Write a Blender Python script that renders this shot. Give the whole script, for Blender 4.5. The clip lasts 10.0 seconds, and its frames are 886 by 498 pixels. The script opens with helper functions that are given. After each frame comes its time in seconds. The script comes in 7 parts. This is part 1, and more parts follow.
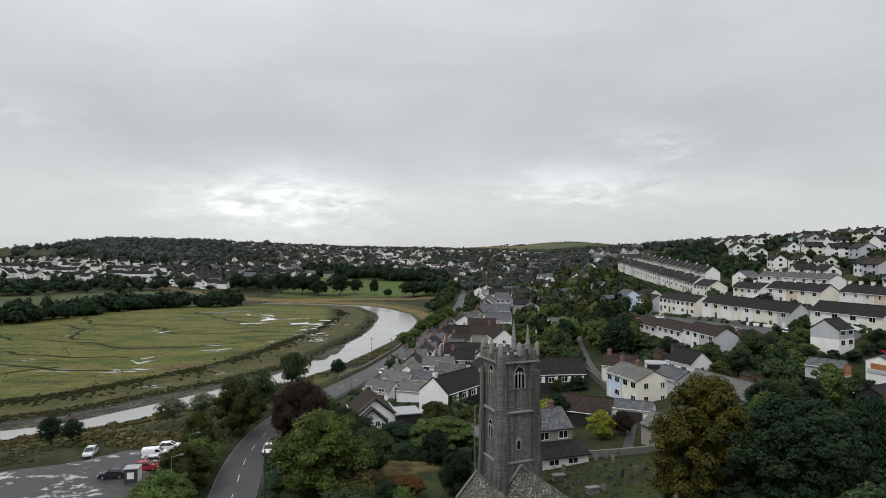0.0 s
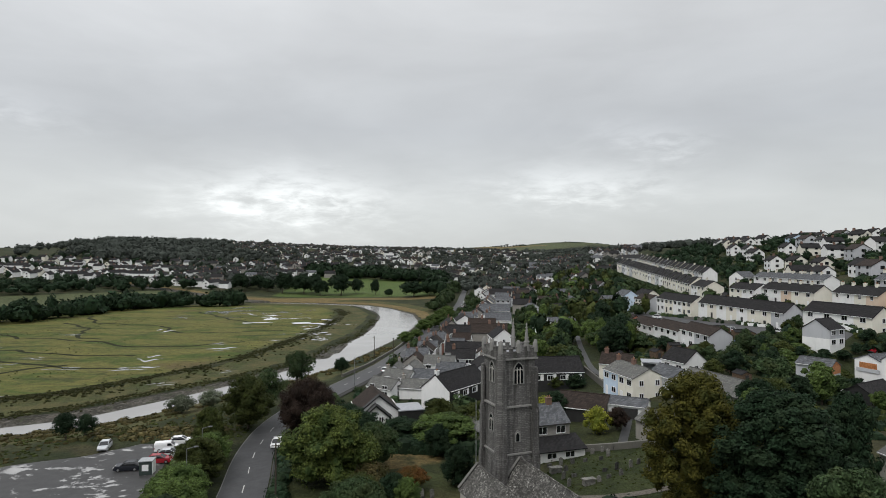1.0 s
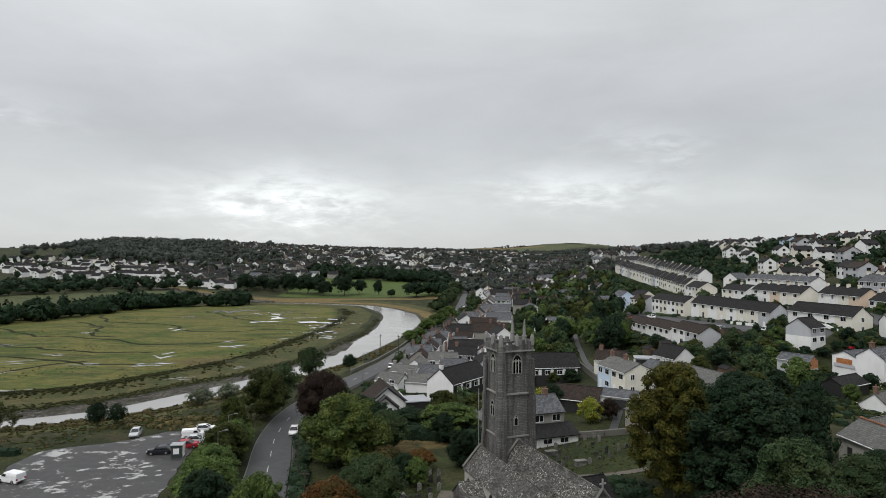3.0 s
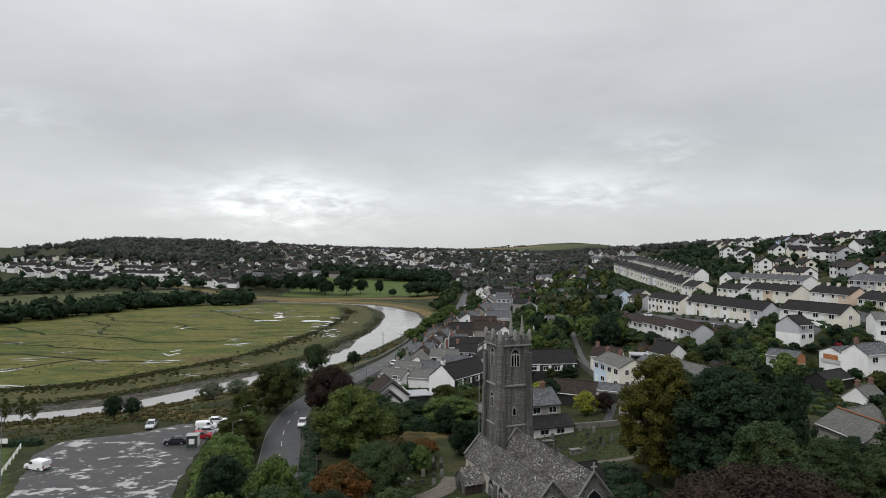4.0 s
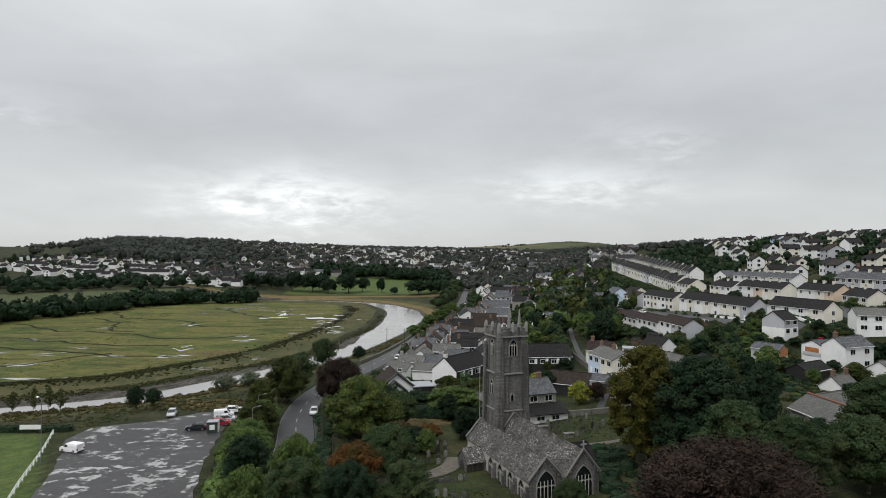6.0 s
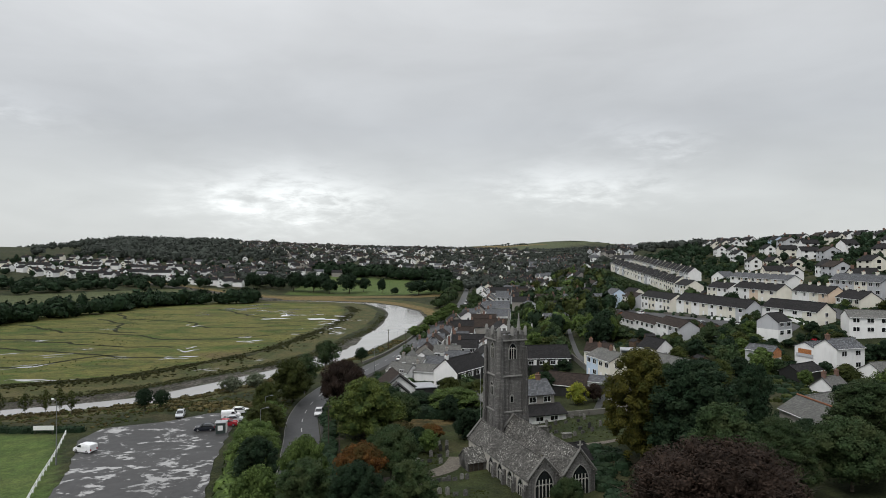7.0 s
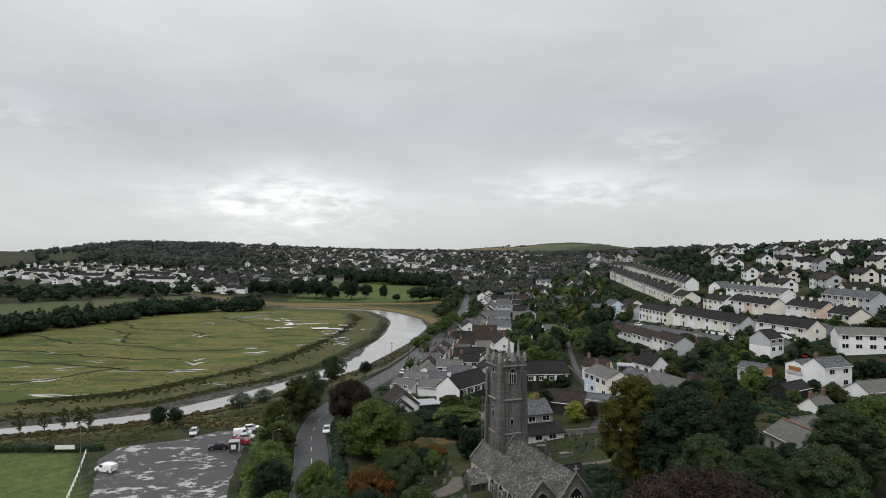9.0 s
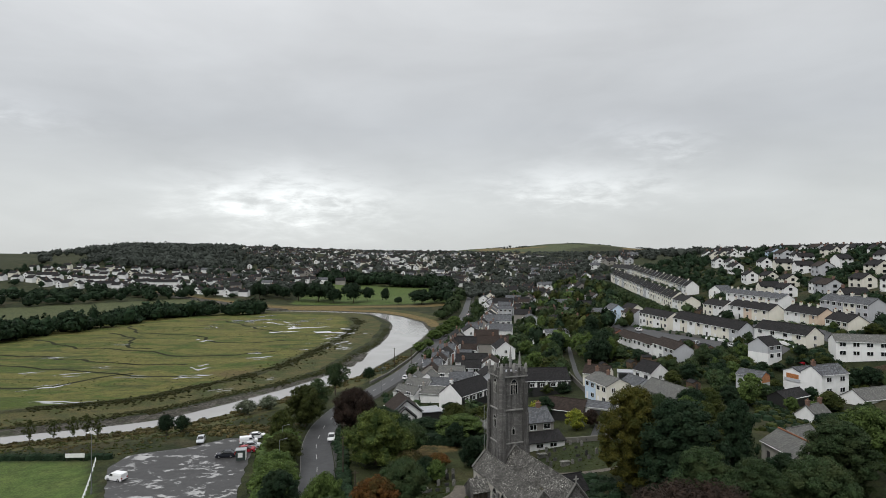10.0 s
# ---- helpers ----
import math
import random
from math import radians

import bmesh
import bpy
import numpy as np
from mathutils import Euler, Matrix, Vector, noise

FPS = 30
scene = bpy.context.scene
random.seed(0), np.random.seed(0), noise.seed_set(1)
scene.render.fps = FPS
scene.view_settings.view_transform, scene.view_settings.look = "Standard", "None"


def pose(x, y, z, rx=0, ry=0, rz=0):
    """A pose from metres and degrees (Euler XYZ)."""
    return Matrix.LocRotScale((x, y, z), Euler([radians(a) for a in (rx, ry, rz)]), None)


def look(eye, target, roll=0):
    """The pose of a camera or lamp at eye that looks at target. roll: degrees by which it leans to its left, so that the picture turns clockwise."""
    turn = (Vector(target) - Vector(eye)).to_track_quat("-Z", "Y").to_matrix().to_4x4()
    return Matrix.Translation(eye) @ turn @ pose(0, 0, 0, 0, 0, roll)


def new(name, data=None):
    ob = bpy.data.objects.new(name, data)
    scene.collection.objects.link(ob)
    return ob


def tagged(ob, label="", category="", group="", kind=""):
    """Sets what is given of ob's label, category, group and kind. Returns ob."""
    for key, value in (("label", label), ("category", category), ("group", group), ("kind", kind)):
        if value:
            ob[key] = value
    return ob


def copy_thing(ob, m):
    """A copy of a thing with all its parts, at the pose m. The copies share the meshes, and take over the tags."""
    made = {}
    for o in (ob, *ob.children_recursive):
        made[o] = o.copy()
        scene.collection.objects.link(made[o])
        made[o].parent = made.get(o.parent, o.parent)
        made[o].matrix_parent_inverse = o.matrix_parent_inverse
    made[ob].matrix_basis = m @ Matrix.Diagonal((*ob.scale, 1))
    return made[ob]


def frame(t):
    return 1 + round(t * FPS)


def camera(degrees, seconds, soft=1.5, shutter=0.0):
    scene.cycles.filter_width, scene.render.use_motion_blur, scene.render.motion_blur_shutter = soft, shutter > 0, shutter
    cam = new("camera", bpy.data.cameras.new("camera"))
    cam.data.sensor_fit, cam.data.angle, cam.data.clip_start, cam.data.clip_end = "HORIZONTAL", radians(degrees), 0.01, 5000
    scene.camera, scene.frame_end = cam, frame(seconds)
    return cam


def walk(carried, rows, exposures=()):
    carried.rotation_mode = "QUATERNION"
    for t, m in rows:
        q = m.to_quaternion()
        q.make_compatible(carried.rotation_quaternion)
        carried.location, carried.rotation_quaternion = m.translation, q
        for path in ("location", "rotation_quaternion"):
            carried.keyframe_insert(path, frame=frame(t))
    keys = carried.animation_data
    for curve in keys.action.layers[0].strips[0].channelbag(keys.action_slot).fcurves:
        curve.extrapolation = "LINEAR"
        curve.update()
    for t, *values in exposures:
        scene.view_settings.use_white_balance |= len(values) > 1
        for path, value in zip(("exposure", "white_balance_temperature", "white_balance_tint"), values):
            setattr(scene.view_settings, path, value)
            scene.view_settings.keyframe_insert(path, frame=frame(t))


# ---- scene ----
cam = camera(73.0, 10.0, soft=0.9)
PATH = [
    (0, (-1.778, -0.692, 37.092), (-1.762, 1.307, 37.116), 0.0),
    (0.5, (-2.009, -2.671, 37.265), (-1.992, -0.672, 37.288), 0.1),
    (1, (-2.227, -4.663, 37.338), (-2.211, -2.664, 37.362), 0.1),
    (1.5, (-2.513, -6.504, 37.455), (-2.497, -4.504, 37.48), 0.1),
    (2, (-2.828, -8.765, 37.514), (-2.811, -6.765, 37.541), 0.1),
    (2.5, (-2.99, -11.221, 37.609), (-2.976, -9.221, 37.636), 0.2),
    (4, (-3.516, -19.589, 37.605), (-3.504, -17.589, 37.631), 0.2),
    (4.5, (-3.684, -21.88, 37.567), (-3.672, -19.88, 37.592), 0.2),
    (5, (-3.83, -24.215, 37.564), (-3.817, -22.215, 37.587), 0.2),
    (5.5, (-3.993, -26.093, 37.436), (-3.981, -24.093, 37.459), 0.2),
    (7, (-4.511, -31.41, 38.835), (-4.499, -29.411, 38.854), 0.1),
    (7.5, (-4.668, -32.909, 40.149), (-4.656, -30.909, 40.169), 0.1),
    (8, (-4.764, -34.464, 41.521), (-4.753, -32.464, 41.543), 0.0),
    (8.5, (-4.92, -35.891, 42.975), (-4.91, -33.891, 42.996), 0.0),
    (9, (-5.068, -37.304, 44.386), (-5.058, -35.304, 44.408), -0.0),
    (9.5, (-5.33, -38.538, 45.748), (-5.322, -36.538, 45.769), -0.0),
    (10, (-5.362, -39.754, 46.877), (-5.356, -37.754, 46.9), -0.1),
]
walk(cam, [(t, look(eye, target, roll)) for t, eye, target, roll in PATH])

# ---- light: a bright overcast sky and a weak, wide sun ----
sun = new("sun", bpy.data.lights.new("sun", "SUN"))
sun.data.energy, sun.data.angle, sun.data.color = 1.4, radians(18), (1.0, 0.98, 0.95)
sun.matrix_world = look((-60, -70, 130), (0, 0, 0))
scene.view_settings.exposure = 0.0

world = bpy.data.worlds.new("overcast_sky")
scene.world = world
world.use_nodes = True
wn, wl = world.node_tree.nodes, world.node_tree.links
wn.clear()


def wmath(op, a, b=None, c=None, clamp=False):
    n = wn.new("ShaderNodeMath")
    n.operation, n.use_clamp = op, clamp
    for i, v in enumerate((a, b, c)):
        if v is None:
            continue
        if isinstance(v, (int, float)):
            n.inputs[i].default_value = v
        else:
            wl.new(v, n.inputs[i])
    return n.outputs[0]


coord = wn.new("ShaderNodeTexCoord")
sep = wn.new("ShaderNodeSeparateXYZ")
wl.new(coord.outputs["Generated"], sep.inputs[0])
azim = wmath("ARCTAN2", sep.outputs[0], sep.outputs[1])
elev = wmath("ARCSINE", sep.outputs[2])
comb = wn.new("ShaderNodeCombineXYZ")
wl.new(wmath("MULTIPLY", azim, 2.2), comb.inputs[0])
wl.new(wmath("MULTIPLY", elev, 7.0), comb.inputs[1])


def wnoise(scale, detail, rough, dist=0.0):
    n = wn.new("ShaderNodeTexNoise")
    n.inputs["Scale"].default_value, n.inputs["Detail"].default_value = scale, detail
    n.inputs["Roughness"].default_value, n.inputs["Distortion"].default_value = rough, dist
    wl.new(comb.outputs[0], n.inputs["Vector"])
    return n.outputs["Fac"]


big, mid, fine = wnoise(1.1, 4, 0.5, 0.4), wnoise(3.2, 6, 0.55, 0.6), wnoise(9.0, 5, 0.6, 0.3)
ramp = wn.new("ShaderNodeValToRGB")
el = ramp.color_ramp.elements
el[0].position, el[0].color = 0.0, (0.58, 0.60, 0.60, 1)
el[1].position, el[1].color = 1.0, (1.3, 1.33, 1.37, 1)
for p, c in ((0.06, (0.60, 0.62, 0.62, 1)), (0.13, (0.545, 0.565, 0.585, 1)), (0.22, (0.60, 0.615, 0.63, 1)), (0.29, (0.70, 0.715, 0.73, 1)), (0.5, (1.05, 1.07, 1.10, 1))):
    e = el.new(p)
    e.color = c
wl.new(wmath("DIVIDE", elev, 1.5708, clamp=True), ramp.inputs[0])


def glow(az, e, saz, sel, amount):
    """A thinner stretch of cloud round a direction, with a torn edge."""
    a = wmath("DIVIDE", wmath("SUBTRACT", wmath("ADD", azim, wmath("MULTIPLY", wmath("SUBTRACT", mid, 0.5), 0.22)), az), saz)
    b = wmath("DIVIDE", wmath("SUBTRACT", wmath("ADD", elev, wmath("MULTIPLY", wmath("SUBTRACT", fine, 0.5), 0.07)), e), sel)
    r = wmath("ADD", wmath("MULTIPLY", a, a), wmath("MULTIPLY", b, b))
    return wmath("MULTIPLY", wmath("EXPONENT", wmath("MULTIPLY", r, -1.0)), amount)


wisp = wmath("ADD", wmath("MULTIPLY", wmath("SUBTRACT", fine, 0.38, clamp=True), 2.4), wmath("MULTIPLY", wmath("SUBTRACT", mid, 0.36, clamp=True), 1.6))
extra = wmath("ADD", glow(-0.24, 0.098, 0.14, 0.040, 0.95), glow(0.22, 0.115, 0.15, 0.030, 0.50))
extra = wmath("ADD", extra, glow(0.34, 0.18, 0.07, 0.030, 0.34))
extra = wmath("ADD", extra, glow(-0.68, 0.20, 0.11, 0.025, 0.30))
extra = wmath("MULTIPLY", extra, wisp)
extra = wmath("ADD", extra, glow(-0.15, 0.06, 0.45, 0.06, 0.12))
extra = wmath("ADD", extra, glow(-0.55, 0.42, 0.40, 0.16, 0.14))
lumps = wmath("ADD", wmath("MULTIPLY", wmath("SUBTRACT", big, 0.5), 0.42), wmath("MULTIPLY", wmath("SUBTRACT", mid, 0.5), 0.11))
gain = wmath("ADD", wmath("ADD", lumps, 1.0), extra)
mul = wn.new("ShaderNodeVectorMath")
mul.operation = "SCALE"
wl.new(ramp.outputs[0], mul.inputs[0])
wl.new(gain, mul.inputs["Scale"])
sky = wn.new("ShaderNodeTexSky")
sky.sky_type, sky.sun_disc = "NISHITA", False
sky.sun_elevation, sky.sun_rotation = radians(54), radians(220)
back_sky, back_cloud, addsh, wout = wn.new("ShaderNodeBackground"), wn.new("ShaderNodeBackground"), wn.new("ShaderNodeAddShader"), wn.new("ShaderNodeOutputWorld")
back_sky.inputs["Strength"].default_value = 0.006
wl.new(sky.outputs[0], back_sky.inputs[0])
wl.new(mul.outputs[0], back_cloud.inputs[0])
wl.new(back_sky.outputs[0], addsh.inputs[0])
wl.new(back_cloud.outputs[0], addsh.inputs[1])
wl.new(addsh.outputs[0], wout.inputs[0])


# ---- materials ----
class Nodes:
    """Short hand for building one node material."""

    def __init__(self, name):
        self.mat = bpy.data.materials.new(name)
        self.mat.use_nodes = True
        self.n, self.l = self.mat.node_tree.nodes, self.mat.node_tree.links
        self.bsdf = self.n["Principled BSDF"]
        self.obj = self.n.new("ShaderNodeTexCoord").outputs["Object"]
        self.geo = self.n.new("ShaderNodeNewGeometry")
        self.info = self.n.new("ShaderNodeObjectInfo")

    def put(self, v, socket):
        if hasattr(v, "is_linked") or hasattr(v, "links"):
            self.l.new(v, socket)
        elif isinstance(v, (tuple, list)):
            socket.default_value = (*v, 1) if len(v) == 3 and len(socket.default_value) == 4 else v
        else:
            socket.default_value = v

    def noise(self, scale, detail=4, rough=0.55, vec=None, dist=0.0, stretch=None):
        n = self.n.new("ShaderNodeTexNoise")
        n.inputs["Scale"].default_value, n.inputs["Detail"].default_value = scale, detail
        n.inputs["Roughness"].default_value, n.inputs["Distortion"].default_value = rough, dist
        v = vec or self.geo.outputs["Position"]
        if stretch:
            m = self.n.new("ShaderNodeMapping")
            m.inputs["Scale"].default_value = stretch
            self.l.new(v, m.inputs[0])
            v = m.outputs[0]
        self.l.new(v, n.inputs["Vector"])
        return n.outputs["Fac"]

    def math(self, op, a, b=0.0, clamp=False):
        n = self.n.new("ShaderNodeMath")
        n.operation, n.use_clamp = op, clamp
        self.put(a, n.inputs[0])
        self.put(b, n.inputs[1])
        return n.outputs[0]

    def step(self, v, lo, hi, out0=0.0, out1=1.0):
        n = self.n.new("ShaderNodeMapRange")
        n.interpolation_type = "SMOOTHSTEP"
        self.put(v, n.inputs["Value"])
        for k, x in (("From Min", lo), ("From Max", hi), ("To Min", out0), ("To Max", out1)):
            n.inputs[k].default_value = x
        return n.outputs["Result"]

    def mix(self, f, a, b, kind="MIX"):
        n = self.n.new("ShaderNodeMix")
        n.data_type, n.blend_type = "RGBA", kind
        self.put(f, n.inputs["Factor"])
        self.put(a, n.inputs[6])
        self.put(b, n.inputs[7])
        return n.outputs[2]

    def attr(self, name):
        n = self.n.new("ShaderNodeAttribute")
        n.attribute_name = name
        return n.outputs["Fac"]

    def bump(self, height, strength, distance):
        n = self.n.new("ShaderNodeBump")
        n.inputs["Strength"].default_value, n.inputs["Distance"].default_value = strength, distance
        self.l.new(height, n.inputs["Height"])
        self.l.new(n.outputs[0], self.bsdf.inputs["Normal"])

    def done(self, color, rough=0.8, metal=0.0, spec=None):
        self.put(color, self.bsdf.inputs["Base Color"])
        self.put(rough, self.bsdf.inputs["Roughness"])
        self.bsdf.inputs["Metallic"].default_value = metal
        if spec is not None:
            self.bsdf.inputs["Specular IOR Level"].default_value = spec
        return self.mat


def dim(c, f):
    return tuple(v * f for v in c)


def painted(name, c, stain=0.25, rough=0.75):
    """Rendered or painted wall with rain streaks and faint patches."""
    k = Nodes(name)
    streak = k.noise(1.3, 5, 0.6, stretch=(1, 1, 0.25))
    patch = k.noise(0.35, 3, 0.5)
    col = k.mix(k.step(streak, 0.45, 0.8, 0, stain), c, dim(c, 0.55))
    col = k.mix(k.step(patch, 0.4, 0.75, 0, 0.3), col, dim(c, 0.82))
    k.bump(k.noise(9, 3), 0.15, 0.02)
    return k.done(col, rough)


def slated(name, c, moss=(0.16, 0.16, 0.11), much=0.35, spread=0.5, size=0.34, spot=3.2):
    """Slate or tile roof: courses of slates that differ from one another, with lichen and moss."""
    k = Nodes(name)
    s = k.n.new("ShaderNodeSeparateXYZ")
    k.l.new(k.obj, s.inputs[0])
    flat = k.n.new("ShaderNodeCombineXYZ")
    k.l.new(k.math("ADD", s.outputs[0], s.outputs[1]), flat.inputs[0])
    k.l.new(k.math("MULTIPLY", s.outputs[2], 1.5), flat.inputs[1])
    br = k.n.new("ShaderNodeTexBrick")
    br.inputs["Scale"].default_value, br.inputs["Mortar Size"].default_value, br.inputs["Bias"].default_value = 1.0, 0.02, -0.15
    br.inputs["Brick Width"].default_value, br.inputs["Row Height"].default_value = size * 1.3, size
    for key, f in (("Color1", 1 - spread), ("Color2", 1 + spread), ("Mortar", 0.35)):
        br.inputs[key].default_value = (*dim(c, f), 1)
    k.l.new(flat.outputs[0], br.inputs["Vector"])
    col = k.mix(k.step(k.noise(2.2, 4, 0.7), 0.35, 0.75, 0, 0.45), br.outputs["Color"], dim(c, 0.55))
    spots = k.math("MULTIPLY", k.step(k.noise(0.45, 4, 0.6), 0.38, 0.62), k.step(k.noise(spot, 5, 0.85), 0.53, 0.62))
    col = k.mix(k.math("MULTIPLY", spots, much), col, moss)
    col = k.mix(k.math("MULTIPLY", k.info.outputs["Random"], 0.35), col, dim(c, 0.6))
    k.bump(br.outputs["Fac"], 0.4, 0.03)
    return k.done(col, 0.8, spec=0.18)


def plain(name, c, rough=0.6, metal=0.0, vary=0.2, scale=3.0):
    k = Nodes(name)
    col = k.mix(k.step(k.noise(scale, 4), 0.3, 0.75), dim(c, 1 - vary), dim(c, 1 + vary))
    return k.done(col, rough, metal, 0.1 if rough > 0.75 else None)


def leafy(name, c, c2, spread=1.0):
    """Foliage: changes from leaf to leaf, from clump to clump and from plant to plant."""
    k = Nodes(name)
    r = k.geo.outputs["Random Per Island"]
    col = k.mix(r, dim(c, 0.45), dim(c, 1.75))
    col = k.mix(k.step(k.noise(0.45, 3), 0.42, 0.68, 0, spread), col, c2)
    col = k.mix(k.math("MULTIPLY", k.info.outputs["Random"], 0.5), col, dim(c, 0.5))
    k.bsdf.inputs["Subsurface Weight"].default_value = 0.0
    return k.done(col, 0.7, spec=0.08)


W_WHITE = painted("white_render", (0.80, 0.80, 0.79))
W_CREAM = painted("cream_render", (0.74, 0.71, 0.62))
W_GREY = painted("grey_render", (0.46, 0.47, 0.49))
W_BLUE = painted("pale_blue_render", (0.54, 0.65, 0.78))
W_PEACH = painted("peach_render", (0.66, 0.52, 0.40))
W_BRICK = painted("red_brick_wall", (0.30, 0.13, 0.085), 0.4)
W_STONE = painted("rubble_stone_wall", (0.27, 0.255, 0.23), 0.5)
W_OLD = painted("old_dark_rubble", (0.13, 0.125, 0.11), 0.6, 0.95)
W_BLACK = plain("black_stained_boards", (0.02, 0.02, 0.02), 0.6)
W_ORANGE = plain("cedar_cladding", (0.38, 0.15, 0.05), 0.6, vary=0.35)
R_DARK = slated("dark_slate", (0.022, 0.021, 0.022), (0.07, 0.07, 0.05), 0.3)
R_BROWN = slated("brown_concrete_tile", (0.040, 0.029, 0.024), (0.09, 0.08, 0.05), 0.3)
R_GREY = slated("grey_slate", (0.115, 0.12, 0.13), (0.2, 0.2, 0.16), 0.4)
R_PALE = slated("pale_lichened_slate", (0.145, 0.145, 0.138), (0.32, 0.31, 0.26), 0.7, 0.3, 0.28)
R_CHURCH = slated("church_slate", (0.098, 0.094, 0.087), (0.60, 0.59, 0.54), 1.0, 0.6, 0.30, 3.4)
BRICK_CH = painted("chimney_brick", (0.17, 0.10, 0.075), 0.4)
POT = plain("terracotta", (0.22, 0.12, 0.075), 0.8)
UPVC = plain("white_window_frame", (0.8, 0.8, 0.8), 0.4, vary=0.05)
DARKWOOD = plain("dark_painted_wood", (0.03, 0.03, 0.03), 0.5)
METAL = plain("galvanised_steel", (0.42, 0.43, 0.44), 0.45, 0.6)
TAR = plain("tarred_pole_wood", (0.06, 0.05, 0.04), 0.85)
LEAD = plain("lead_flashing", (0.3, 0.31, 0.33), 0.5, vary=0.15)
BARK = plain("bark", (0.09, 0.075, 0.06), 0.9, vary=0.4, scale=2.0)
k = Nodes("window_glass")
GLASS = k.done((0.012, 0.014, 0.016), 0.06, spec=0.6)

L_GREEN = leafy("green_leaves", (0.032, 0.053, 0.022), (0.054, 0.070, 0.028))
L_DARK = leafy("dark_leaves", (0.014, 0.028, 0.014), (0.023, 0.038, 0.018))
L_LIGHT = leafy("light_green_leaves", (0.070, 0.104, 0.028), (0.044, 0.072, 0.022))
L_YELLOW = leafy("yellow_green_leaves", (0.2, 0.21, 0.028), (0.12, 0.15, 0.024))
L_AUTUMN = leafy("turning_leaves", (0.072, 0.068, 0.014), (0.036, 0.048, 0.013))
L_RUST = leafy("rust_leaves", (0.095, 0.044, 0.013), (0.045, 0.042, 0.013))
L_COPPER = leafy("copper_leaves", (0.030, 0.020, 0.015), (0.018, 0.013, 0.010))
L_GREYG = leafy("grey_green_leaves", (0.11, 0.125, 0.085), (0.055, 0.07, 0.04))
L_OLIVE = leafy("olive_leaves", (0.045, 0.054, 0.015), (0.028, 0.04, 0.011))
L_TURN = leafy("turning_green_leaves", (0.064, 0.082, 0.020), (0.036, 0.058, 0.018))
L_BANK = leafy("bank_scrub_leaves", (0.030, 0.034, 0.011), (0.050, 0.046, 0.017))
# far foliage: distance haze mixed into the leaf colour, paler and greyer
L_FAR_HAZED = leafy("far_wood_leaves_hazed", (0.046, 0.054, 0.046), (0.056, 0.064, 0.054))
L_STRAW = leafy("dry_scrub", (0.075, 0.062, 0.026), (0.042, 0.044, 0.016))


# ---- building blocks ----
class Mesh:
    """Collects vertices and faces of one part."""

    def __init__(self):
        self.v, self.f, self.m = [], [], None

    def add(self, verts, faces):
        b = len(self.v)
        if self.m is not None:
            verts = [self.m @ Vector(p) for p in verts]
        self.v += [tuple(p) for p in verts]
        self.f += [tuple(i + b for i in f) for f in faces]
        return self

    def box(self, x0, y0, z0, x1, y1, z1, taper=0.0):
        t = taper
        return self.add([(x0, y0, z0), (x1, y0, z0), (x1, y1, z0), (x0, y1, z0), (x0 + t, y0 + t, z1), (x1 - t, y0 + t, z1), (x1 - t, y1 - t, z1), (x0 + t, y1 - t, z1)],
                        [(3, 2, 1, 0), (4, 5, 6, 7), (0, 1, 5, 4), (1, 2, 6, 5), (2, 3, 7, 6), (3, 0, 4, 7)])

    def tube(self, x, y, z0, z1, r0, r1, n=8):
        ring = [(math.cos(2 * math.pi * i / n), math.sin(2 * math.pi * i / n)) for i in range(n)]
        return self.add([(x + c * r0, y + s * r0, z0) for c, s in ring] + [(x + c * r1, y + s * r1, z1) for c, s in ring],
                        [(i, (i + 1) % n, n + (i + 1) % n, n + i) for i in range(n)] + [tuple(range(n))[::-1], tuple(range(n, 2 * n))])

    def limb(self, a, b, r0, r1, n=6):
        a, b = Vector(a), Vector(b)
        q = (b - a).to_track_quat("Z", "Y")
        ring = [q @ Vector((math.cos(2 * math.pi * i / n), math.sin(2 * math.pi * i / n), 0)) for i in range(n)]
        return self.add([a + p * r0 for p in ring] + [b + p * r1 for p in ring],
                        [(i, (i + 1) % n, n + (i + 1) % n, n + i) for i in range(n)] + [tuple(range(n))[::-1], tuple(range(n, 2 * n))])

    def slab(self, quad, thick):
        """A sloping slab under the four corners given counter-clockwise."""
        q = [Vector(p) for p in quad]
        nrm = (q[1] - q[0]).cross(q[3] - q[0]).normalized()
        return self.add(q + [p - nrm * thick for p in q], [(0, 1, 2, 3), (7, 6, 5, 4), (0, 4, 5, 1), (1, 5, 6, 2), (2, 6, 7, 3), (3, 7, 4, 0)])

    def data(self, name, *mats, smooth=False):
        me = bpy.data.meshes.new(name)
        me.from_pydata(self.v, [], self.f)
        for m in mats:
            me.materials.append(m)
        if smooth:
            me.shade_smooth()
        return me


def part(name, mesh, material, parent, label="", at=None, smooth=False):
    me = mesh.data(name, material, smooth=smooth) if isinstance(mesh, Mesh) else mesh
    ob = new(name, me)
    ob.parent = parent
    if at is not None:
        ob.matrix_basis = at
    return tagged(ob, label)


def thing(name, label, category, at, group="", kind=""):
    ob = new(name)
    ob.empty_display_size = 0.5
    ob.matrix_basis = at
    return tagged(ob, label, category, group, kind)


def arrays(name, verts, quads, material):
    """A mesh from numpy arrays of vertices and of quads (or triangles)."""
    me = bpy.data.meshes.new(name)
    me.from_pydata(verts.tolist(), [], quads.tolist())
    me.materials.append(material)
    return me


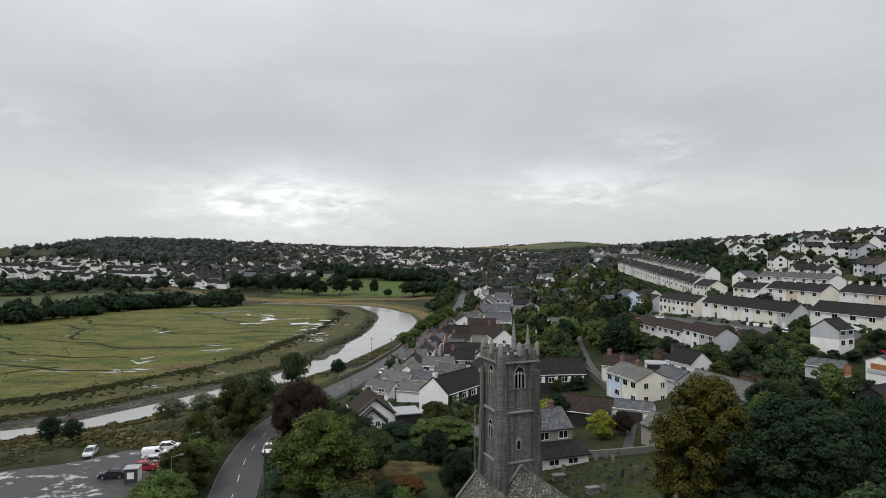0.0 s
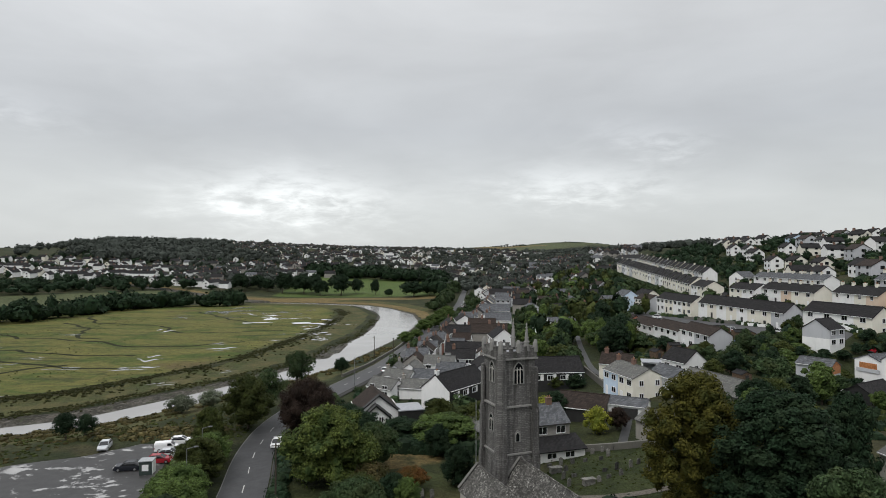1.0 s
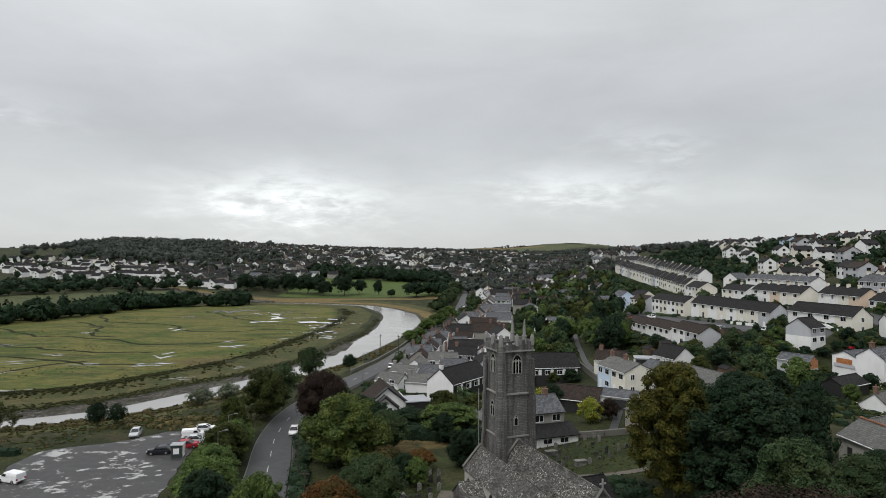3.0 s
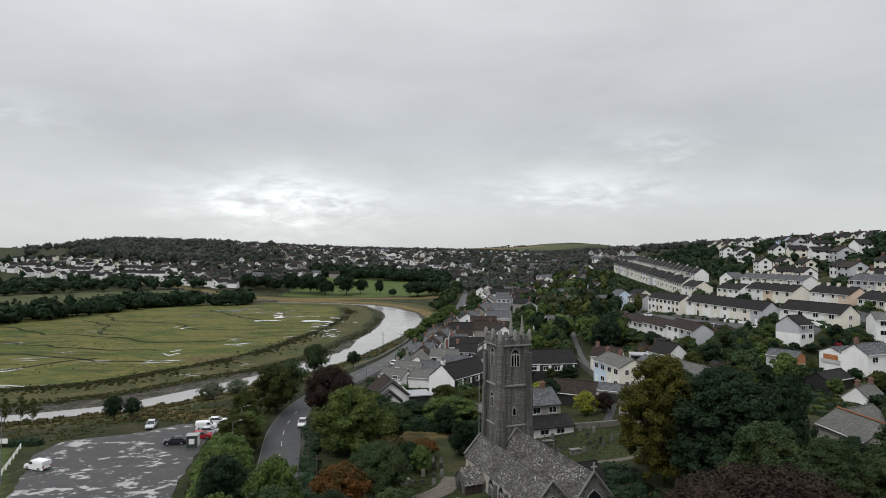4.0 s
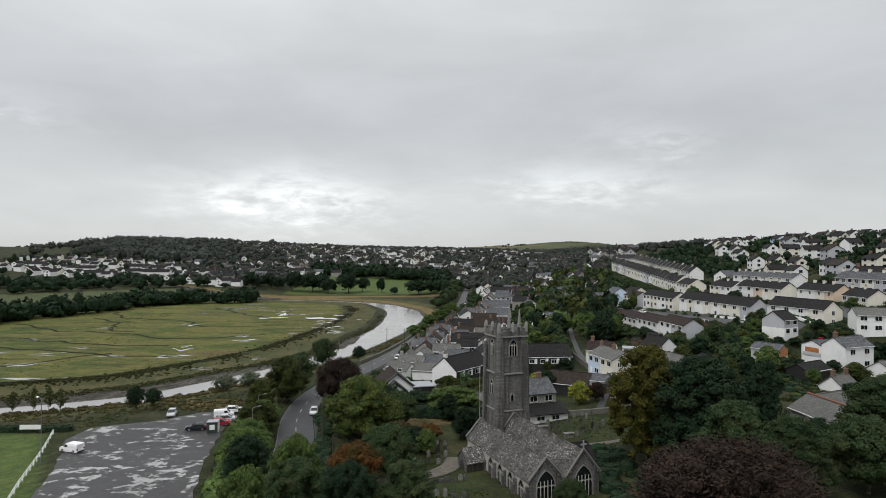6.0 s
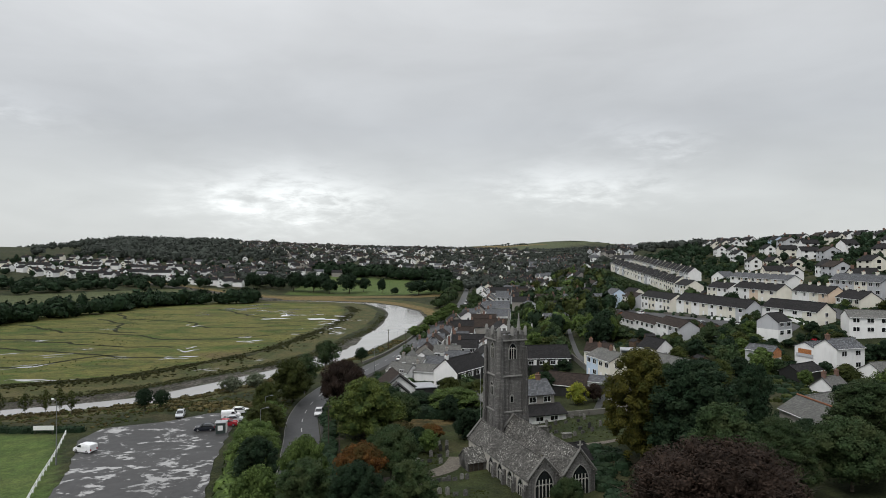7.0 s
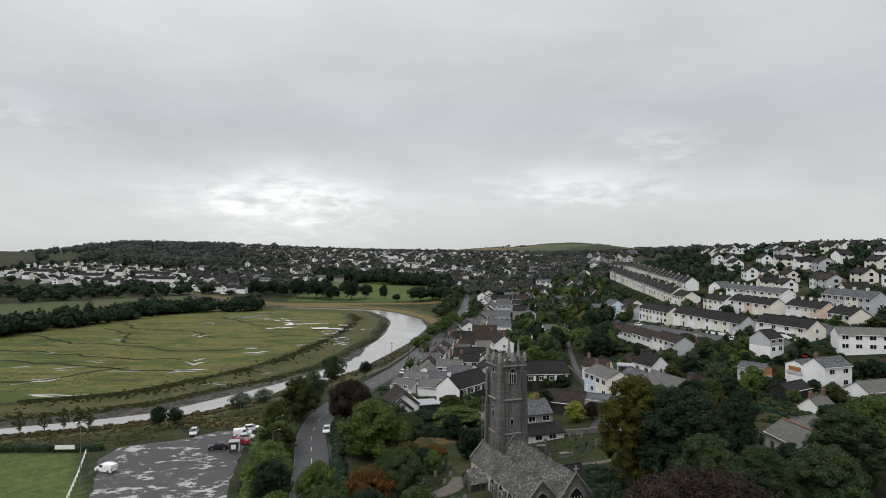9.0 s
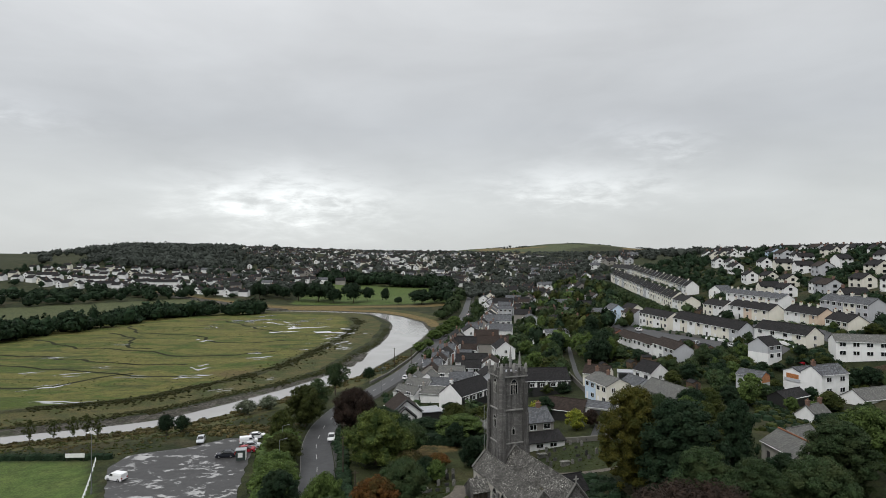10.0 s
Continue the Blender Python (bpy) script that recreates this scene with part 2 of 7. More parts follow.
# ---- the lie of the land ----
# the river's middle line with half its width, from below the car park round the bend and away
RIVER = np.array([(-330, 20, 4), (-230, 68, 4), (-160, 97, 3.5), (-121, 118, 3), (-97, 128.2, 3.2), (-85, 134.6, 4.2), (-74, 149, 4.6), (-63, 167, 4.2), (-54, 182, 5),
                  (-43.6, 206.8, 5.5), (-36.4, 244.7, 7.5), (-29, 286, 9), (-25, 344, 12), (-29.6, 392, 10.5), (-46, 437, 7.5), (-62, 463, 4.5), (-105, 482, 4), (-170, 492, 4), (-240, 525, 4), (-330, 560, 4)])
WATER = -1.5


def smax(a, b, k):
    return 0.5 * (a + b + np.sqrt((a - b) ** 2 + k * k))


def smooth(v, lo, hi):
    t = np.clip((v - lo) / (hi - lo), 0, 1)
    return t * t * (3 - 2 * t)


def river_distance(x, y):
    """Metres from the water's edge (negative in the water) and the side: +1 the town's, -1 the marsh's."""
    best, side = np.full(np.shape(x), 1e9), np.ones(np.shape(x))
    for (ax, ay, aw), (bx, by, bw) in zip(RIVER[:-1], RIVER[1:]):
        dx, dy = bx - ax, by - ay
        t = np.clip(((x - ax) * dx + (y - ay) * dy) / (dx * dx + dy * dy), 0, 1)
        d = np.hypot(x - ax - t * dx, y - ay - t * dy) - (aw + t * (bw - aw))
        near = d < best
        best = np.where(near, d, best)
        side = np.where(near, np.where(dx * (y - ay) - dy * (x - ax) > 0, -1.0, 1.0), side)
    return best, side


def left_rise(x, y):
    return (y - 430) * 0.75 + (-215 - x) * 0.65


def land(x, y):
    """Height of the ground; takes numbers or arrays."""
    x, y = np.asarray(x, float), np.asarray(y, float)
    d, side = river_distance(x, y)
    town = -1.6 + 1.0 * smooth(d, 0, 4) + 1.6 * smooth(d, 3, 22) + 1.5 * smooth(d, 42, 75)
    marsh = -1.6 + 1.3 * smooth(d, 0, 11) + 0.9 * np.exp(-((d - 24) / 3.5) ** 2)
    z = np.where(side > 0, town, marsh)
    z = np.where(d < 0, -1.6 + 0.35 * np.maximum(d, -3), z)
    spit = np.hypot((x + 44.5 - 0.09 * (y - 240)) / (3.2 + 0.8 * np.sin(y * 0.45) + 0.5 * np.sin(y * 1.1)), (y - 240) / 20)
    z = np.where(spit < 1, np.maximum(z, -1.42 + 0.22 * (1 - spit)), z)
    u = x - 0.06 * (y - 150)
    right = 0.19 * (u - 12) - 6.5 * (1 - smooth(y, 126, 152)) * smooth(u, 60, 95)
    right = right + 0.06 * np.maximum(0, u - 150) + 0.05 * np.clip(y - 285, 0, 130) * smooth(u, 60, 105)
    right = right - 4.0 * np.exp(-((x - 153) / 16) ** 2 - ((y - 300) / 18) ** 2)
    shelf = smooth(y, 148, 160) * (1 - smooth(y, 250, 275))
    right = right + shelf * (1.7 * np.exp(-((x + 0.16 * (y - 167) - 93) / 6) ** 2) + 1.5 * np.exp(-((x + 0.12 * (y - 168) - 121) / 6) ** 2) + 1.3 * np.exp(-((x + 0.08 * (y - 157) - 67) / 4) ** 2))
    right = right + 1.8 * np.exp(-((x - 104) / 5) ** 2 - ((y - 154) / 9) ** 2) + 1.6 * np.exp(-((x - 93) / 6) ** 2 - ((y - 138) / 4) ** 2)
    right = -smax(-right, -49.0, 6.0)
    z = np.where(right > -12, smax(z, right, 3.0) - 0.16, z)
    s = left_rise(x, y)
    rise = 0.085 * np.maximum(s, 0)
    slant = -x / np.maximum(y, 1)
    cap = 57 + 10 * smooth(slant, 0.1, 0.38) - 20 * smooth(slant, 0.52, 0.70)
    rise = -smax(-rise, -cap, 14) + 0.6
    z = np.where(s > 0, np.maximum(z, np.maximum(rise, z * smooth(-s, -60, 0))), z)
    return z + 52 * np.exp(-((x - 650) / 480) ** 2 - ((y - 3200) / 520) ** 2)


def gz(x, y):
    return float(land(x, y))


def graded(lo, a, b, hi, fine, grow):
    """Grid lines: fine between a and b, wider and wider outside."""
    mid = list(np.arange(a, b + 0.01, fine))
    up, down, s = [b], [a], fine
    while up[-1] < hi:
        s *= grow
        up.append(up[-1] + s)
    s = fine
    while down[-1] > lo:
        s *= grow
        down.append(down[-1] - s)
    return np.array(down[:0:-1] + mid + up[1:])


def sheet(gx, gy):
    x, y = np.meshgrid(gx, gy)
    n, m = len(gx), len(gy)
    i = np.arange(n * m).reshape(m, n)
    quads = np.stack([i[:-1, :-1], i[:-1, 1:], i[1:, 1:], i[1:, :-1]], -1).reshape(-1, 4)
    return x.ravel(), y.ravel(), quads


k = Nodes("ground_cover")
big_n, mid_n, fin_n = k.noise(0.018, 5, 0.6), k.noise(0.12, 5, 0.6), k.noise(0.9, 5, 0.7)
grass = k.mix(k.step(mid_n, 0.38, 0.66), (0.020, 0.027, 0.010), (0.042, 0.048, 0.017))
grass = k.mix(k.step(k.noise(0.06, 3, 0.5), 0.55, 0.65, 0, 0.6), grass, (0.055, 0.046, 0.026))
grass = k.mix(k.step(fin_n, 0.4, 0.75, 0, 0.7), grass, (0.013, 0.016, 0.007))
wav = k.noise(0.035, 7, 0.68, dist=1.2, stretch=(0.7, 1.7, 1))
salt = k.mix(k.step(wav, 0.39, 0.56), (0.055, 0.080, 0.015), (0.125, 0.118, 0.034))
salt = k.mix(k.step(k.noise(0.055, 7, 0.72, dist=0.8, stretch=(0.45, 1.7, 1)), 0.54, 0.64, 0, 0.85), salt, (0.040, 0.044, 0.015))
salt = k.mix(k.step(k.noise(0.25, 6, 0.7, stretch=(0.5, 1.5, 1)), 0.50, 0.68, 0, 0.6), salt, (0.050, 0.058, 0.019))
salt = k.mix(k.step(fin_n, 0.45, 0.75, 0, 0.6), salt, (0.040, 0.050, 0.017))
salt = k.mix(k.step(big_n, 0.56, 0.68, 0, 0.75), salt, (0.090, 0.066, 0.034))
reed = k.mix(k.step(mid_n, 0.35, 0.7), (0.086, 0.078, 0.032), (0.042, 0.056, 0.018))
reed = k.mix(k.step(fin_n, 0.4, 0.7, 0, 0.6), reed, (0.045, 0.044, 0.02))
mud = k.mix(k.step(mid_n, 0.35, 0.7), (0.070, 0.062, 0.052), (0.028, 0.025, 0.018))
gully = k.noise(0.55, 6, 0.72, dist=1.5)
mud = k.mix(k.step(gully, 0.46, 0.56), mud, (0.024, 0.022, 0.016))
mud = k.mix(k.step(k.noise(1.6, 5, 0.7), 0.55, 0.66, 0, 0.8), mud, (0.15, 0.142, 0.13))
mud = k.mix(k.step(k.noise(0.2, 5, 0.7), 0.52, 0.62, 0, 0.85), mud, (0.030, 0.036, 0.014))
mud_at = k.math("ADD", k.attr("mud"), k.math("MULTIPLY", k.math("SUBTRACT", k.noise(0.3, 6, 0.7), 0.5), 0.9))
mud = k.mix(k.step(mud_at, 0.62, 0.80), (0.017, 0.016, 0.010), mud)
mud = k.mix(k.step(k.math("PINGPONG", mud_at, 0.12), 0.085, 0.11, 0, 0.7), mud, (0.13, 0.122, 0.11))
lawn = k.mix(k.step(mid_n, 0.35, 0.7), (0.060, 0.096, 0.024), (0.076, 0.102, 0.030))
fld = k.mix(k.step(mid_n, 0.3, 0.7), (0.058, 0.072, 0.032), (0.074, 0.084, 0.040))
col = k.mix(k.attr("marsh"), grass, salt)
col = k.mix(k.step(k.math("ADD", k.attr("bank"), k.math("MULTIPLY", k.math("SUBTRACT", mid_n, 0.5), 1.4)), 0.45, 0.65), col, k.mix(k.step(fin_n, 0.35, 0.7), (0.022, 0.026, 0.009), (0.048, 0.046, 0.018)))
col = k.mix(k.attr("field"), col, fld)
col = k.mix(k.attr("lawn"), col, lawn)
reedy = k.math("MULTIPLY", k.attr("reed"), k.math("SUBTRACT", 1.0, k.attr("bank")))
wob = k.math("ADD", reedy, k.math("MULTIPLY", k.math("SUBTRACT", mid_n, 0.5), 1.2))
col = k.mix(k.step(wob, 0.4, 0.6), col, reed)
wob = k.math("ADD", k.attr("mud"), k.math("MULTIPLY", k.math("SUBTRACT", mid_n, 0.5), 1.0))
col = k.mix(k.step(k.math("ADD", k.attr("straw_haze"), k.math("MULTIPLY", k.math("SUBTRACT", mid_n, 0.5), 0.9)), 0.4, 0.6), col, k.mix(k.step(fin_n, 0.35, 0.7), (0.17, 0.125, 0.055), (0.095, 0.075, 0.034)))
muddy = k.step(wob, 0.4, 0.6)
col = k.mix(muddy, col, mud)
grain = k.math("ADD", k.math("MULTIPLY", k.noise(3.2, 4, 0.75), 0.6), k.math("MULTIPLY", k.noise(0.45, 5, 0.75, dist=0.5), 0.4))
col = k.mix(1.0, col, k.mix(k.step(grain, 0.38, 0.62), (0.50, 0.50, 0.48), (1.35, 1.33, 1.28)), "MULTIPLY")
k.bump(k.math("ADD", fin_n, k.math("MULTIPLY", gully, k.math("MULTIPLY", muddy, 1.5))), 0.8, 0.3)
GROUND = k.done(col, k.step(wob, 0.4, 0.7, 0.95, 0.7), spec=0.2)

gx, gy = graded(-3200, -262, 262, 3200, 2.0, 1.055), graded(-600, -60, 500, 4700, 2.0, 1.05)
X, Y, Q = sheet(gx, gy)
Z = land(X, Y)
D, SIDE = river_distance(X, Y)
S = left_rise(X, Y)
far_rough = smooth(np.hypot(X, Y), 700, 1500)
Z = Z + far_rough * 7 * np.sin(X * 0.011 + 1.3 * np.sin(Y * 0.004)) * np.sin(Y * 0.0063 + 0.7)
inside = (SIDE < 0) & (S < 0)
marsh_a = np.where(inside, smooth(D, 26, 33), 0) * (Y < 470)
reed_a = np.where(inside, (1 - smooth(D, 24, 34)) * smooth(D, 6, 10), 0) + np.where(SIDE > 0, (1 - smooth(D, 15, 20)) * smooth(Y, 330, 420), 0) * (X < 20)
reed_a = reed_a + (1 - smooth(np.abs(Y - 508 - 0.03 * X), 9, 14)) * (X < 0) * (X > -170) + 0.75 * (SIDE > 0) * (1 - smooth(D, 12, 22)) * (Y < 200)
mud_a = np.where(SIDE < 0, 1 - smooth(D, 1.0 + 3.5 * (1 - smooth(Y, 150, 230)), 3.5 + 5.5 * (1 - smooth(Y, 150, 230))), 1 - smooth(D, 0.5, 3.0))
mud_a = np.maximum(mud_a, np.hypot((X + 44.5 - 0.09 * (Y - 240)) / 5.0, (Y - 240) / 23) < 1)
park = smooth(Y, 520, 524) * (1 - smooth(Y, 700, 720)) * smooth(X, -150, -145) * (1 - smooth(X - 0.03 * (Y - 500), 2, 6))
pitch = smooth(-X - 61 - 0.62 * (Y - 58), 0, 1.5) * (1 - smooth(Y, 93.5, 95)) * (X < 0) * (Y > -50) * (1 - smooth(-X, 190, 195)) * (D > 8)
field_a = smooth(S, 12, 16) * (1 - smooth(S, 84, 88)) * (X < -226)
# far fields spread wide, their paler colour standing in for distance haze
far_field_haze = smooth(np.sin(X * 0.006 + Y * 0.0021) + np.sin(Y * 0.0075 - X * 0.003), -0.3, -0.2) * smooth(Y, 1300, 1500)

yard = smooth(X, 12, 15) * (1 - smooth(X, 35, 38)) * smooth(Y, 76, 79) * (1 - smooth(Y, 97, 99)) + smooth(X, -16, -13) * (1 - smooth(X, 2, 4)) * smooth(Y, 55, 57) * (1 - smooth(Y, 90, 92))
straw_haze = (1 - smooth(np.abs(Y - 505 - 0.03 * X), 6, 11)) * (X < 6) * smooth(X, -185, -170) + np.where(SIDE > 0, (1 - smooth(D, 8, 11)) * smooth(D, 1.5, 3) * smooth(Y, 345, 375), 0) * (X < 20)
# beyond 1700 m: stubble colour painted on in place of haze
straw_haze = straw_haze + 0.62 * smooth(np.sin(X * 0.0085 - Y * 0.003 + 1.1) + np.sin(Y * 0.011 + X * 0.002), 0.75, 0.85) * smooth(Y, 1700, 1800)
straw_haze = straw_haze + 0.55 * (1 - smooth(np.hypot((X + 8) / 8, (Y - 98) / 6), 0.75, 1.0))

# ---- the ground, one sheet to the horizon ----
gm = arrays("ground", np.stack([X, Y, Z], 1), Q, GROUND)
gm.shade_smooth()
bank_a = np.where(inside, np.exp(-((D - 24.5) / 3.2) ** 2), 0) * (Y < 420)
for key, val in (("marsh", marsh_a), ("bank", bank_a), ("reed", np.clip(reed_a, 0, 1)), ("mud", mud_a), ("lawn", np.clip(park + pitch + 0.10 * yard, 0, 1)), ("straw_haze", np.clip(straw_haze, 0, 1)), ("field", np.clip(field_a + far_field_haze, 0, 1))):
    a = gm.attributes.new(key, "FLOAT", "POINT")
    a.data.foreach_set("value", val.astype(np.float32))
tagged(new("ground", gm), "grass, salt marsh and tidal mud along the valley floor", "ground", kind="structure")

# ---- the river ----
k = Nodes("muddy_water_sky_tone")
rip = k.noise(0.5, 4, 0.6, stretch=(1, 0.6, 1))
k.bump(rip, 0.12, 0.06)
# muddy grey, held pale so the colour carries part of the sky's reflection
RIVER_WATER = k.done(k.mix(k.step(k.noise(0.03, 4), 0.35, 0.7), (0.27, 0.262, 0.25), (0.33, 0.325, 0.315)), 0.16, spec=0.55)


def strip(points, widths, lift, step=3.0, follow=True, level=0.0, cross=2):
    """A band along a smooth line: x, y pairs and half widths; follows the land or keeps one level."""
    p = np.array(points, float)
    n = len(p)
    w = np.array(widths, float) if np.ndim(widths) else np.full(n, widths)
    t = np.concatenate([[0], np.cumsum(np.hypot(*np.diff(p, axis=0).T))])
    ts = np.arange(0, t[-1], step).tolist() + [t[-1]]
    tang = np.gradient(p, t, axis=0)
    out = []
    for s in ts:
        i = min(max(int(np.searchsorted(t, s)) - 1, 0), n - 2)
        h = t[i + 1] - t[i]
        a = (s - t[i]) / h
        q = (2 * a ** 3 - 3 * a ** 2 + 1) * p[i] + (a ** 3 - 2 * a ** 2 + a) * h * tang[i] + (3 * a ** 2 - 2 * a ** 3) * p[i + 1] + (a ** 3 - a ** 2) * h * tang[i + 1]
        out.append((*q, w[i] + a * (w[i + 1] - w[i])))
    out = np.array(out)
    d = np.gradient(out[:, :2], axis=0)
    d /= np.hypot(d[:, 0], d[:, 1])[:, None]
    nrm = np.stack([-d[:, 1], d[:, 0]], 1)
    rows = [out[:, :2] + nrm * (out[:, 2] * f)[:, None] for f in np.linspace(-1, 1, cross + 1)]
    xy = np.stack(rows, 1).reshape(-1, 2)
    z = land(xy[:, 0], xy[:, 1]) + lift if follow else np.full(len(xy), level)
    i = np.arange(len(xy)).reshape(-1, cross + 1)
    quads = np.stack([i[:-1, 1:], i[:-1, :-1], i[1:, :-1], i[1:, 1:]], -1).reshape(-1, 4)
    return np.column_stack([xy, z]), quads, out, nrm


v, q, _, _ = strip(RIVER[:, :2], RIVER[:, 2] + 1.2, 0, 4, False, WATER)
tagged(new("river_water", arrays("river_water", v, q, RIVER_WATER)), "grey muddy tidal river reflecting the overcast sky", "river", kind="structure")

# ---- roads and the car park ----
def tarmac(name, c, wet, scale=0.16):
    """Worn asphalt; standing water in the dips, its sky reflection partly in the colour."""
    k = Nodes(name)
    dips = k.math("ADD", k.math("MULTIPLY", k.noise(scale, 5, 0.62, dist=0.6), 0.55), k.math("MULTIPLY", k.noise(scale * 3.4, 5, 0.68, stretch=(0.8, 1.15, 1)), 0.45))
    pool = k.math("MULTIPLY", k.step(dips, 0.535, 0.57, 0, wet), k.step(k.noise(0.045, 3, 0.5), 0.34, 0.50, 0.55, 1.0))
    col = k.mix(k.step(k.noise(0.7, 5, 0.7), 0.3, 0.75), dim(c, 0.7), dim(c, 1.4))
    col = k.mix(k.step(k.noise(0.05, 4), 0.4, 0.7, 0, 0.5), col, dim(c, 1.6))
    # puddles get a pale base colour that paints in the reflected sky
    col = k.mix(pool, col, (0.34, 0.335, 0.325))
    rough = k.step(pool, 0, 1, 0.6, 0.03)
    grit = k.noise(6, 3)
    k.bump(k.math("MULTIPLY", grit, k.math("SUBTRACT", 1.0, pool)), 0.25, 0.02)
    return k.done(col, rough, spec=0.5)


ASPHALT = tarmac("damp_asphalt", (0.036, 0.036, 0.038), 0.0)
YARD = tarmac("potholed_asphalt_puddle_sheen", (0.032, 0.031, 0.031), 1.0, 0.20)
PAINT = plain("road_paint", (0.5, 0.5, 0.48), 0.6, vary=0.15)
KERB = plain("concrete_kerb", (0.08, 0.078, 0.075), 0.9)
PAVING = plain("pavement_surface", (0.05, 0.049, 0.047), 0.85)

LANE = [(-21, 40), (-26.5, 62), (-31.8, 88), (-35.6, 106), (-36.8, 122), (-34.5, 142), (-29, 162), (-22.5, 186), (-14.5, 232), (-9, 280), (-1.5, 325), (6.8, 376), (14, 450), (22, 560), (32, 700)]
v, q, line, nrm = strip(LANE, [3.5] * 11 + [3.2, 2.6, 2.4, 2.4], 0.10, 3.0)
road = tagged(new("road", arrays("road", v, q, ASPHALT)), "damp grey two-lane road along the river into the town", "road", kind="structure")
for i in range(len(line) - 1):
    if i % 3 == 0 and line[i][1] < 400:
        a, b = line[i], line[i + 1]
        n0 = nrm[i] * 0.07
        zz = gz(a[0], a[1]) + 0.115
        m = part("road_marking", Mesh().add([(a[0] - n0[0], a[1] - n0[1], zz), (a[0] + n0[0], a[1] + n0[1], zz), (b[0] + n0[0], b[1] + n0[1], zz), (b[0] - n0[0], b[1] - n0[1], zz)], [(3, 2, 1, 0)]), PAINT, road)
pts = [(line[i][0] + nrm[i][0] * 3.42, line[i][1] + nrm[i][1] * 3.42) for i in range(0, len(line), 4) if line[i][1] < 400]
v, q, _, _ = strip(pts, 0.07, 0.13, 3.0)
part("edge_stones", arrays("edge_stones", v, q, plain("pale_edge_stone", (0.22, 0.215, 0.205), 0.85)), None, road)
pts = [(line[i][0] - nrm[i][0] * 4.6, line[i][1] - nrm[i][1] * 4.6) for i in range(0, len(line), 4)]
v, q, ln, nn = strip(pts, 0.8, 0.2, 3.0)
pave = tagged(new("pavement", arrays("pavement", v, q, PAVING)), "grey pavement with a concrete kerb beside the road", "pavement", kind="structure")
kb = Mesh()
for i in range(len(ln) - 1):
    (ax, ay), (bx, by) = (ln[i][:2] + nn[i] * 0.86), (ln[i + 1][:2] + nn[i + 1] * 0.86)
    za, zb = gz(ax, ay), gz(bx, by)
    kb.add([(ax, ay, za), (bx, by, zb), (bx, by, zb + 0.24), (ax, ay, za + 0.24), (ax - nn[i][0] * 0.15, ay - nn[i][1] * 0.15, za + 0.24), (bx - nn[i + 1][0] * 0.15, by - nn[i + 1][1] * 0.15, zb + 0.24)], [(0, 1, 2, 3), (3, 2, 5, 4)])
part("kerb", kb, KERB, pave)

# car park: a rough surface, broader towards the camera
edge_l = lambda y: np.interp(y, (-40, 20, 64, 77, 90, 99, 104), (-38, -50, -64.5, -70.5, -77.5, -77.5, -72))
edge_r = lambda y: np.interp(y, (-40, 20, 64, 74, 90, 104, 110, 114), (-20, -30, -41, -44, -47.5, -50.5, -51.5, -56))
ys = np.arange(-40, 113, 1.5)
rows = []
for y in ys:
    a, b = edge_l(min(y, 104)) + (max(0, y - 99)) * 1.05, edge_r(y)
    wob = [0.7 * noise.noise((y * 0.3, s, 0)) for s in (0, 9)]
    rows.append([(x, y, gz(x, y) + 0.09) for x in np.linspace(a + wob[0], b + wob[1], 9)])
vv = np.array(rows).reshape(-1, 3)
ii = np.arange(len(vv)).reshape(len(ys), 9)
qq = np.stack([ii[:-1, :-1], ii[:-1, 1:], ii[1:, 1:], ii[1:, :-1]], -1).reshape(-1, 4)
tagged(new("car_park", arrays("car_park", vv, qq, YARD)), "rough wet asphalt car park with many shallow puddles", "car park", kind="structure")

# the lane up between the gardens beside the churchyard and the street above the terraces
for nm, pts, w, lab in (("lane", [(30, 100), (37, 118), (42, 135), (41, 160), (45, 190), (52, 230)], 0.8, "narrow grey lane climbing between garden walls"),
                        ("street", [(101, 146), (97, 155), (91.5, 165), (88.5, 185), (84, 212), (79.5, 250), (77, 300)], 3.0, "grey residential street in front of the terraces"),
                        ("street", [(119, 140), (119, 165), (113.5, 190), (109, 215), (108.5, 250), (112, 320)], 2.6, "grey residential street between two terraces")):
    v, q, _, _ = strip(pts, w, 0.12, 3.0)
    tagged(new(nm, arrays(nm, v, q, ASPHALT)), lab, "street", kind="structure")

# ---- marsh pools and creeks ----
k = Nodes("marsh_water_sky_tone")
# bright reflection of the sky put into a pale grey base colour
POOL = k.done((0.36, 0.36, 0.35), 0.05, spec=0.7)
CREEK = plain("creek_mud", (0.020, 0.023, 0.010), 0.9, vary=0.4, scale=0.6)
rnd = random.Random(5)


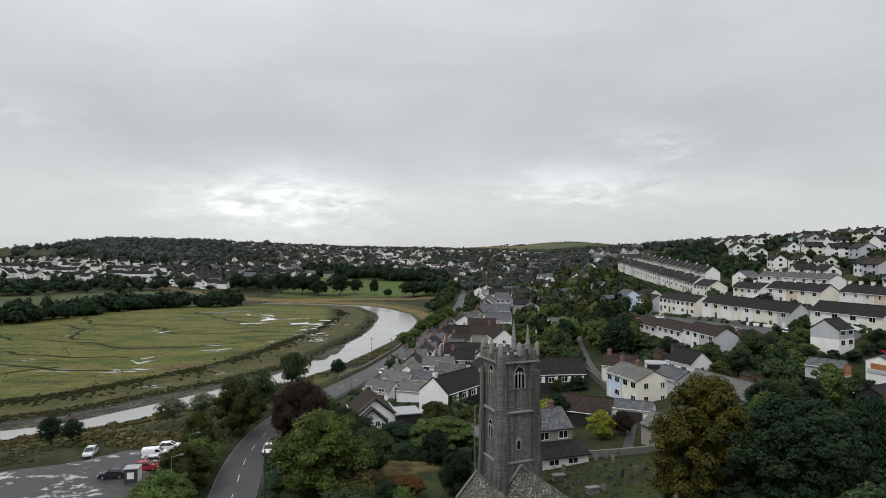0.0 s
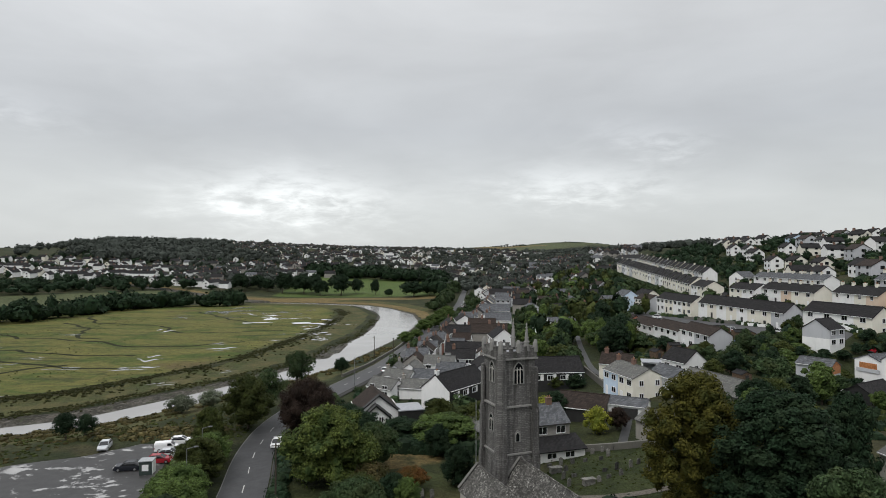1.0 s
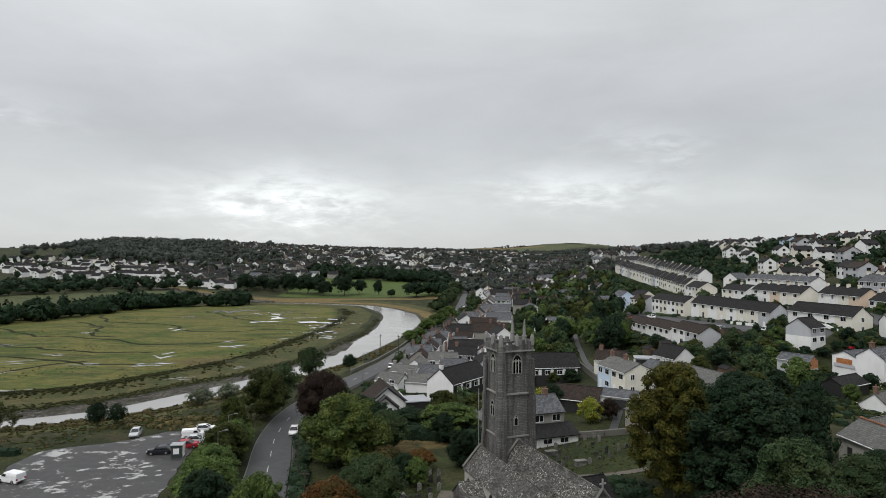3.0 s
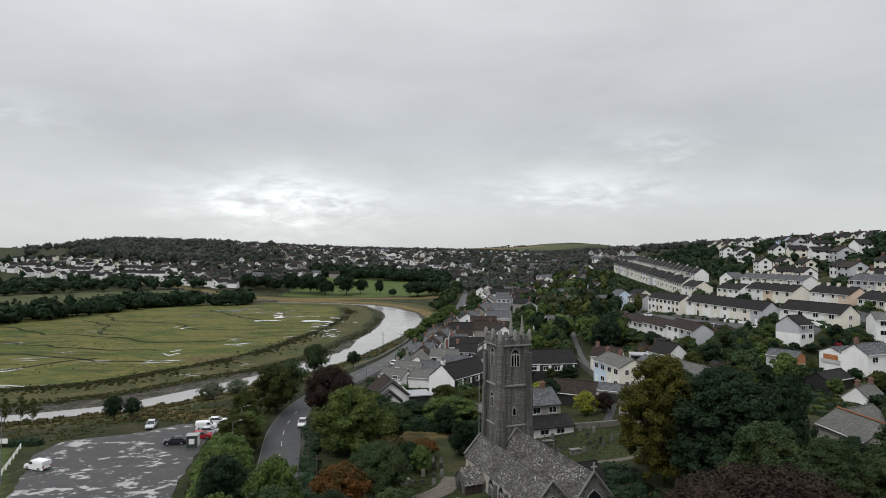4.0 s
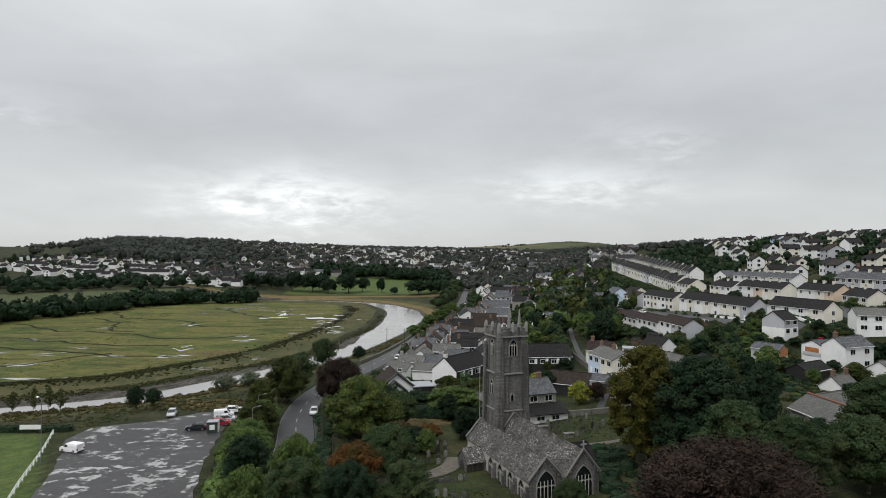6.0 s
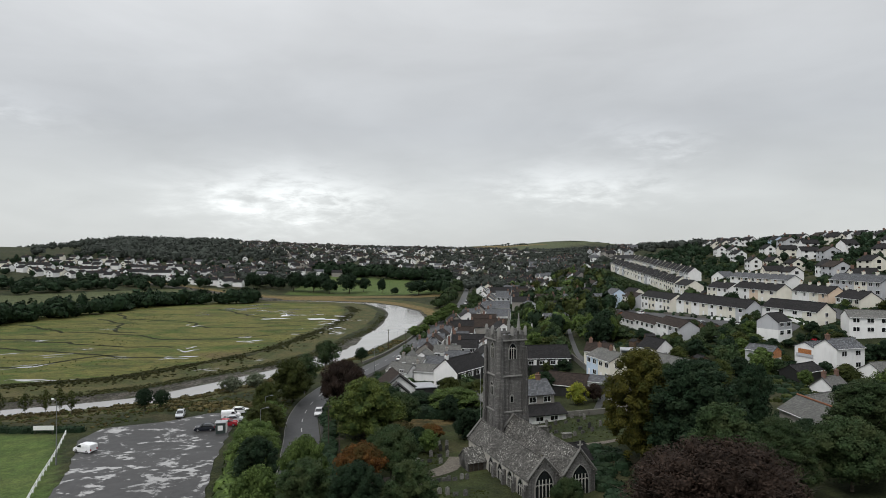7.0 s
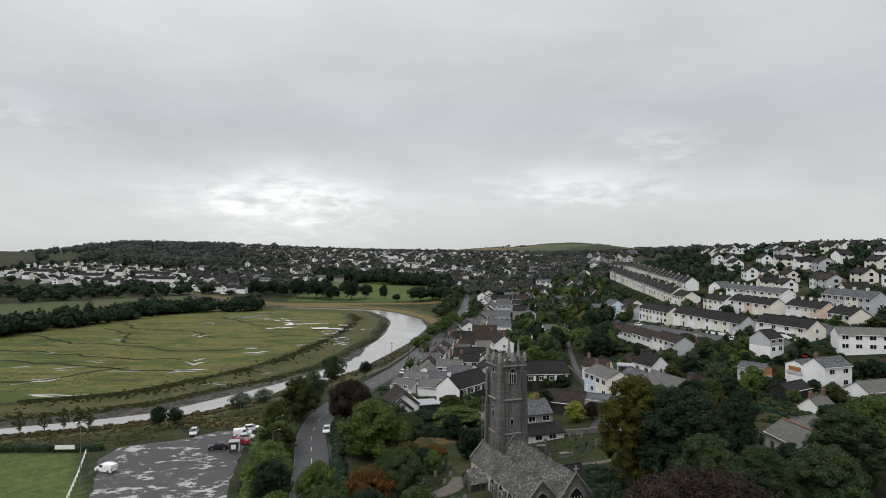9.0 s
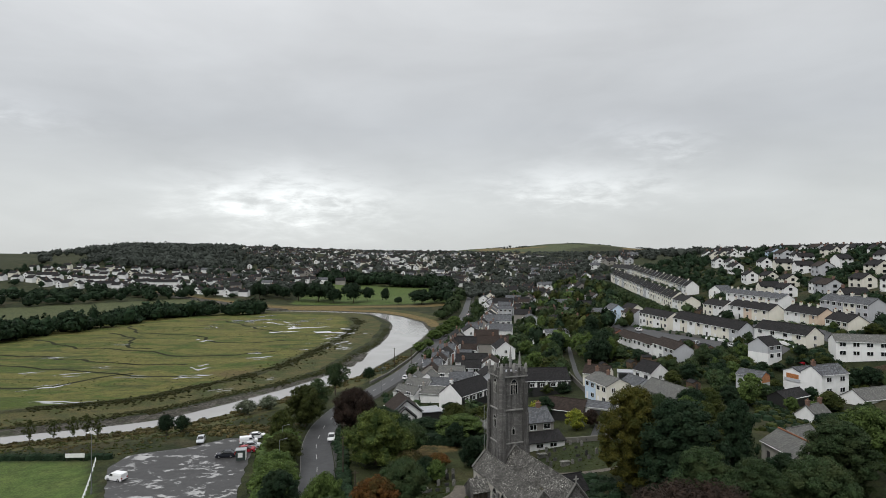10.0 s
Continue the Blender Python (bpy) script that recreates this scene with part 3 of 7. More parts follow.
def pool(x, y, length, width, turn, seed):
    """A winding, forked pool: its width swells and pinches along the way."""
    c, s = math.cos(turn), math.sin(turn)
    n = max(7, int(length / 1.4))
    for arm in range(2):
        verts, faces = [], []
        b = 0
        for i in range(n + 1):
            f = i / n if arm == 0 else 0.30 + 0.5 * i / n
            g = i / n
            px = (f - 0.5) * length
            py = width * 1.3 * noise.noise((f * 3.1 + seed * 7.7, seed * 2.1, 0.5)) + (0 if arm == 0 else width * 1.9 * (1 if seed % 2 else -1))
            w = width * 0.5 * max(0.08, math.sin(math.pi * min(max(g, 0.02), 0.98)) ** 0.5 * (0.75 + 1.1 * noise.noise((g * length * 0.22 + seed, 4.4, arm * 3.0)))) * (1 if arm == 0 else 0.55)
            for sg in (-1, 1):
                qy = py + sg * w * (1 + 0.35 * noise.noise((px * 0.8, sg * 5.0, seed)))
                verts.append((x + px * c - qy * s, y + px * s + qy * c))
        faces += [(b + 2 * i, b + 2 * i + 2, b + 2 * i + 3, b + 2 * i + 1) for i in range(n)]
        zz = max(gz(*p) for p in verts) + 0.06
        m = Mesh().add([(a, d, zz + 0.004 * arm) for i, (a, d) in enumerate(verts)], faces)
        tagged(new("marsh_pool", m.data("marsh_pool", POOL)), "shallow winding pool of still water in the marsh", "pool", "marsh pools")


for i, (x, y, a, b, t) in enumerate([(-106.3, 212, 9, 5, 0.3), (-102.6, 197.5, 13, 2.2, 0.15), (-107, 193.2, 7, 1.6, 0.1), (-90, 240, 12, 2.5, 0.2), (-142, 402, 34, 16, 0.1), (-96, 356, 30, 12, -0.4),
                                     (-118, 380, 34, 5, -0.5), (-56.4, 267, 9, 2.4, 1.0), (-126, 195, 14, 1.6, 0.1), (-154, 202, 13, 3, 0.4), (-148, 177, 18, 2.2, 0.7), (-128, 155, 22, 2.4, 0.1),
                                     (-95.7, 252, 7, 1.8, 0), (-176.7, 282, 10, 1.6, 0.2), (-136.7, 294.5, 8, 4, 0.9), (-83.5, 172.6, 9, 1.5, 0.6), (-75, 330, 20, 8, -0.7), (-160, 150, 24, 2.5, 0.1),
                                     (-66, 300, 9, 3, 0.8), (-58, 285, 7, 2, 0.9), (-62, 318, 8, 3, 0.5), (-172, 205, 9, 1.8, 0.3), (-150, 215, 10, 1.6, -0.2), (-185, 240, 11, 1.8, 0.1), (-70, 190, 6, 1.2, 0.7)]):
    pool(x, y, a, b, t, i + 1)
for i in range(16):
    pool(rnd.uniform(-78, -52), rnd.uniform(262, 335), rnd.uniform(2, 6), rnd.uniform(1, 2), rnd.uniform(0, 3), 40 + i)
for i in range(14):
    pool(rnd.uniform(-165, -90), rnd.uniform(340, 410), rnd.uniform(4, 12), rnd.uniform(1.5, 4), rnd.uniform(-0.6, 0.3), 60 + i)
for pts in ([(-235, 300), (-190, 268), (-160, 262), (-128, 244), (-104, 246), (-84, 262)], [(-200, 222), (-172, 212), (-150, 207), (-124, 196), (-104, 197)],
            [(-222, 372), (-190, 330), (-150, 318), (-128, 290), (-100, 292), (-78, 300)], [(-240, 258), (-205, 246), (-178, 236), (-140, 222), (-112, 222)],
            [(-180, 170), (-150, 176), (-138, 190), (-128, 205)], [(-165, 400), (-140, 372), (-120, 345), (-95, 330)], [(-210, 330), (-180, 300), (-176, 282), (-150, 262)]):
    fine_pts = []
    for a, b in zip(pts[:-1], pts[1:]):
        for j in range(6):
            f = j / 6
            x, y = a[0] + (b[0] - a[0]) * f, a[1] + (b[1] - a[1]) * f
            fine_pts.append((x + 5 * noise.noise((x * 0.07, y * 0.07, 1)), y + 5 * noise.noise((x * 0.07, y * 0.07, 8))))
    v, q, _, _ = strip(fine_pts, [0.95 + 0.7 * noise.noise((j * 0.8, 3, 1)) for j in range(len(fine_pts))], 0.05, 2.0)
    tagged(new("creek", arrays("creek", v, q, CREEK)), "narrow dark muddy creek winding through the marsh grass", "creek", "marsh creeks", "structure")


# ---- trees ----
def crown_mesh(name, seed, r, h, lobes, leaves, size, material, low=0.5, core=0.60):
    """A crown of leaf sprays over billowing lobes, base at z 0. low: how wide it still is at its foot."""
    rg = np.random.RandomState(seed)
    cen, rad = [], []
    for i in range(lobes):
        f = (i + 0.5) / lobes
        a = i * 2.399963 + rg.uniform(-0.5, 0.5)
        prof = (low + (1 - low) * smooth(f, 0.0, 0.35)) * math.sqrt(max(0.02, 1 - max(0.0, (f - 0.30) / 0.74) ** 2.2))
        br = r * rg.uniform(0.20, 0.40) * (0.7 + 0.3 * prof) * (54 / max(54, lobes)) ** 0.42
        rr = max(0.0, r * prof * rg.uniform(0.74, 1.18) - br)
        if i % 4 == 0:
            rr *= 0.4
        cen.append((rr * math.cos(a), rr * math.sin(a), br * 0.5 + f * (h - br * 1.35)))
        rad.append(br)
    cen, rad = np.array(cen), np.array(rad)
    pick = rg.choice(len(cen), leaves, p=rad ** 2 / np.sum(rad ** 2))
    dirs = rg.normal(size=(leaves, 3))
    dirs /= np.linalg.norm(dirs, axis=1)[:, None]
    dirs[:, 2] = np.where(rg.uniform(size=leaves) < 0.82, np.abs(dirs[:, 2]), dirs[:, 2])
    pos = cen[pick] + dirs * (rad[pick] * (1.10 - 0.5 * rg.uniform(size=leaves) ** 1.8))[:, None]
    nrm = dirs + rg.normal(scale=0.42, size=(leaves, 3)) + np.array([0, 0, 0.25])
    nrm /= np.linalg.norm(nrm, axis=1)[:, None]
    tan = np.cross(nrm, rg.normal(size=(leaves, 3)))
    tan /= np.linalg.norm(tan, axis=1)[:, None]
    bit = np.cross(nrm, tan)
    s = (size * rg.uniform(0.55, 1.3, leaves))[:, None]
    droop = nrm * s * 0.25
    quad = np.stack([pos - tan * s, pos - bit * s * 0.6 - droop, pos + tan * s, pos + bit * s * 0.6 - droop], 1).reshape(-1, 3)
    faces = np.arange(leaves * 4).reshape(-1, 4).tolist()
    verts = quad.tolist()
    bm = bmesh.new()
    bmesh.ops.create_icosphere(bm, subdivisions=1, radius=1)
    cv = np.array([v.co for v in bm.verts])
    cf = [[v.index for v in f.verts] for f in bm.faces]
    bm.free()
    cen2, rad2 = np.vstack([cen, [(0, 0, h * 0.3), (0, 0, h * 0.52)]]), np.append(rad, [r * 0.55, r * 0.5])
    for c, ra in zip(cen2, rad2):
        b = len(verts)
        jit = 1 + 0.10 * rg.normal(size=len(cv))
        verts += (c + cv * (ra * core * jit)[:, None]).tolist()
        faces += [[i + b for i in f] for f in cf]
    me = bpy.data.meshes.new(name)
    me.from_pydata(verts, [], faces)
    me.materials.append(material)
    return me


def trunk_mesh(name, h, r, spread, seed, forks=5):
    rg = random.Random(seed)
    m = Mesh()
    m.limb((0, 0, -0.6), (0.1, 0, h * 0.45), r * 1.25, r * 0.8, 9)
    m.limb((0.1, 0, h * 0.45), (0, 0.1, h), r * 0.8, r * 0.3, 8)
    for i in range(forks):
        a = i * 2.4 + rg.uniform(-0.4, 0.4)
        z0 = h * rg.uniform(0.35, 0.75)
        m.limb((0.05, 0, z0), (math.cos(a) * spread * 0.6, math.sin(a) * spread * 0.6, z0 + h * rg.uniform(0.2, 0.42)), r * 0.42, r * 0.12, 6)
    return m.data(name, BARK)


def tree_kind(label, seed, r, h, bare, lobes, leaves, size, material, category="tree", **more):
    """A prototype tree of crown radius r and total height h, kept far below ground level once copied from."""
    proto = thing("tree", label, category, Matrix.Translation((0, 0, -400)))
    part("trunk", trunk_mesh("trunk", bare + (h - bare) * 0.6, 0.045, r, seed), None, proto)
    part("crown", crown_mesh("crown", seed, r, h - bare, lobes, leaves, size, material, **more), None, proto, at=Matrix.Translation((0, 0, bare)))
    return proto


PROTO_H = {}


def add_kind(key, label, seed, h, lobes, leaves, size, material, category="tree", bare=0.25, **more):
    PROTO[key] = tree_kind(label, seed, 1, h, bare, lobes, leaves, size, material, category, **more)
    PROTO_H[key] = h


PROTO = {}


def twig_mesh(name, seed, r, h, n):
    """Fine bare branches that stand a little proud of a thinning crown."""
    rg = random.Random(seed)
    m = Mesh()
    for i in range(n):
        a, e = rg.uniform(0, 6.28), rg.uniform(0.15, 1.35)
        d = Vector((math.cos(a) * math.cos(e), math.sin(a) * math.cos(e), math.sin(e)))
        base = Vector((d.x * r * 0.6, d.y * r * 0.6, h * 0.42 + d.z * h * 0.33))
        g = rg.uniform(0.78, 0.95)
        sway = Vector((rg.uniform(-0.22, 0.22), rg.uniform(-0.22, 0.22), rg.uniform(-0.08, 0.08)))
        tip = Vector((d.x * r * g, d.y * r * g, h * 0.42 + d.z * h * 0.56 * g)) + sway * 0.7
        m.limb(base, tip, 0.0055, 0.0015, 3)
        for j in range(3):
            f = rg.uniform(0.4, 0.9)
            s = base.lerp(tip, f)
            m.limb(s, s + (tip - base) * 0.28 + Vector((rg.uniform(-0.09, 0.09), rg.uniform(-0.09, 0.09), rg.uniform(-0.03, 0.09))), 0.003, 0.001, 3)
    return m.data(name, TWIG)


TWIG = plain("bare_twigs", (0.10, 0.08, 0.07), 0.9, vary=0.3)
add_kind("round", "broad round green broadleaved tree in full leaf", 11, 1.75, 124, 25500, 0.032, L_GREEN)
add_kind("turning", "broad round tree with its top turning yellow-green", 31, 1.75, 124, 25500, 0.030, L_TURN, bare=0.08, low=0.9)
add_kind("chestnut", "tall chestnut tree with leaves turning yellow-brown", 12, 2.9, 206, 38250, 0.030, L_AUTUMN, low=0.75)
add_kind("tall", "tall fresh green broadleaved tree", 33, 2.9, 170, 30000, 0.031, L_GREEN, low=0.7)
add_kind("maple", "tall dense green broadleaved tree", 13, 2.9, 206, 35700, 0.031, L_DARK, low=0.7)
add_kind("copper", "dark copper-leaved tree with a dense crown", 14, 1.6, 138, 45900, 0.019, L_COPPER, low=0.7)
part("branchwork", twig_mesh("branchwork", 4, 1.0, 1.6, 420), None, PROTO["copper"], "bare grey-brown branchwork")
add_kind("rust", "small tree with rust-coloured autumn leaves", 15, 1.8, 92, 12750, 0.040, L_RUST)
add_kind("light", "light green leafy tree in the hedge", 16, 2.0, 101, 14025, 0.040, L_LIGHT, low=0.7)
add_kind("olive", "olive-green tree with yellowing leaves", 17, 2.2, 114, 15300, 0.038, L_OLIVE, low=0.7)
add_kind("yellow", "bright yellow-green rounded garden tree", 18, 1.9, 36, 3600, 0.055, L_YELLOW, category="bush", bare=0.1)
add_kind("dark", "dark green dense evergreen tree", 19, 2.2, 105, 14025, 0.040, L_DARK, low=0.75, bare=0.1)
add_kind("pale", "grey-green willow bush by the river", 20, 1.4, 34, 2600, 0.05, L_GREYG, category="bush", core=0.5, bare=0.1)
add_kind("scrub", "low dry brown and green scrub bush", 21, 1.4, 20, 1500, 0.07, L_STRAW, category="bush", bare=0.05)
add_kind("sapling", "slender young tree with thin foliage", 26, 3.6, 22, 650, 0.11, L_OLIVE, core=0.25, bare=0.9)
add_kind("airy", "open-crowned tree with gaps between its branches", 27, 1.9, 26, 5200, 0.050, L_GREEN, core=0.30, bare=0.45, low=0.45)
add_kind("airy_dark", "dark thinly leaved bush beside the river", 28, 1.7, 22, 3200, 0.060, L_DARK, core=0.30, bare=0.30)
add_kind("parkland", "spreading dark parkland tree on a stout trunk", 41, 1.75, 30, 3600, 0.075, L_DARK, bare=0.35, low=0.8, core=0.5)
add_kind("mid", "green broadleaved tree among the gardens", 22, 1.9, 22, 2200, 0.090, L_GREEN)
add_kind("mid2", "dark green broadleaved tree among the gardens", 23, 1.9, 22, 2200, 0.090, L_DARK)
add_kind("mid3", "olive-green tree among the gardens", 24, 1.9, 22, 2200, 0.090, L_OLIVE)
add_kind("mid4", "light green tree among the gardens", 25, 1.9, 22, 2200, 0.090, L_LIGHT)
tree_rnd = random.Random(77)


def plant(kind, x, y, r, h, sink=0.0, group="", label=""):
    """A copy of a tree, crown radius r and height h, standing on the ground."""
    m = Matrix.LocRotScale((x, y, gz(x, y) - sink), Euler((0, 0, tree_rnd.uniform(0, 6.28))), (r * tree_rnd.uniform(0.93, 1.07), r * tree_rnd.uniform(0.93, 1.07), h / PROTO_H[kind]))
    t = copy_thing(PROTO[kind], m)
    return tagged(t, label, group=group)


NEAR_TREES = [
    ("chestnut", 29, 68, 6.3, 18.6), ("maple", 34, 59, 7.2, 17.6), ("copper", 27, 36, 10.5, 13.2), ("dark", 48, 68.5, 3.6, 13.0), ("tall", 30.4, 42, 4.6, 15.6), ("tall", 39, 45, 4.4, 11.6), ("olive", 43, 70, 4.0, 10.0),
    ("round", 49, 46.5, 5.2, 9.6), ("olive", 46, 77, 4.2, 11.0), ("tall", 55.5, 52, 5.2, 12.2), ("light", 66, 60, 5.5, 12.0), ("dark", 53, 62, 3.0, 4.5), ("round", 42, 92, 4.2, 10.0),
    ("light", 47, 88, 3.6, 9.5), ("dark", 51, 95, 4.0, 9.0), ("round", 63, 44, 5.5, 12.0), ("round", 70, 72, 4.5, 8.0), ("dark", 36, 82, 4.0, 11.0), ("olive", 57, 100, 3.2, 7.0),
    ("turning", -19.0, 88, 7.3, 11.6), ("round", -12.6, 93, 4.6, 7.6), ("copper", -27.0, 110, 6.2, 12.2), ("dark", -16.5, 104, 5.0, 7.2), ("airy", -40, 158, 4.8, 10.8), ("airy_dark", -32, 181, 2.7, 5.4),
    ("olive", -42.0, 121, 5.2, 11.4), ("olive", -44, 106, 3.2, 8.6), ("airy", -41, 133, 4.8, 10.6), ("light", -41.0, 98, 3.8, 5.8), ("olive", -39.2, 88, 4.2, 7.4), ("light", -40.2, 92, 3.6, 5.6), ("light", -38.4, 80, 4.2, 5.8), ("light", -36.2, 72, 4.2, 6.4),
    ("dark", -33.5, 64, 3.6, 7.5), ("light", -23.6, 54, 3.6, 10.5), ("rust", -16.3, 60, 4.2, 7.6), ("round", -12.0, 66, 4.8, 8.4), ("tall", -21, 43, 4.2, 11.0), ("maple", -14.5, 41, 4.0, 11.2), ("tall", -8, 45, 3.6, 10.0),
    ("light", -28, 46, 3.6, 9.0), ("light", -6.4, 77.5, 2.0, 4.4), ("dark", 1.0, 86, 2.6, 6.0), ("rust", -6, 84, 2.6, 3.6), ("light", -1, 106, 6.0, 5.6), ("dark", -9, 108, 4.4, 4.4), ("dark", -2.2, 99, 2.4, 5.6), ("dark", 22, 146, 2.6, 3.6), ("olive", 27, 145.5, 2.4, 3.8), ("dark", 32, 145, 2.6, 3.6), ("dark", -3, 129, 2.4, 3.2), ("dark", 4, 129, 2.6, 3.4),
    ("dark", -21, 116, 4.2, 6.0), ("olive", 5, 110, 4.0, 6.6), ("yellow", 18, 110, 3.0, 7.2), ("yellow", 27.5, 107, 2.7, 5.2), ("copper", 31.5, 108, 2.2, 4.2), ("dark", 22, 119, 3.0, 6.0), ("olive", 27, 122, 2.6, 5.0),
    ("pale", -63, 138, 3.6, 4.6), ("pale", -58, 143, 3.4, 4.4), ("airy_dark", -76.5, 115.5, 2.9, 5.4), ("airy_dark", -72.8, 116.5, 2.3, 4.8), ("scrub", 12, 63, 2.4, 4.0), ("round", 13.2, 51, 2.3, 4.9),
    ("olive", -12.5, 75, 3.0, 6.0), ("dark", -8.5, 79, 2.4, 4.5), ("scrub", -12, 84, 3.0, 4.2), ("olive", -2.0, 116, 3.6, 6.0), ("copper", 36, 90, 3.0, 6.0),
]
for kd, x, y, r, h in NEAR_TREES:
    plant(kd, x, y, r, h)
# thin young trees on the bank beyond the pitch
for x, y, h in ((-103, 112, 6.0), (-99, 113, 6.5), (-96, 114, 6.8), (-108, 110, 6.6), (-92.5, 113, 6.0), (-116, 108, 7.0), (-124, 104, 7.0)):
    plant("sapling", x, y, 1.5, h, label="slender young tree on the river bank")


# hedge round the pitch, scrub on the banks, gorse on the marsh bank
def tufts(name, label, category, pts, size, leaves, material, seed, flat=0.8, kind="stuff"):
    """One object of many low leafy clumps."""
    rg = np.random.RandomState(seed)
    allv, allf, base = [], [], 0
    for x, y, r in pts:
        z0 = gz(x, y)
        n = leaves
        d = rg.normal(size=(n, 3))
        d /= np.linalg.norm(d, axis=1)[:, None]
        d[:, 2] = np.abs(d[:, 2])
        p = np.array([x, y, z0]) + d * r * rg.uniform(0.6, 1.05, (n, 1)) * np.array([1, 1, flat])
        t = np.cross(d + rg.normal(scale=0.6, size=(n, 3)), rg.normal(size=(n, 3)))
        t /= np.linalg.norm(t, axis=1)[:, None]
        b = np.cross(d, t)
        s = size * rg.uniform(0.6, 1.3, (n, 1))
        allv.append(np.stack([p - t * s, p - b * s * 0.6, p + t * s, p + b * s * 0.6], 1).reshape(-1, 3))
        ring = [(math.cos(a) * r * 0.85, math.sin(a) * r * 0.85) for a in np.arange(7) * 0.8976]
        dome = np.array([(x + c, y + e, z0 - 0.3) for c, e in ring] + [(x + c * 0.75, y + e * 0.75, z0 + r * flat * 0.62) for c, e in ring] + [(x, y, z0 + r * flat * 0.82)])
        allv.append(dome)
        allf += (np.arange(n * 4).reshape(-1, 4) + base).tolist()
        base += n * 4
        for i in range(7):
            j = (i + 1) % 7
            allf += [[base + i, base + j, base + 7 + j, base + 7 + i], [base + 7 + i, base + 7 + j, base + 14]]
        base += 15
    me = bpy.data.meshes.new(name)
    me.from_pydata(np.concatenate(allv).tolist(), [], allf)
    me.materials.append(material)
    return tagged(new(name, me), label, category, kind=kind)


rg = random.Random(9)
scr = []
for i in range(2600):
    t = rg.uniform(3, 13.6)
    i0 = int(t)
    a, b = RIVER[i0], RIVER[min(i0 + 1, len(RIVER) - 1)]
    f = t - i0
    d = (b - a)[:2]
    d /= np.hypot(*d)
    n = np.array([-d[1], d[0]])
    c = a[:2] + (b - a)[:2] * f
    w = a[2] + (b[2] - a[2]) * f
    off = 24 + 1.6 * noise.noise((c[0] * 0.05, c[1] * 0.05, 7.0)) + rg.gauss(0, 1.5 if i % 4 else 4.5)
    if noise.noise((c[0] * 0.06, c[1] * 0.06, 2.0)) < -0.12 and rg.random() < 0.8:
        continue
    scr.append((*(c + n * (w + off)), rg.uniform(0.2, 0.7)))
tufts("bank_scrub", "dark gorse and rough grass along the marsh bank", "scrub", scr, 0.20, 26, L_BANK, 3, 0.75)
scr = []
for i in range(330):
    t = rg.uniform(1.5, 10)
    i0 = int(t)
    a, b = RIVER[i0], RIVER[i0 + 1]
    f = t - i0
    d = (b - a)[:2]
    d /= np.hypot(*d)
    n = np.array([-d[1], d[0]])
    c = a[:2] + (b - a)[:2] * f
    w = a[2] + (b[2] - a[2]) * f
    scr.append((*(c - n * (w + rg.uniform(4, 10))), rg.uniform(0.5, 1.5)))
clods = []
for i in range(1500):
    t = rg.uniform(3, 12.4)
    i0 = int(t)
    a, b = RIVER[i0], RIVER[i0 + 1]
    d = (b - a)[:2]
    d /= np.hypot(*d)
    c, w = a + (b - a) * (t - i0), 0.0
    off = c[2] + 3.5 + 5.0 * (1 - smooth(c[1], 150, 230)) + 2.2 * noise.noise((c[0] * 0.15, c[1] * 0.15, 3.0)) + rg.gauss(0, 1.1)
    clods.append((c[0] - d[1] * off, c[1] + d[0] * off, rg.uniform(0.15, 0.55)))
tufts("mud_edge_clods", "ragged dark turf clods slumping onto the tidal mud", "grass", clods, 0.15, 14, L_BANK, 18, 0.7)
tufts("river_bank_scrub", "dry brown grass and brambles on the river bank", "scrub", scr, 0.38, 30, L_STRAW, 4, 0.6)
tufts("car_park_scrub", "tangled green bushes between the car park and road", "scrub", [(x + rg.uniform(-2.6, 2.6), y, rg.uniform(1.0, 2.6)) for x, y in zip(np.linspace(-31, -47.5, 130), np.linspace(46, 112, 130))], 0.36, 70, L_LIGHT, 6, 0.9)
tufts("river_bank_brambles", "brown bramble and rough grass beyond the car park", "scrub", [(rg.uniform(-74, -46), rg.uniform(113, 123), rg.uniform(0.6, 1.4)) for i in range(120)], 0.34, 34, L_STRAW, 7, 0.6)
tufts("roadside_hedge", "dark leafy hedge along the road edge", "hedge", [(x + rg.uniform(-0.9, 0.7), y + rg.uniform(-0.8, 0.8), rg.uniform(0.7, 1.7)) for x, y in zip(np.interp(np.linspace(58, 134, 150), (40, 62, 88, 106, 122, 142), (-16.0, -20.9, -26.2, -30.0, -31.2, -29)), np.linspace(58, 134, 150))], 0.24, 70, L_DARK, 16, 1.1)
tufts("hedge", "clipped dark green hedge along the end of the playing field", "hedge", [(x, 97 + 0.02 * x + 1.5 + rg.uniform(-0.3, 0.3), rg.uniform(1.2, 1.6)) for x in np.arange(-190, -80, 1.1)], 0.30, 50, L_DARK, 8, 1.1)
tufts("marsh_tussocks", "coarse grass tussocks over the salt marsh", "grass", [(x, y, rg.uniform(0.15, 0.32)) for x, y in ((rg.uniform(-235, -60), rg.uniform(150, 400)) for i in range(2600)) if noise.noise((x * 0.03, y * 0.03, 5)) > 0.12 and -0.6 < gz(x, y) < 0.4], 0.22, 8, L_OLIVE, 10, 0.6)
rough = [(rg.uniform(-150, -44), rg.uniform(98, 134), rg.uniform(0.2, 0.6)) for i in range(1500)]
rough = [p for p in rough if gz(p[0], p[1]) > -0.9 and not (edge_l(min(p[1], 104)) - 1 < p[0] < edge_r(p[1]) + 1 and p[1] < 114) and not (p[1] < 99 and p[0] < -78)]
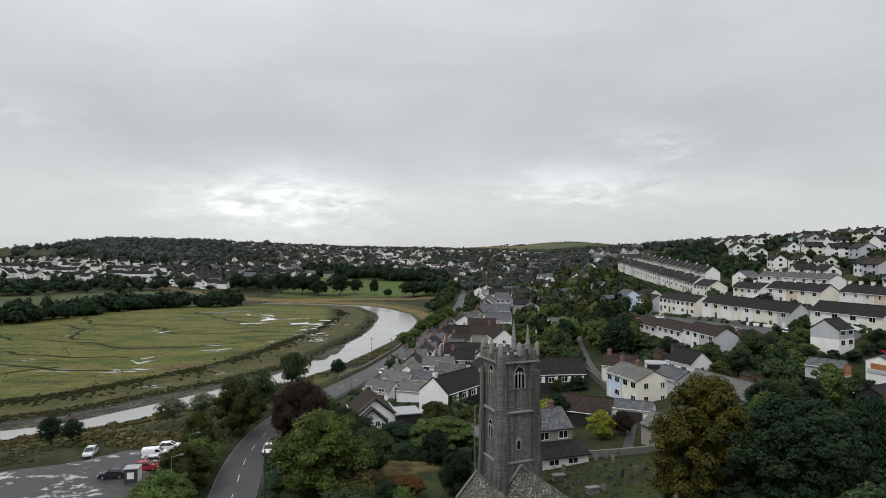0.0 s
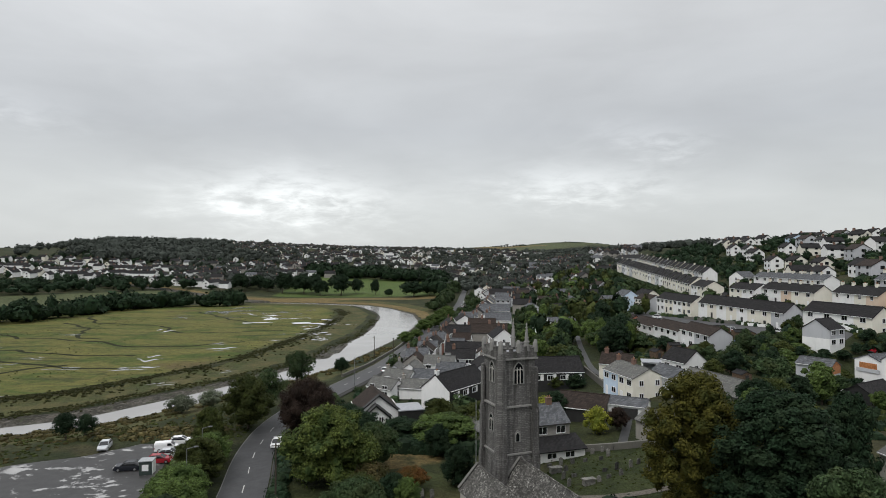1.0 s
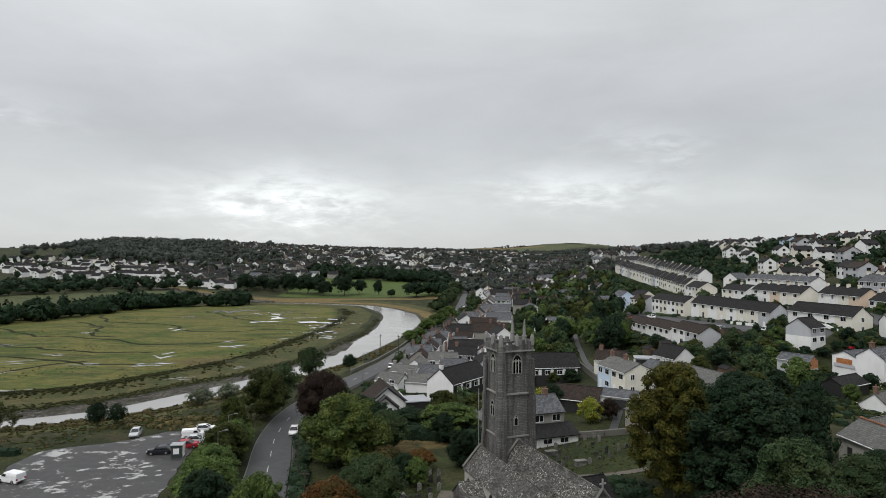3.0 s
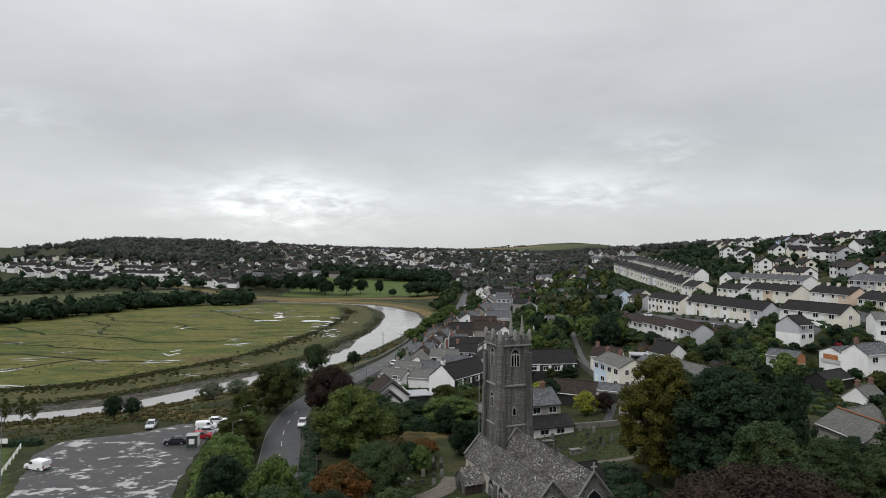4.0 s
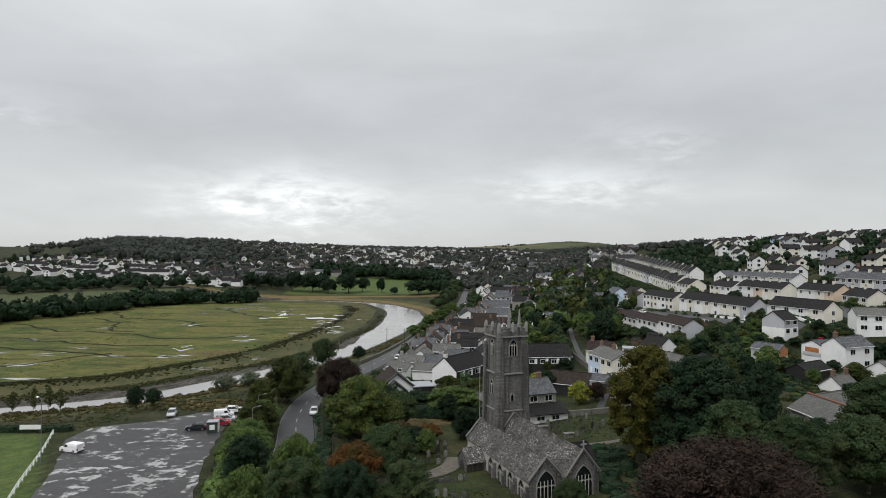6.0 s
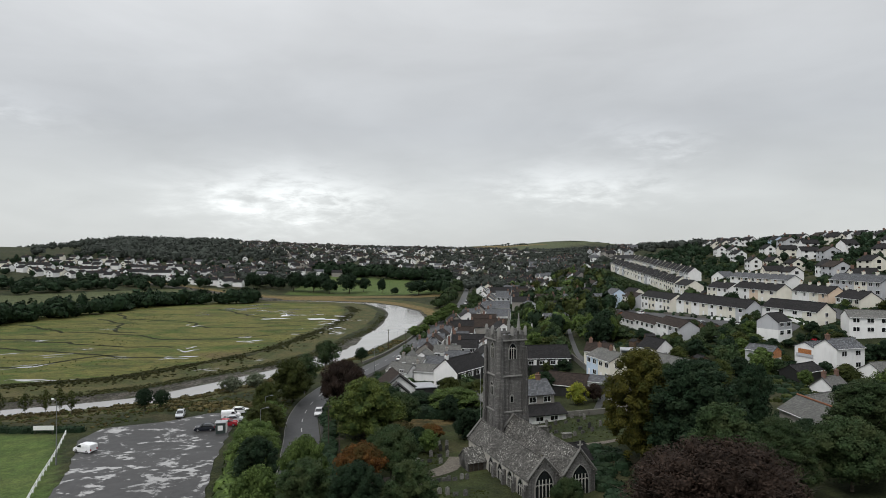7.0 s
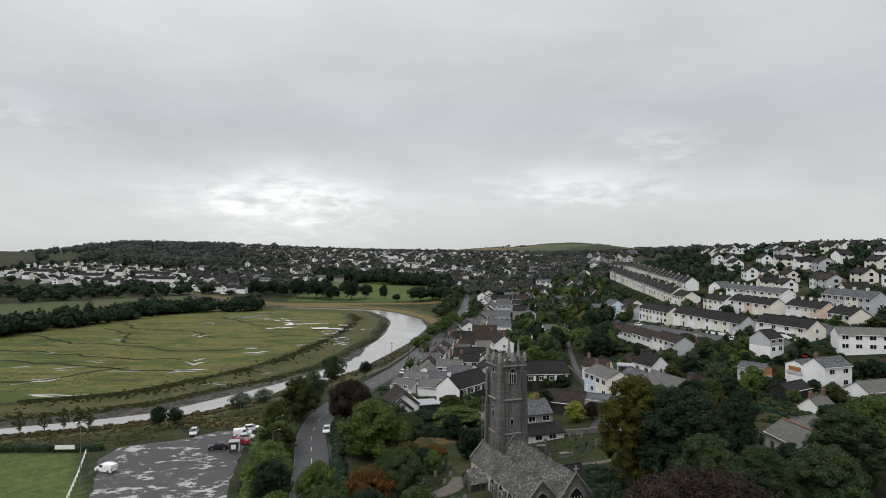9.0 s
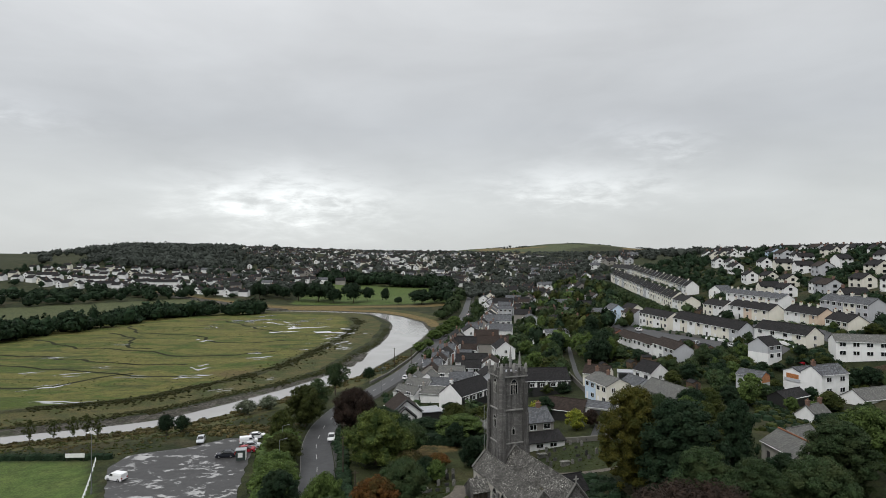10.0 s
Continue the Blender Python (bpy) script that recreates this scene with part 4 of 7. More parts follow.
tufts("rough_grass", "rough brown and green grass tussocks on the river bank", "grass", rough[::2], 0.22, 14, L_STRAW, 81, 0.6)
tufts("rough_grass", "rough green grass tussocks beside the car park", "grass", rough[1::2] + [(float(np.interp(y, [p[1] for p in LANE], [p[0] for p in LANE])) - rg.uniform(5, 12), y, rg.uniform(0.2, 0.6)) for y in (rg.uniform(60, 135) for i in range(260))], 0.22, 14, L_OLIVE, 82, 0.6)
tufts("churchyard_grass", "uncut grass tufts between the graves", "grass", [(rg.uniform(-14, 3), rg.uniform(54, 61.5), rg.uniform(0.12, 0.3)) for i in range(150)] + [(rg.uniform(-14, -4), rg.uniform(70, 84), rg.uniform(0.12, 0.3)) for i in range(200)] + [(rg.uniform(15, 36), rg.uniform(81.5, 97), rg.uniform(0.12, 0.28)) for i in range(160)], 0.16, 9, L_OLIVE, 83, 0.6)
tufts("churchyard_undergrowth", "dark ivy and brambles under the trees beside the church", "undergrowth", [(rg.uniform(19.5, 27), rg.uniform(50, 76), rg.uniform(0.8, 1.9)) for i in range(80)], 0.26, 60, L_DARK, 84, 1.0)
tufts("churchyard_hedge", "thick dark hedge behind the churchyard lawn", "hedge", [(x, y + rg.uniform(-1, 1), rg.uniform(1.6, 2.6)) for x, y in zip(np.linspace(-20, 6, 34), np.linspace(104, 101, 34))], 0.36, 70, L_DARK, 12, 1.2)


# ---- the church ----
k = Nodes("church_stone")
st = k.noise(1.1, 5, 0.65)
vo = k.n.new("ShaderNodeTexBrick")
vo.inputs["Scale"].default_value, vo.inputs["Mortar Size"].default_value = 1.0, 0.035
vo.inputs["Brick Width"].default_value, vo.inputs["Row Height"].default_value = 0.52, 0.24
vo.inputs["Color1"].default_value, vo.inputs["Color2"].default_value, vo.inputs["Mortar"].default_value = (0.205, 0.199, 0.190, 1), (0.105, 0.102, 0.098, 1), (0.085, 0.082, 0.078, 1)
sx = k.n.new("ShaderNodeSeparateXYZ")
k.l.new(k.obj, sx.inputs[0])
cx = k.n.new("ShaderNodeCombineXYZ")
k.l.new(k.math("ADD", sx.outputs[0], sx.outputs[1]), cx.inputs[0])
k.l.new(sx.outputs[2], cx.inputs[1])
k.l.new(cx.outputs[0], vo.inputs["Vector"])
col = k.mix(k.step(st, 0.35, 0.7, 0, 0.6), vo.outputs["Color"], (0.075, 0.071, 0.068))
col = k.mix(k.step(k.noise(0.5, 5, 0.7, stretch=(1, 1, 0.3)), 0.55, 0.75, 0, 0.6), col, (0.25, 0.24, 0.215))
col = k.mix(k.step(k.noise(0.9, 5, 0.7, stretch=(1, 1, 0.06)), 0.47, 0.62, 0, 0.85), col, (0.042, 0.040, 0.037))
col = k.mix(k.step(k.noise(4.0, 5, 0.85), 0.58, 0.68, 0, 0.7), col, (0.34, 0.335, 0.31))
k.bump(vo.outputs["Fac"], 0.5, 0.03)
STONE = k.done(col, 0.9)
DRESSED = painted("dressed_granite", (0.23, 0.225, 0.212), 0.8, 0.88)
COPING = painted("weathered_coping", (0.15, 0.146, 0.135), 0.5, 0.9)
TRACERY = painted("pale_tracery_stone", (0.36, 0.35, 0.32), 0.4, 0.9)
LIME = painted("limewashed_rubble", (0.42, 0.40, 0.36), 0.6, 0.9)

CA = 20.5
CHURCH_AT = pose(6.1, 75.8, 1.9, 0, 0, CA)
church = thing("church", "grey stone parish church with battlemented west tower and slate roofs", "church", CHURCH_AT)


def arch_outline(w, h, n=7):
    """Pointed arch of width w and height h round x 0, from its sill, counter-clockwise."""
    r, spring = w * 0.92, h - w * 0.80
    pts = [(-w / 2, 0), (w / 2, 0), (w / 2, spring)]
    top = math.sqrt(max(r * r - (r - w / 2) ** 2, 0.01))
    for i in range(1, n):
        a = math.asin(top / r) * i / n
        pts.append((w / 2 - r + r * math.cos(a), spring + r * math.sin(a)))
    pts.append((0, spring + top))
    return pts + [(-x, z) for x, z in pts[-2:2:-1]] + [(-w / 2, spring)]


def arched_window(parent, at, w, h, lights=3, hood=True):
    """Gothic window facing local -y: dark glass, stone frame, mullions and tracery as parts of the window."""
    out = arch_outline(w, h)
    big = arch_outline(w + 0.36, h + 0.22)
    n = len(out)
    m = Mesh()
    vs = [(x, -0.10, z) for x, z in out] + [(x, -0.10, z - 0.06) for x, z in big] + [(x, 0.12, z) for x, z in out] + [(x, 0.0, z - 0.06) for x, z in big]
    fs = []
    for i in range(n):
        j = (i + 1) % n
        fs += [(i, n + i, n + j, j), (i, j, 2 * n + j, 2 * n + i), (n + i, 3 * n + i, 3 * n + j, n + j)]
    m.add(vs, fs)
    win = part("window", m, DRESSED, parent, at=at)
    part("pane", Mesh().add([(x, 0.045 - 0.08, z) for x, z in out], [tuple(range(n))]), GLASS, win)
    bars = Mesh()
    spring = h - w * 0.80
    for i in range(1, lights):
        x = -w / 2 + w * i / lights
        bars.box(x - 0.06, -0.10, 0, x + 0.06, 0.02, spring + w * 0.35)
    for i in range(lights):
        x0 = -w / 2 + w * (i + 0.5) / lights
        for a in range(6):
            a0, a1 = math.pi * a / 6, math.pi * (a + 1) / 6
            rr = w / lights / 2
            bars.limb((x0 + rr * math.cos(a0), -0.05, spring - 0.1 + rr * 1.3 * math.sin(a0)), (x0 + rr * math.cos(a1), -0.05, spring - 0.1 + rr * 1.3 * math.sin(a1)), 0.06, 0.06, 4)
    part("tracery", bars, TRACERY, win)
    return win


def side_pose(x, y, z, turn):
    """Pose of something that faces local -y, turned about z by degrees."""
    return pose(x, y, z, 0, 0, turn)


# tower: 6.2 m square, 21.5 m to the cornice, buttressed corners, stair turret on the near corner
TW = 5.6
tower = Mesh()
rings = ((-1, 0.0), (8.6, 0.0), (8.7, 0.1), (15.0, 0.1), (15.1, 0.2), (21.5, 0.2))
tower.add([p for z, o in rings for p in ((o, o, z), (TW - o, o, z), (TW - o, TW - o, z), (o, TW - o, z))], [(4 * i + j, 4 * i + (j + 1) % 4, 4 * i + 4 + (j + 1) % 4, 4 * i + 4 + j) for i in range(5) for j in range(4)] + [(20, 21, 22, 23)])
tow = part("tower", tower, STONE, church, "battlemented square stone tower")
for z, o in ((8.55, 0.14), (14.95, 0.14), (21.4, 0.16)):
    part("string_course", Mesh().box(-o, -o, z, TW + o, TW + o, z + 0.22), DRESSED, tow)
for sx_, sy_ in ((0, 0), (1, 0), (0, 1), (1, 1)):
    b = Mesh()
    x, y = sx_ * TW, sy_ * TW
    dx, dy = (1 if sx_ else -1), (1 if sy_ else -1)
    for z0, z1, o in ((-1, 8.3, 0.62), (8.3, 14.7, 0.46), (14.7, 20.2, 0.30)):
        for ax in (0, 1):
            if ax:
                xa, xb, ya, yb = x - dx * 0.85, x - dx * 0.05, y, y + dy * o
            else:
                xa, xb, ya, yb = x, x + dx * o, y - dy * 0.85, y - dy * 0.05
            xa, xb, ya, yb = min(xa, xb), max(xa, xb), min(ya, yb), max(ya, yb)
            b.box(xa, ya, z0, xb, yb, z1 - 0.4)
            b.box(xa + 0.06, ya + 0.06, z1 - 0.4, xb - 0.06, yb - 0.06, z1)
    part("buttress", b, STONE, tow)
turret = Mesh()
turret.tube(0.25, 0.25, -1, 22.3, 0.78, 0.66, 8)
part("stair_turret", turret, STONE, tow)
par = Mesh()
for ax in range(4):
    par.m = pose(TW / 2, TW / 2, 0, 0, 0, 90 * ax) @ pose(-TW / 2, -TW / 2, 0)
    par.box(0.0, -0.06, 21.6, TW, 0.34, 22.5)
par.m = None
part("parapet", par, STONE, tow)
mer = Mesh().box(-0.40, -0.2, 0, 0.40, 0.2, 0.80, 0.03).box(-0.46, -0.26, 0.80, 0.46, 0.26, 0.95, 0.05).data("merlon", STONE)
worn = random.Random(19)
for ax in range(4):
    for i in range(5):
        part("merlon", mer, None, tow, at=pose(TW / 2, TW / 2, 22.5, 0, 0, 90 * ax) @ pose(-TW / 2 + 0.65 + i * (TW - 1.3) / 4, -TW / 2 + 0.14, -0.1, worn.uniform(-3, 3), worn.uniform(-4, 4), worn.uniform(-6, 6)) @ Matrix.Diagonal((worn.uniform(0.55, 0.95), 1, worn.uniform(0.55, 1.05), 1)))
part("tower_roof", Mesh().box(0.3, 0.3, 21.6, TW - 0.3, TW - 0.3, 21.9), LEAD, tow)
for x, y, full in ((0.15, 0.15, 0.0), (TW - 1.3, 0.5, 0.85), (0.15, TW - 0.15, 0.0), (TW - 0.9, TW - 0.4, 0.90), (TW - 0.15, 0.15, 0.0), (TW / 2, 0.15, 0.0), (0.15, TW / 2, 0.0)):
    p = Mesh()
    p.tube(x, y, 22.3, 23.6, 0.36, 0.32, 8)
    if full:
        p.tube(x, y, 23.6, 23.75, 0.42, 0.42, 8)
        p.tube(x, y, 23.75, 23.75 + 2.7 * full, 0.30, 0.07, 8)
        for c in range(1, 5):
            zc = 23.75 + 2.7 * full * c / 5
            p.box(x - 0.36 + 0.05 * c, y - 0.05, zc, x + 0.36 - 0.05 * c, y + 0.05, zc + 0.13).box(x - 0.05, y - 0.36 + 0.05 * c, zc, x + 0.05, y + 0.36 - 0.05 * c, zc + 0.13)
        p.tube(x, y, 23.75 + 2.7 * full, 24.0 + 2.7 * full, 0.13, 0.05, 6)
    else:
        p.tube(x + 0.05, y, 23.6, 24.0, 0.30, 0.16, 7)
    part("pinnacle", p, DRESSED, tow)
arched_window(tow, side_pose(TW / 2 + 0.1, 0.2, 18.1, 0), 1.35, 2.8, 3)
arched_window(tow, side_pose(0.2, TW / 2, 18.1, -90), 1.35, 2.8, 3)
arched_window(tow, side_pose(0.1, TW / 2, 14.0 - 2.6, -90), 1.2, 2.3, 2)
arched_window(tow, side_pose(TW / 2 - 0.1, 0.1, 10.3, 0), 0.5, 1.4, 1)


def gable_block(parent, name, x0, x1, y0, y1, eave, ridge, wall_mat, roof_mat, along="y", over=0.25, base=-1.0, coping=False):
    """Walls with gables and a two-slope roof in the parent's frame."""
    w = part(name, gable_walls(x0, x1, y0, y1, eave, ridge, along, base), wall_mat, parent)
    r = part("roof", gable_roof(x0, x1, y0, y1, eave, ridge, along, over), roof_mat, parent)
    if coping:
        xm = (x0 + x1) / 2
        for yy in (y0, y1):
            c = Mesh()
            for xa, xb in ((x0 - 0.25, xm), (x1 + 0.25, xm)):
                c.limb((xa, yy, eave + 0.15), (xb, yy, ridge + 0.32), 0.2, 0.2, 4)
            part("coping", c, COPING, parent)
    return w, r


def gable_walls(x0, x1, y0, y1, eave, ridge, along="y", base=-1.5):
    m = Mesh()
    if along == "y":
        xm = (x0 + x1) / 2
        vs = [(x0, y0, base), (x1, y0, base), (x1, y1, base), (x0, y1, base), (x0, y0, eave), (x1, y0, eave), (x1, y1, eave), (x0, y1, eave), (xm, y0, ridge - 0.12), (xm, y1, ridge - 0.12)]
        fs = [(0, 1, 5, 8, 4), (2, 3, 7, 9, 6), (0, 4, 7, 3), (1, 2, 6, 5), (4, 8, 9, 7), (5, 6, 9, 8)]
    else:
        ym = (y0 + y1) / 2
        vs = [(x0, y0, base), (x1, y0, base), (x1, y1, base), (x0, y1, base), (x0, y0, eave), (x1, y0, eave), (x1, y1, eave), (x0, y1, eave), (x0, ym, ridge - 0.12), (x1, ym, ridge - 0.12)]
        fs = [(0, 4, 8, 7, 3), (1, 2, 6, 9, 5), (0, 1, 5, 4), (2, 3, 7, 6), (4, 5, 9, 8), (7, 8, 9, 6)]
    return m.add(vs, fs)


def gable_roof(x0, x1, y0, y1, eave, ridge, along="y", over=0.3, thick=0.16):
    m = Mesh()
    if along == "y":
        xm, k_ = (x0 + x1) / 2, (ridge - eave) / ((x1 - x0) / 2)
        ya, yb, ez = y0 - over * 0.5, y1 + over * 0.5, eave - over * k_ + 0.05
        m.slab([(x0 - over, yb, ez), (x0 - over, ya, ez), (xm, ya, ridge + 0.05), (xm, yb, ridge + 0.05)], thick)
        m.slab([(x1 + over, ya, ez), (x1 + over, yb, ez), (xm, yb, ridge + 0.05), (xm, ya, ridge + 0.05)], thick)
        m.limb((xm, ya, ridge + 0.06), (xm, yb, ridge + 0.06), 0.11, 0.11, 6)
    else:
        ym, k_ = (y0 + y1) / 2, (ridge - eave) / ((y1 - y0) / 2)
        xa, xb, ez = x0 - over * 0.5, x1 + over * 0.5, eave - over * k_ + 0.05
        m.slab([(xa, y0 - over, ez), (xb, y0 - over, ez), (xb, ym, ridge + 0.05), (xa, ym, ridge + 0.05)], thick)
        m.slab([(xb, y1 + over, ez), (xa, y1 + over, ez), (xa, ym, ridge + 0.05), (xb, ym, ridge + 0.05)], thick)
        m.limb((xa, ym, ridge + 0.06), (xb, ym, ridge + 0.06), 0.11, 0.11, 6)
    return m


gable_block(church, "south_aisle_wall", -4.75, 0.38, -19.6, 2.5, 4.1, 6.95, STONE, R_CHURCH, coping=True)
part("limewashed_face", Mesh().box(-4.79, -19.3, -1.0, -4.74, 2.3, 3.95), LIME, church, "pale limewashed south wall face")
gable_block(church, "nave_wall", 0.40, 5.7, -21.0, 0.0, 4.6, 8.0, STONE, R_CHURCH, coping=True)
gable_block(church, "transept_wall", 5.72, 10.9, -13.0, -7.6, 3.4, 5.4, STONE, R_DARK, along="x")
gable_block(church, "porch_wall", -8.1, -4.81, -5.2, -1.3, 2.5, 4.2, STONE, R_CHURCH, along="x")
for a in (-8.1, -7.2, -6.3, -5.4):
    part("porch_post", Mesh().box(a, -5.3, 0.2, a + 0.14, -5.22, 2.3), DARKWOOD, church)
part("porch_panel", Mesh().box(-7.9, -5.26, 0.3, -5.2, -5.21, 2.2), plain("old_oak_boards", (0.05, 0.042, 0.034), 0.85, vary=0.4), church, "dark timber porch screen")
# flat dark sheet on the wall paints the shade inside the open arch
part("porch_opening", Mesh().add([(-8.13, -3.2 + a, b) for a, b in arch_outline(1.8, 2.6)], [tuple(range(len(arch_outline(1.8, 2.6))))[::-1]]), DARKWOOD, church)
arched_window(church, side_pose(-2.2, -19.62, 1.3, 0), 2.9, 4.0, 5)
arched_window(church, side_pose(3.05, -21.02, 1.4, 0), 2.8, 4.5, 5)
for y in (-17.3, -13.9, -10.5, -7.2, 0.6):
    arched_window(church, side_pose(-4.81, y, 0.9, -90), 1.6 if y < 0 else 1.2, 2.7 if y < 0 else 2.2, 3 if y < 0 else 2)
for y in (-19.2, -15.6, -12.2, -8.8):
    part("buttress", Mesh().box(-5.45, y - 0.3, -1, -4.75, y + 0.3, 2.6).box(-5.15, y - 0.28, 2.6, -4.75, y + 0.28, 3.3), STONE, church)
cr = Mesh().box(2.97, -21.15, 8.2, 3.13, -20.99, 9.5).box(2.6, -21.14, 8.85, 3.5, -21.0, 9.02)
part("gable_cross", cr, DRESSED, church)
part("valley_gutter", Mesh().box(0.22, -19.6, 4.2, 0.52, 0, 4.45), LEAD, church)
part("downpipe", Mesh().tube(-4.9, -15.2, 0, 4.0, 0.06, 0.06, 6), DARKWOOD, church)
part("downpipe", Mesh().tube(-1.0, 5.6, 0, 15, 0.06, 0.06, 6), METAL, tow)

# churchyard: lawn path, boundary wall, headstones
HEAD = [plain("weathered_headstone", (0.11, 0.108, 0.10), 0.9, vary=0.4), plain("pale_headstone", (0.19, 0.185, 0.17), 0.9, vary=0.35), plain("dark_headstone", (0.06, 0.06, 0.057), 0.8, vary=0.3)]


def headstone_mesh(kind, mat):
    m = Mesh()
    if kind == 0:
        pts = [(-0.35, 0), (0.35, 0), (0.35, 0.95), (0.2, 1.12), (0, 1.18), (-0.2, 1.12), (-0.35, 0.95)]
    elif kind == 1:
        pts = [(-0.32, 0), (0.32, 0), (0.32, 1.3), (0, 1.5), (-0.32, 1.3)]
    else:
        pts = [(-0.4, 0), (0.4, 0), (0.4, 0.8), (-0.4, 0.8)]
    n = len(pts)
    m.add([(x, -0.07, z - 0.2) for x, z in pts] + [(x, 0.07, z - 0.2) for x, z in pts], [tuple(range(n)), tuple(range(2 * n - 1, n - 1, -1))] + [(i, n + i, n + (i + 1) % n, (i + 1) % n) for i in range(n)])
    return m.data("headstone", mat)


stones = [headstone_mesh(i % 3, HEAD[i % 3 if i < 3 else (i + 1) % 3]) for i in range(6)]
tomb = Mesh().box(-0.9, -0.4, -0.2, 0.9, 0.4, 0.75).box(-1.05, -0.52, 0.75, 1.05, 0.52, 0.9).data("table_tomb", HEAD[1])
rg = random.Random(31)


def grave(x, y):
    if rg.random() < 0.16:
        ob, lab, cat = new("table_tomb", tomb), "weathered pale stone table tomb in the churchyard grass", "tomb"
    else:
        ob, lab, cat = new("headstone", rg.choice(stones)), "weathered grey upright headstone in the churchyard grass", "headstone"
    ob.matrix_basis = pose(x, y, gz(x, y), rg.uniform(-5, 5), rg.uniform(-4, 4), CA + rg.uniform(-9, 9))
    tagged(ob, lab, cat, "churchyard graves")


for i in range(5):
    for j in range(7):
        if rg.random() < 0.72:
            grave(17.5 + j * 2.1 + rg.uniform(-0.5, 0.5) - i * 0.6, 84 + i * 2.7 + j * 0.5 + rg.uniform(-0.5, 0.5))
for i in range(4):
    for j in range(6):
        if rg.random() < 0.7:
            grave(-10.5 + j * 1.5 + rg.uniform(-0.4, 0.4), 72.5 + i * 3.0 + rg.uniform(-0.5, 0.5))
for i in range(10):
    grave(-8.5 + i * 0.95 + rg.uniform(-0.2, 0.2), 62.6 + 0.25 * i + rg.uniform(-0.4, 0.4))
for i in range(6):
    grave(-7.5 + i * 1.4 + rg.uniform(-0.3, 0.3), 58.8 + rg.uniform(-0.5, 0.5))


def wall_run(name, label, pts, h, thick, material, cap=None):
    m, c = Mesh(), Mesh()
    for a, b in zip(pts[:-1], pts[1:]):
        n = max(2, int(math.hypot(b[0] - a[0], b[1] - a[1]) / 3))
        for i in range(n):
            p0 = [a[j] + (b[j] - a[j]) * i / n for j in (0, 1)]
            p1 = [a[j] + (b[j] - a[j]) * (i + 1) / n for j in (0, 1)]
            d = Vector((p1[0] - p0[0], p1[1] - p0[1], 0)).normalized()
            s = Vector((-d.y, d.x, 0)) * thick / 2
            z0, z1 = gz(*p0), gz(*p1)
            q = [Vector((*p0, z0)) - s, Vector((*p1, z1)) - s, Vector((*p1, z1)) + s, Vector((*p0, z0)) + s]
            up = [v + Vector((0, 0, h)) for v in q]
            lo = [v - Vector((0, 0, 0.5)) for v in q]
            m.add(lo + up, [(3, 2, 1, 0), (4, 5, 6, 7), (0, 1, 5, 4), (1, 2, 6, 5), (2, 3, 7, 6), (3, 0, 4, 7)])
            if cap:
                q2 = [v + (v - (q[0] + q[1] + q[2] + q[3]) / 4).project(s) * 0.25 for v in up]
                c.add([v + Vector((0, 0, 0.004)) for v in q2] + [v + Vector((0, 0, 0.12)) for v in q2], [(3, 2, 1, 0), (4, 5, 6, 7), (0, 1, 5, 4), (1, 2, 6, 5), (2, 3, 7, 6), (3, 0, 4, 7)])
    ob = tagged(new(name, m.data(name, material)), label, "wall", kind="structure")
    if cap:
        part("coping", c, cap, ob)
    return ob


wall_run("churchyard_wall", "grey rubble stone wall round the churchyard", [(4, 91), (8, 97), (15, 99.5), (34, 97)], 1.1, 0.5, W_OLD)
wall_run("lane_wall", "rubble garden wall beside the lane", [(38, 140), (38.5, 165), (42, 195), (49, 230)], 1.6, 0.4, W_OLD)
wall_run("river_wall", "low stone wall between the road and the river", [(-31, 176), (-26, 194), (-19, 232), (-14, 275), (-8, 310)], 0.9, 0.5, W_OLD)
v, q, _, _ = strip([(-22, 62), (-14.5, 64.6), (-9.5, 66), (-5.5, 67.6), (-2.6, 70.5), (-1.6, 75.5)], [0.9, 1.0, 1.2, 1.5, 1.7, 1.1], 0.06, 1.5)
tagged(new("churchyard_path", arrays("churchyard_path", v, q, plain("gravel_path", (0.125, 0.112, 0.095), 0.95, vary=0.3))), "pale gravel path to the church porch", "path", kind="structure")
v, q, _, _ = strip([(14, 80), (22, 79), (34, 80)], 0.7, 0.06, 1.5)
tagged(new("churchyard_path", arrays("churchyard_path", v, q, bpy.data.materials["gravel_path"])), "narrow gravel path between the graves", "path", kind="structure")

# ---- houses ----
win_cache = {}
homes = []


def window_meshes(w, h):
    key = (round(w, 2), round(h, 2))
    if key not in win_cache:
        f = Mesh()
        t = 0.09
        gx_, gz_ = (-w / 2, -w / 2 + t, -0.04, 0.04, w / 2 - t, w / 2), (-0.06, t, h - t, h)
        f.add([(a, -0.06, b) for b in gz_ for a in gx_], [(r * 6 + c, r * 6 + c + 1, r * 6 + c + 7, r * 6 + c + 6) for r in range(3) for c in range(5) if not (r == 1 and c in (1, 3))])
        idx = [0, 5, 23, 18]
        f.v += [(f.v[i][0], 0.02, f.v[i][2]) for i in idx]
        f.f += [(idx[(i + 1) % 4], idx[i], 24 + i, 24 + (i + 1) % 4) for i in range(4)]
        win_cache[key] = (f.data("window", UPVC), Mesh().add([(-w / 2 + 0.02, -0.025, 0.02), (w / 2 - 0.02, -0.025, 0.02), (w / 2 - 0.02, -0.025, h - 0.02), (-w / 2 + 0.02, -0.025, h - 0.02)], [(0, 1, 2, 3)]).data("pane", GLASS))
    return win_cache[key]


def put_window(parent, at, w=1.2, h=1.15):
    f, p = window_meshes(w, h)
    win = part("window", f, None, parent, at=at)
    part("pane", p, None, win)


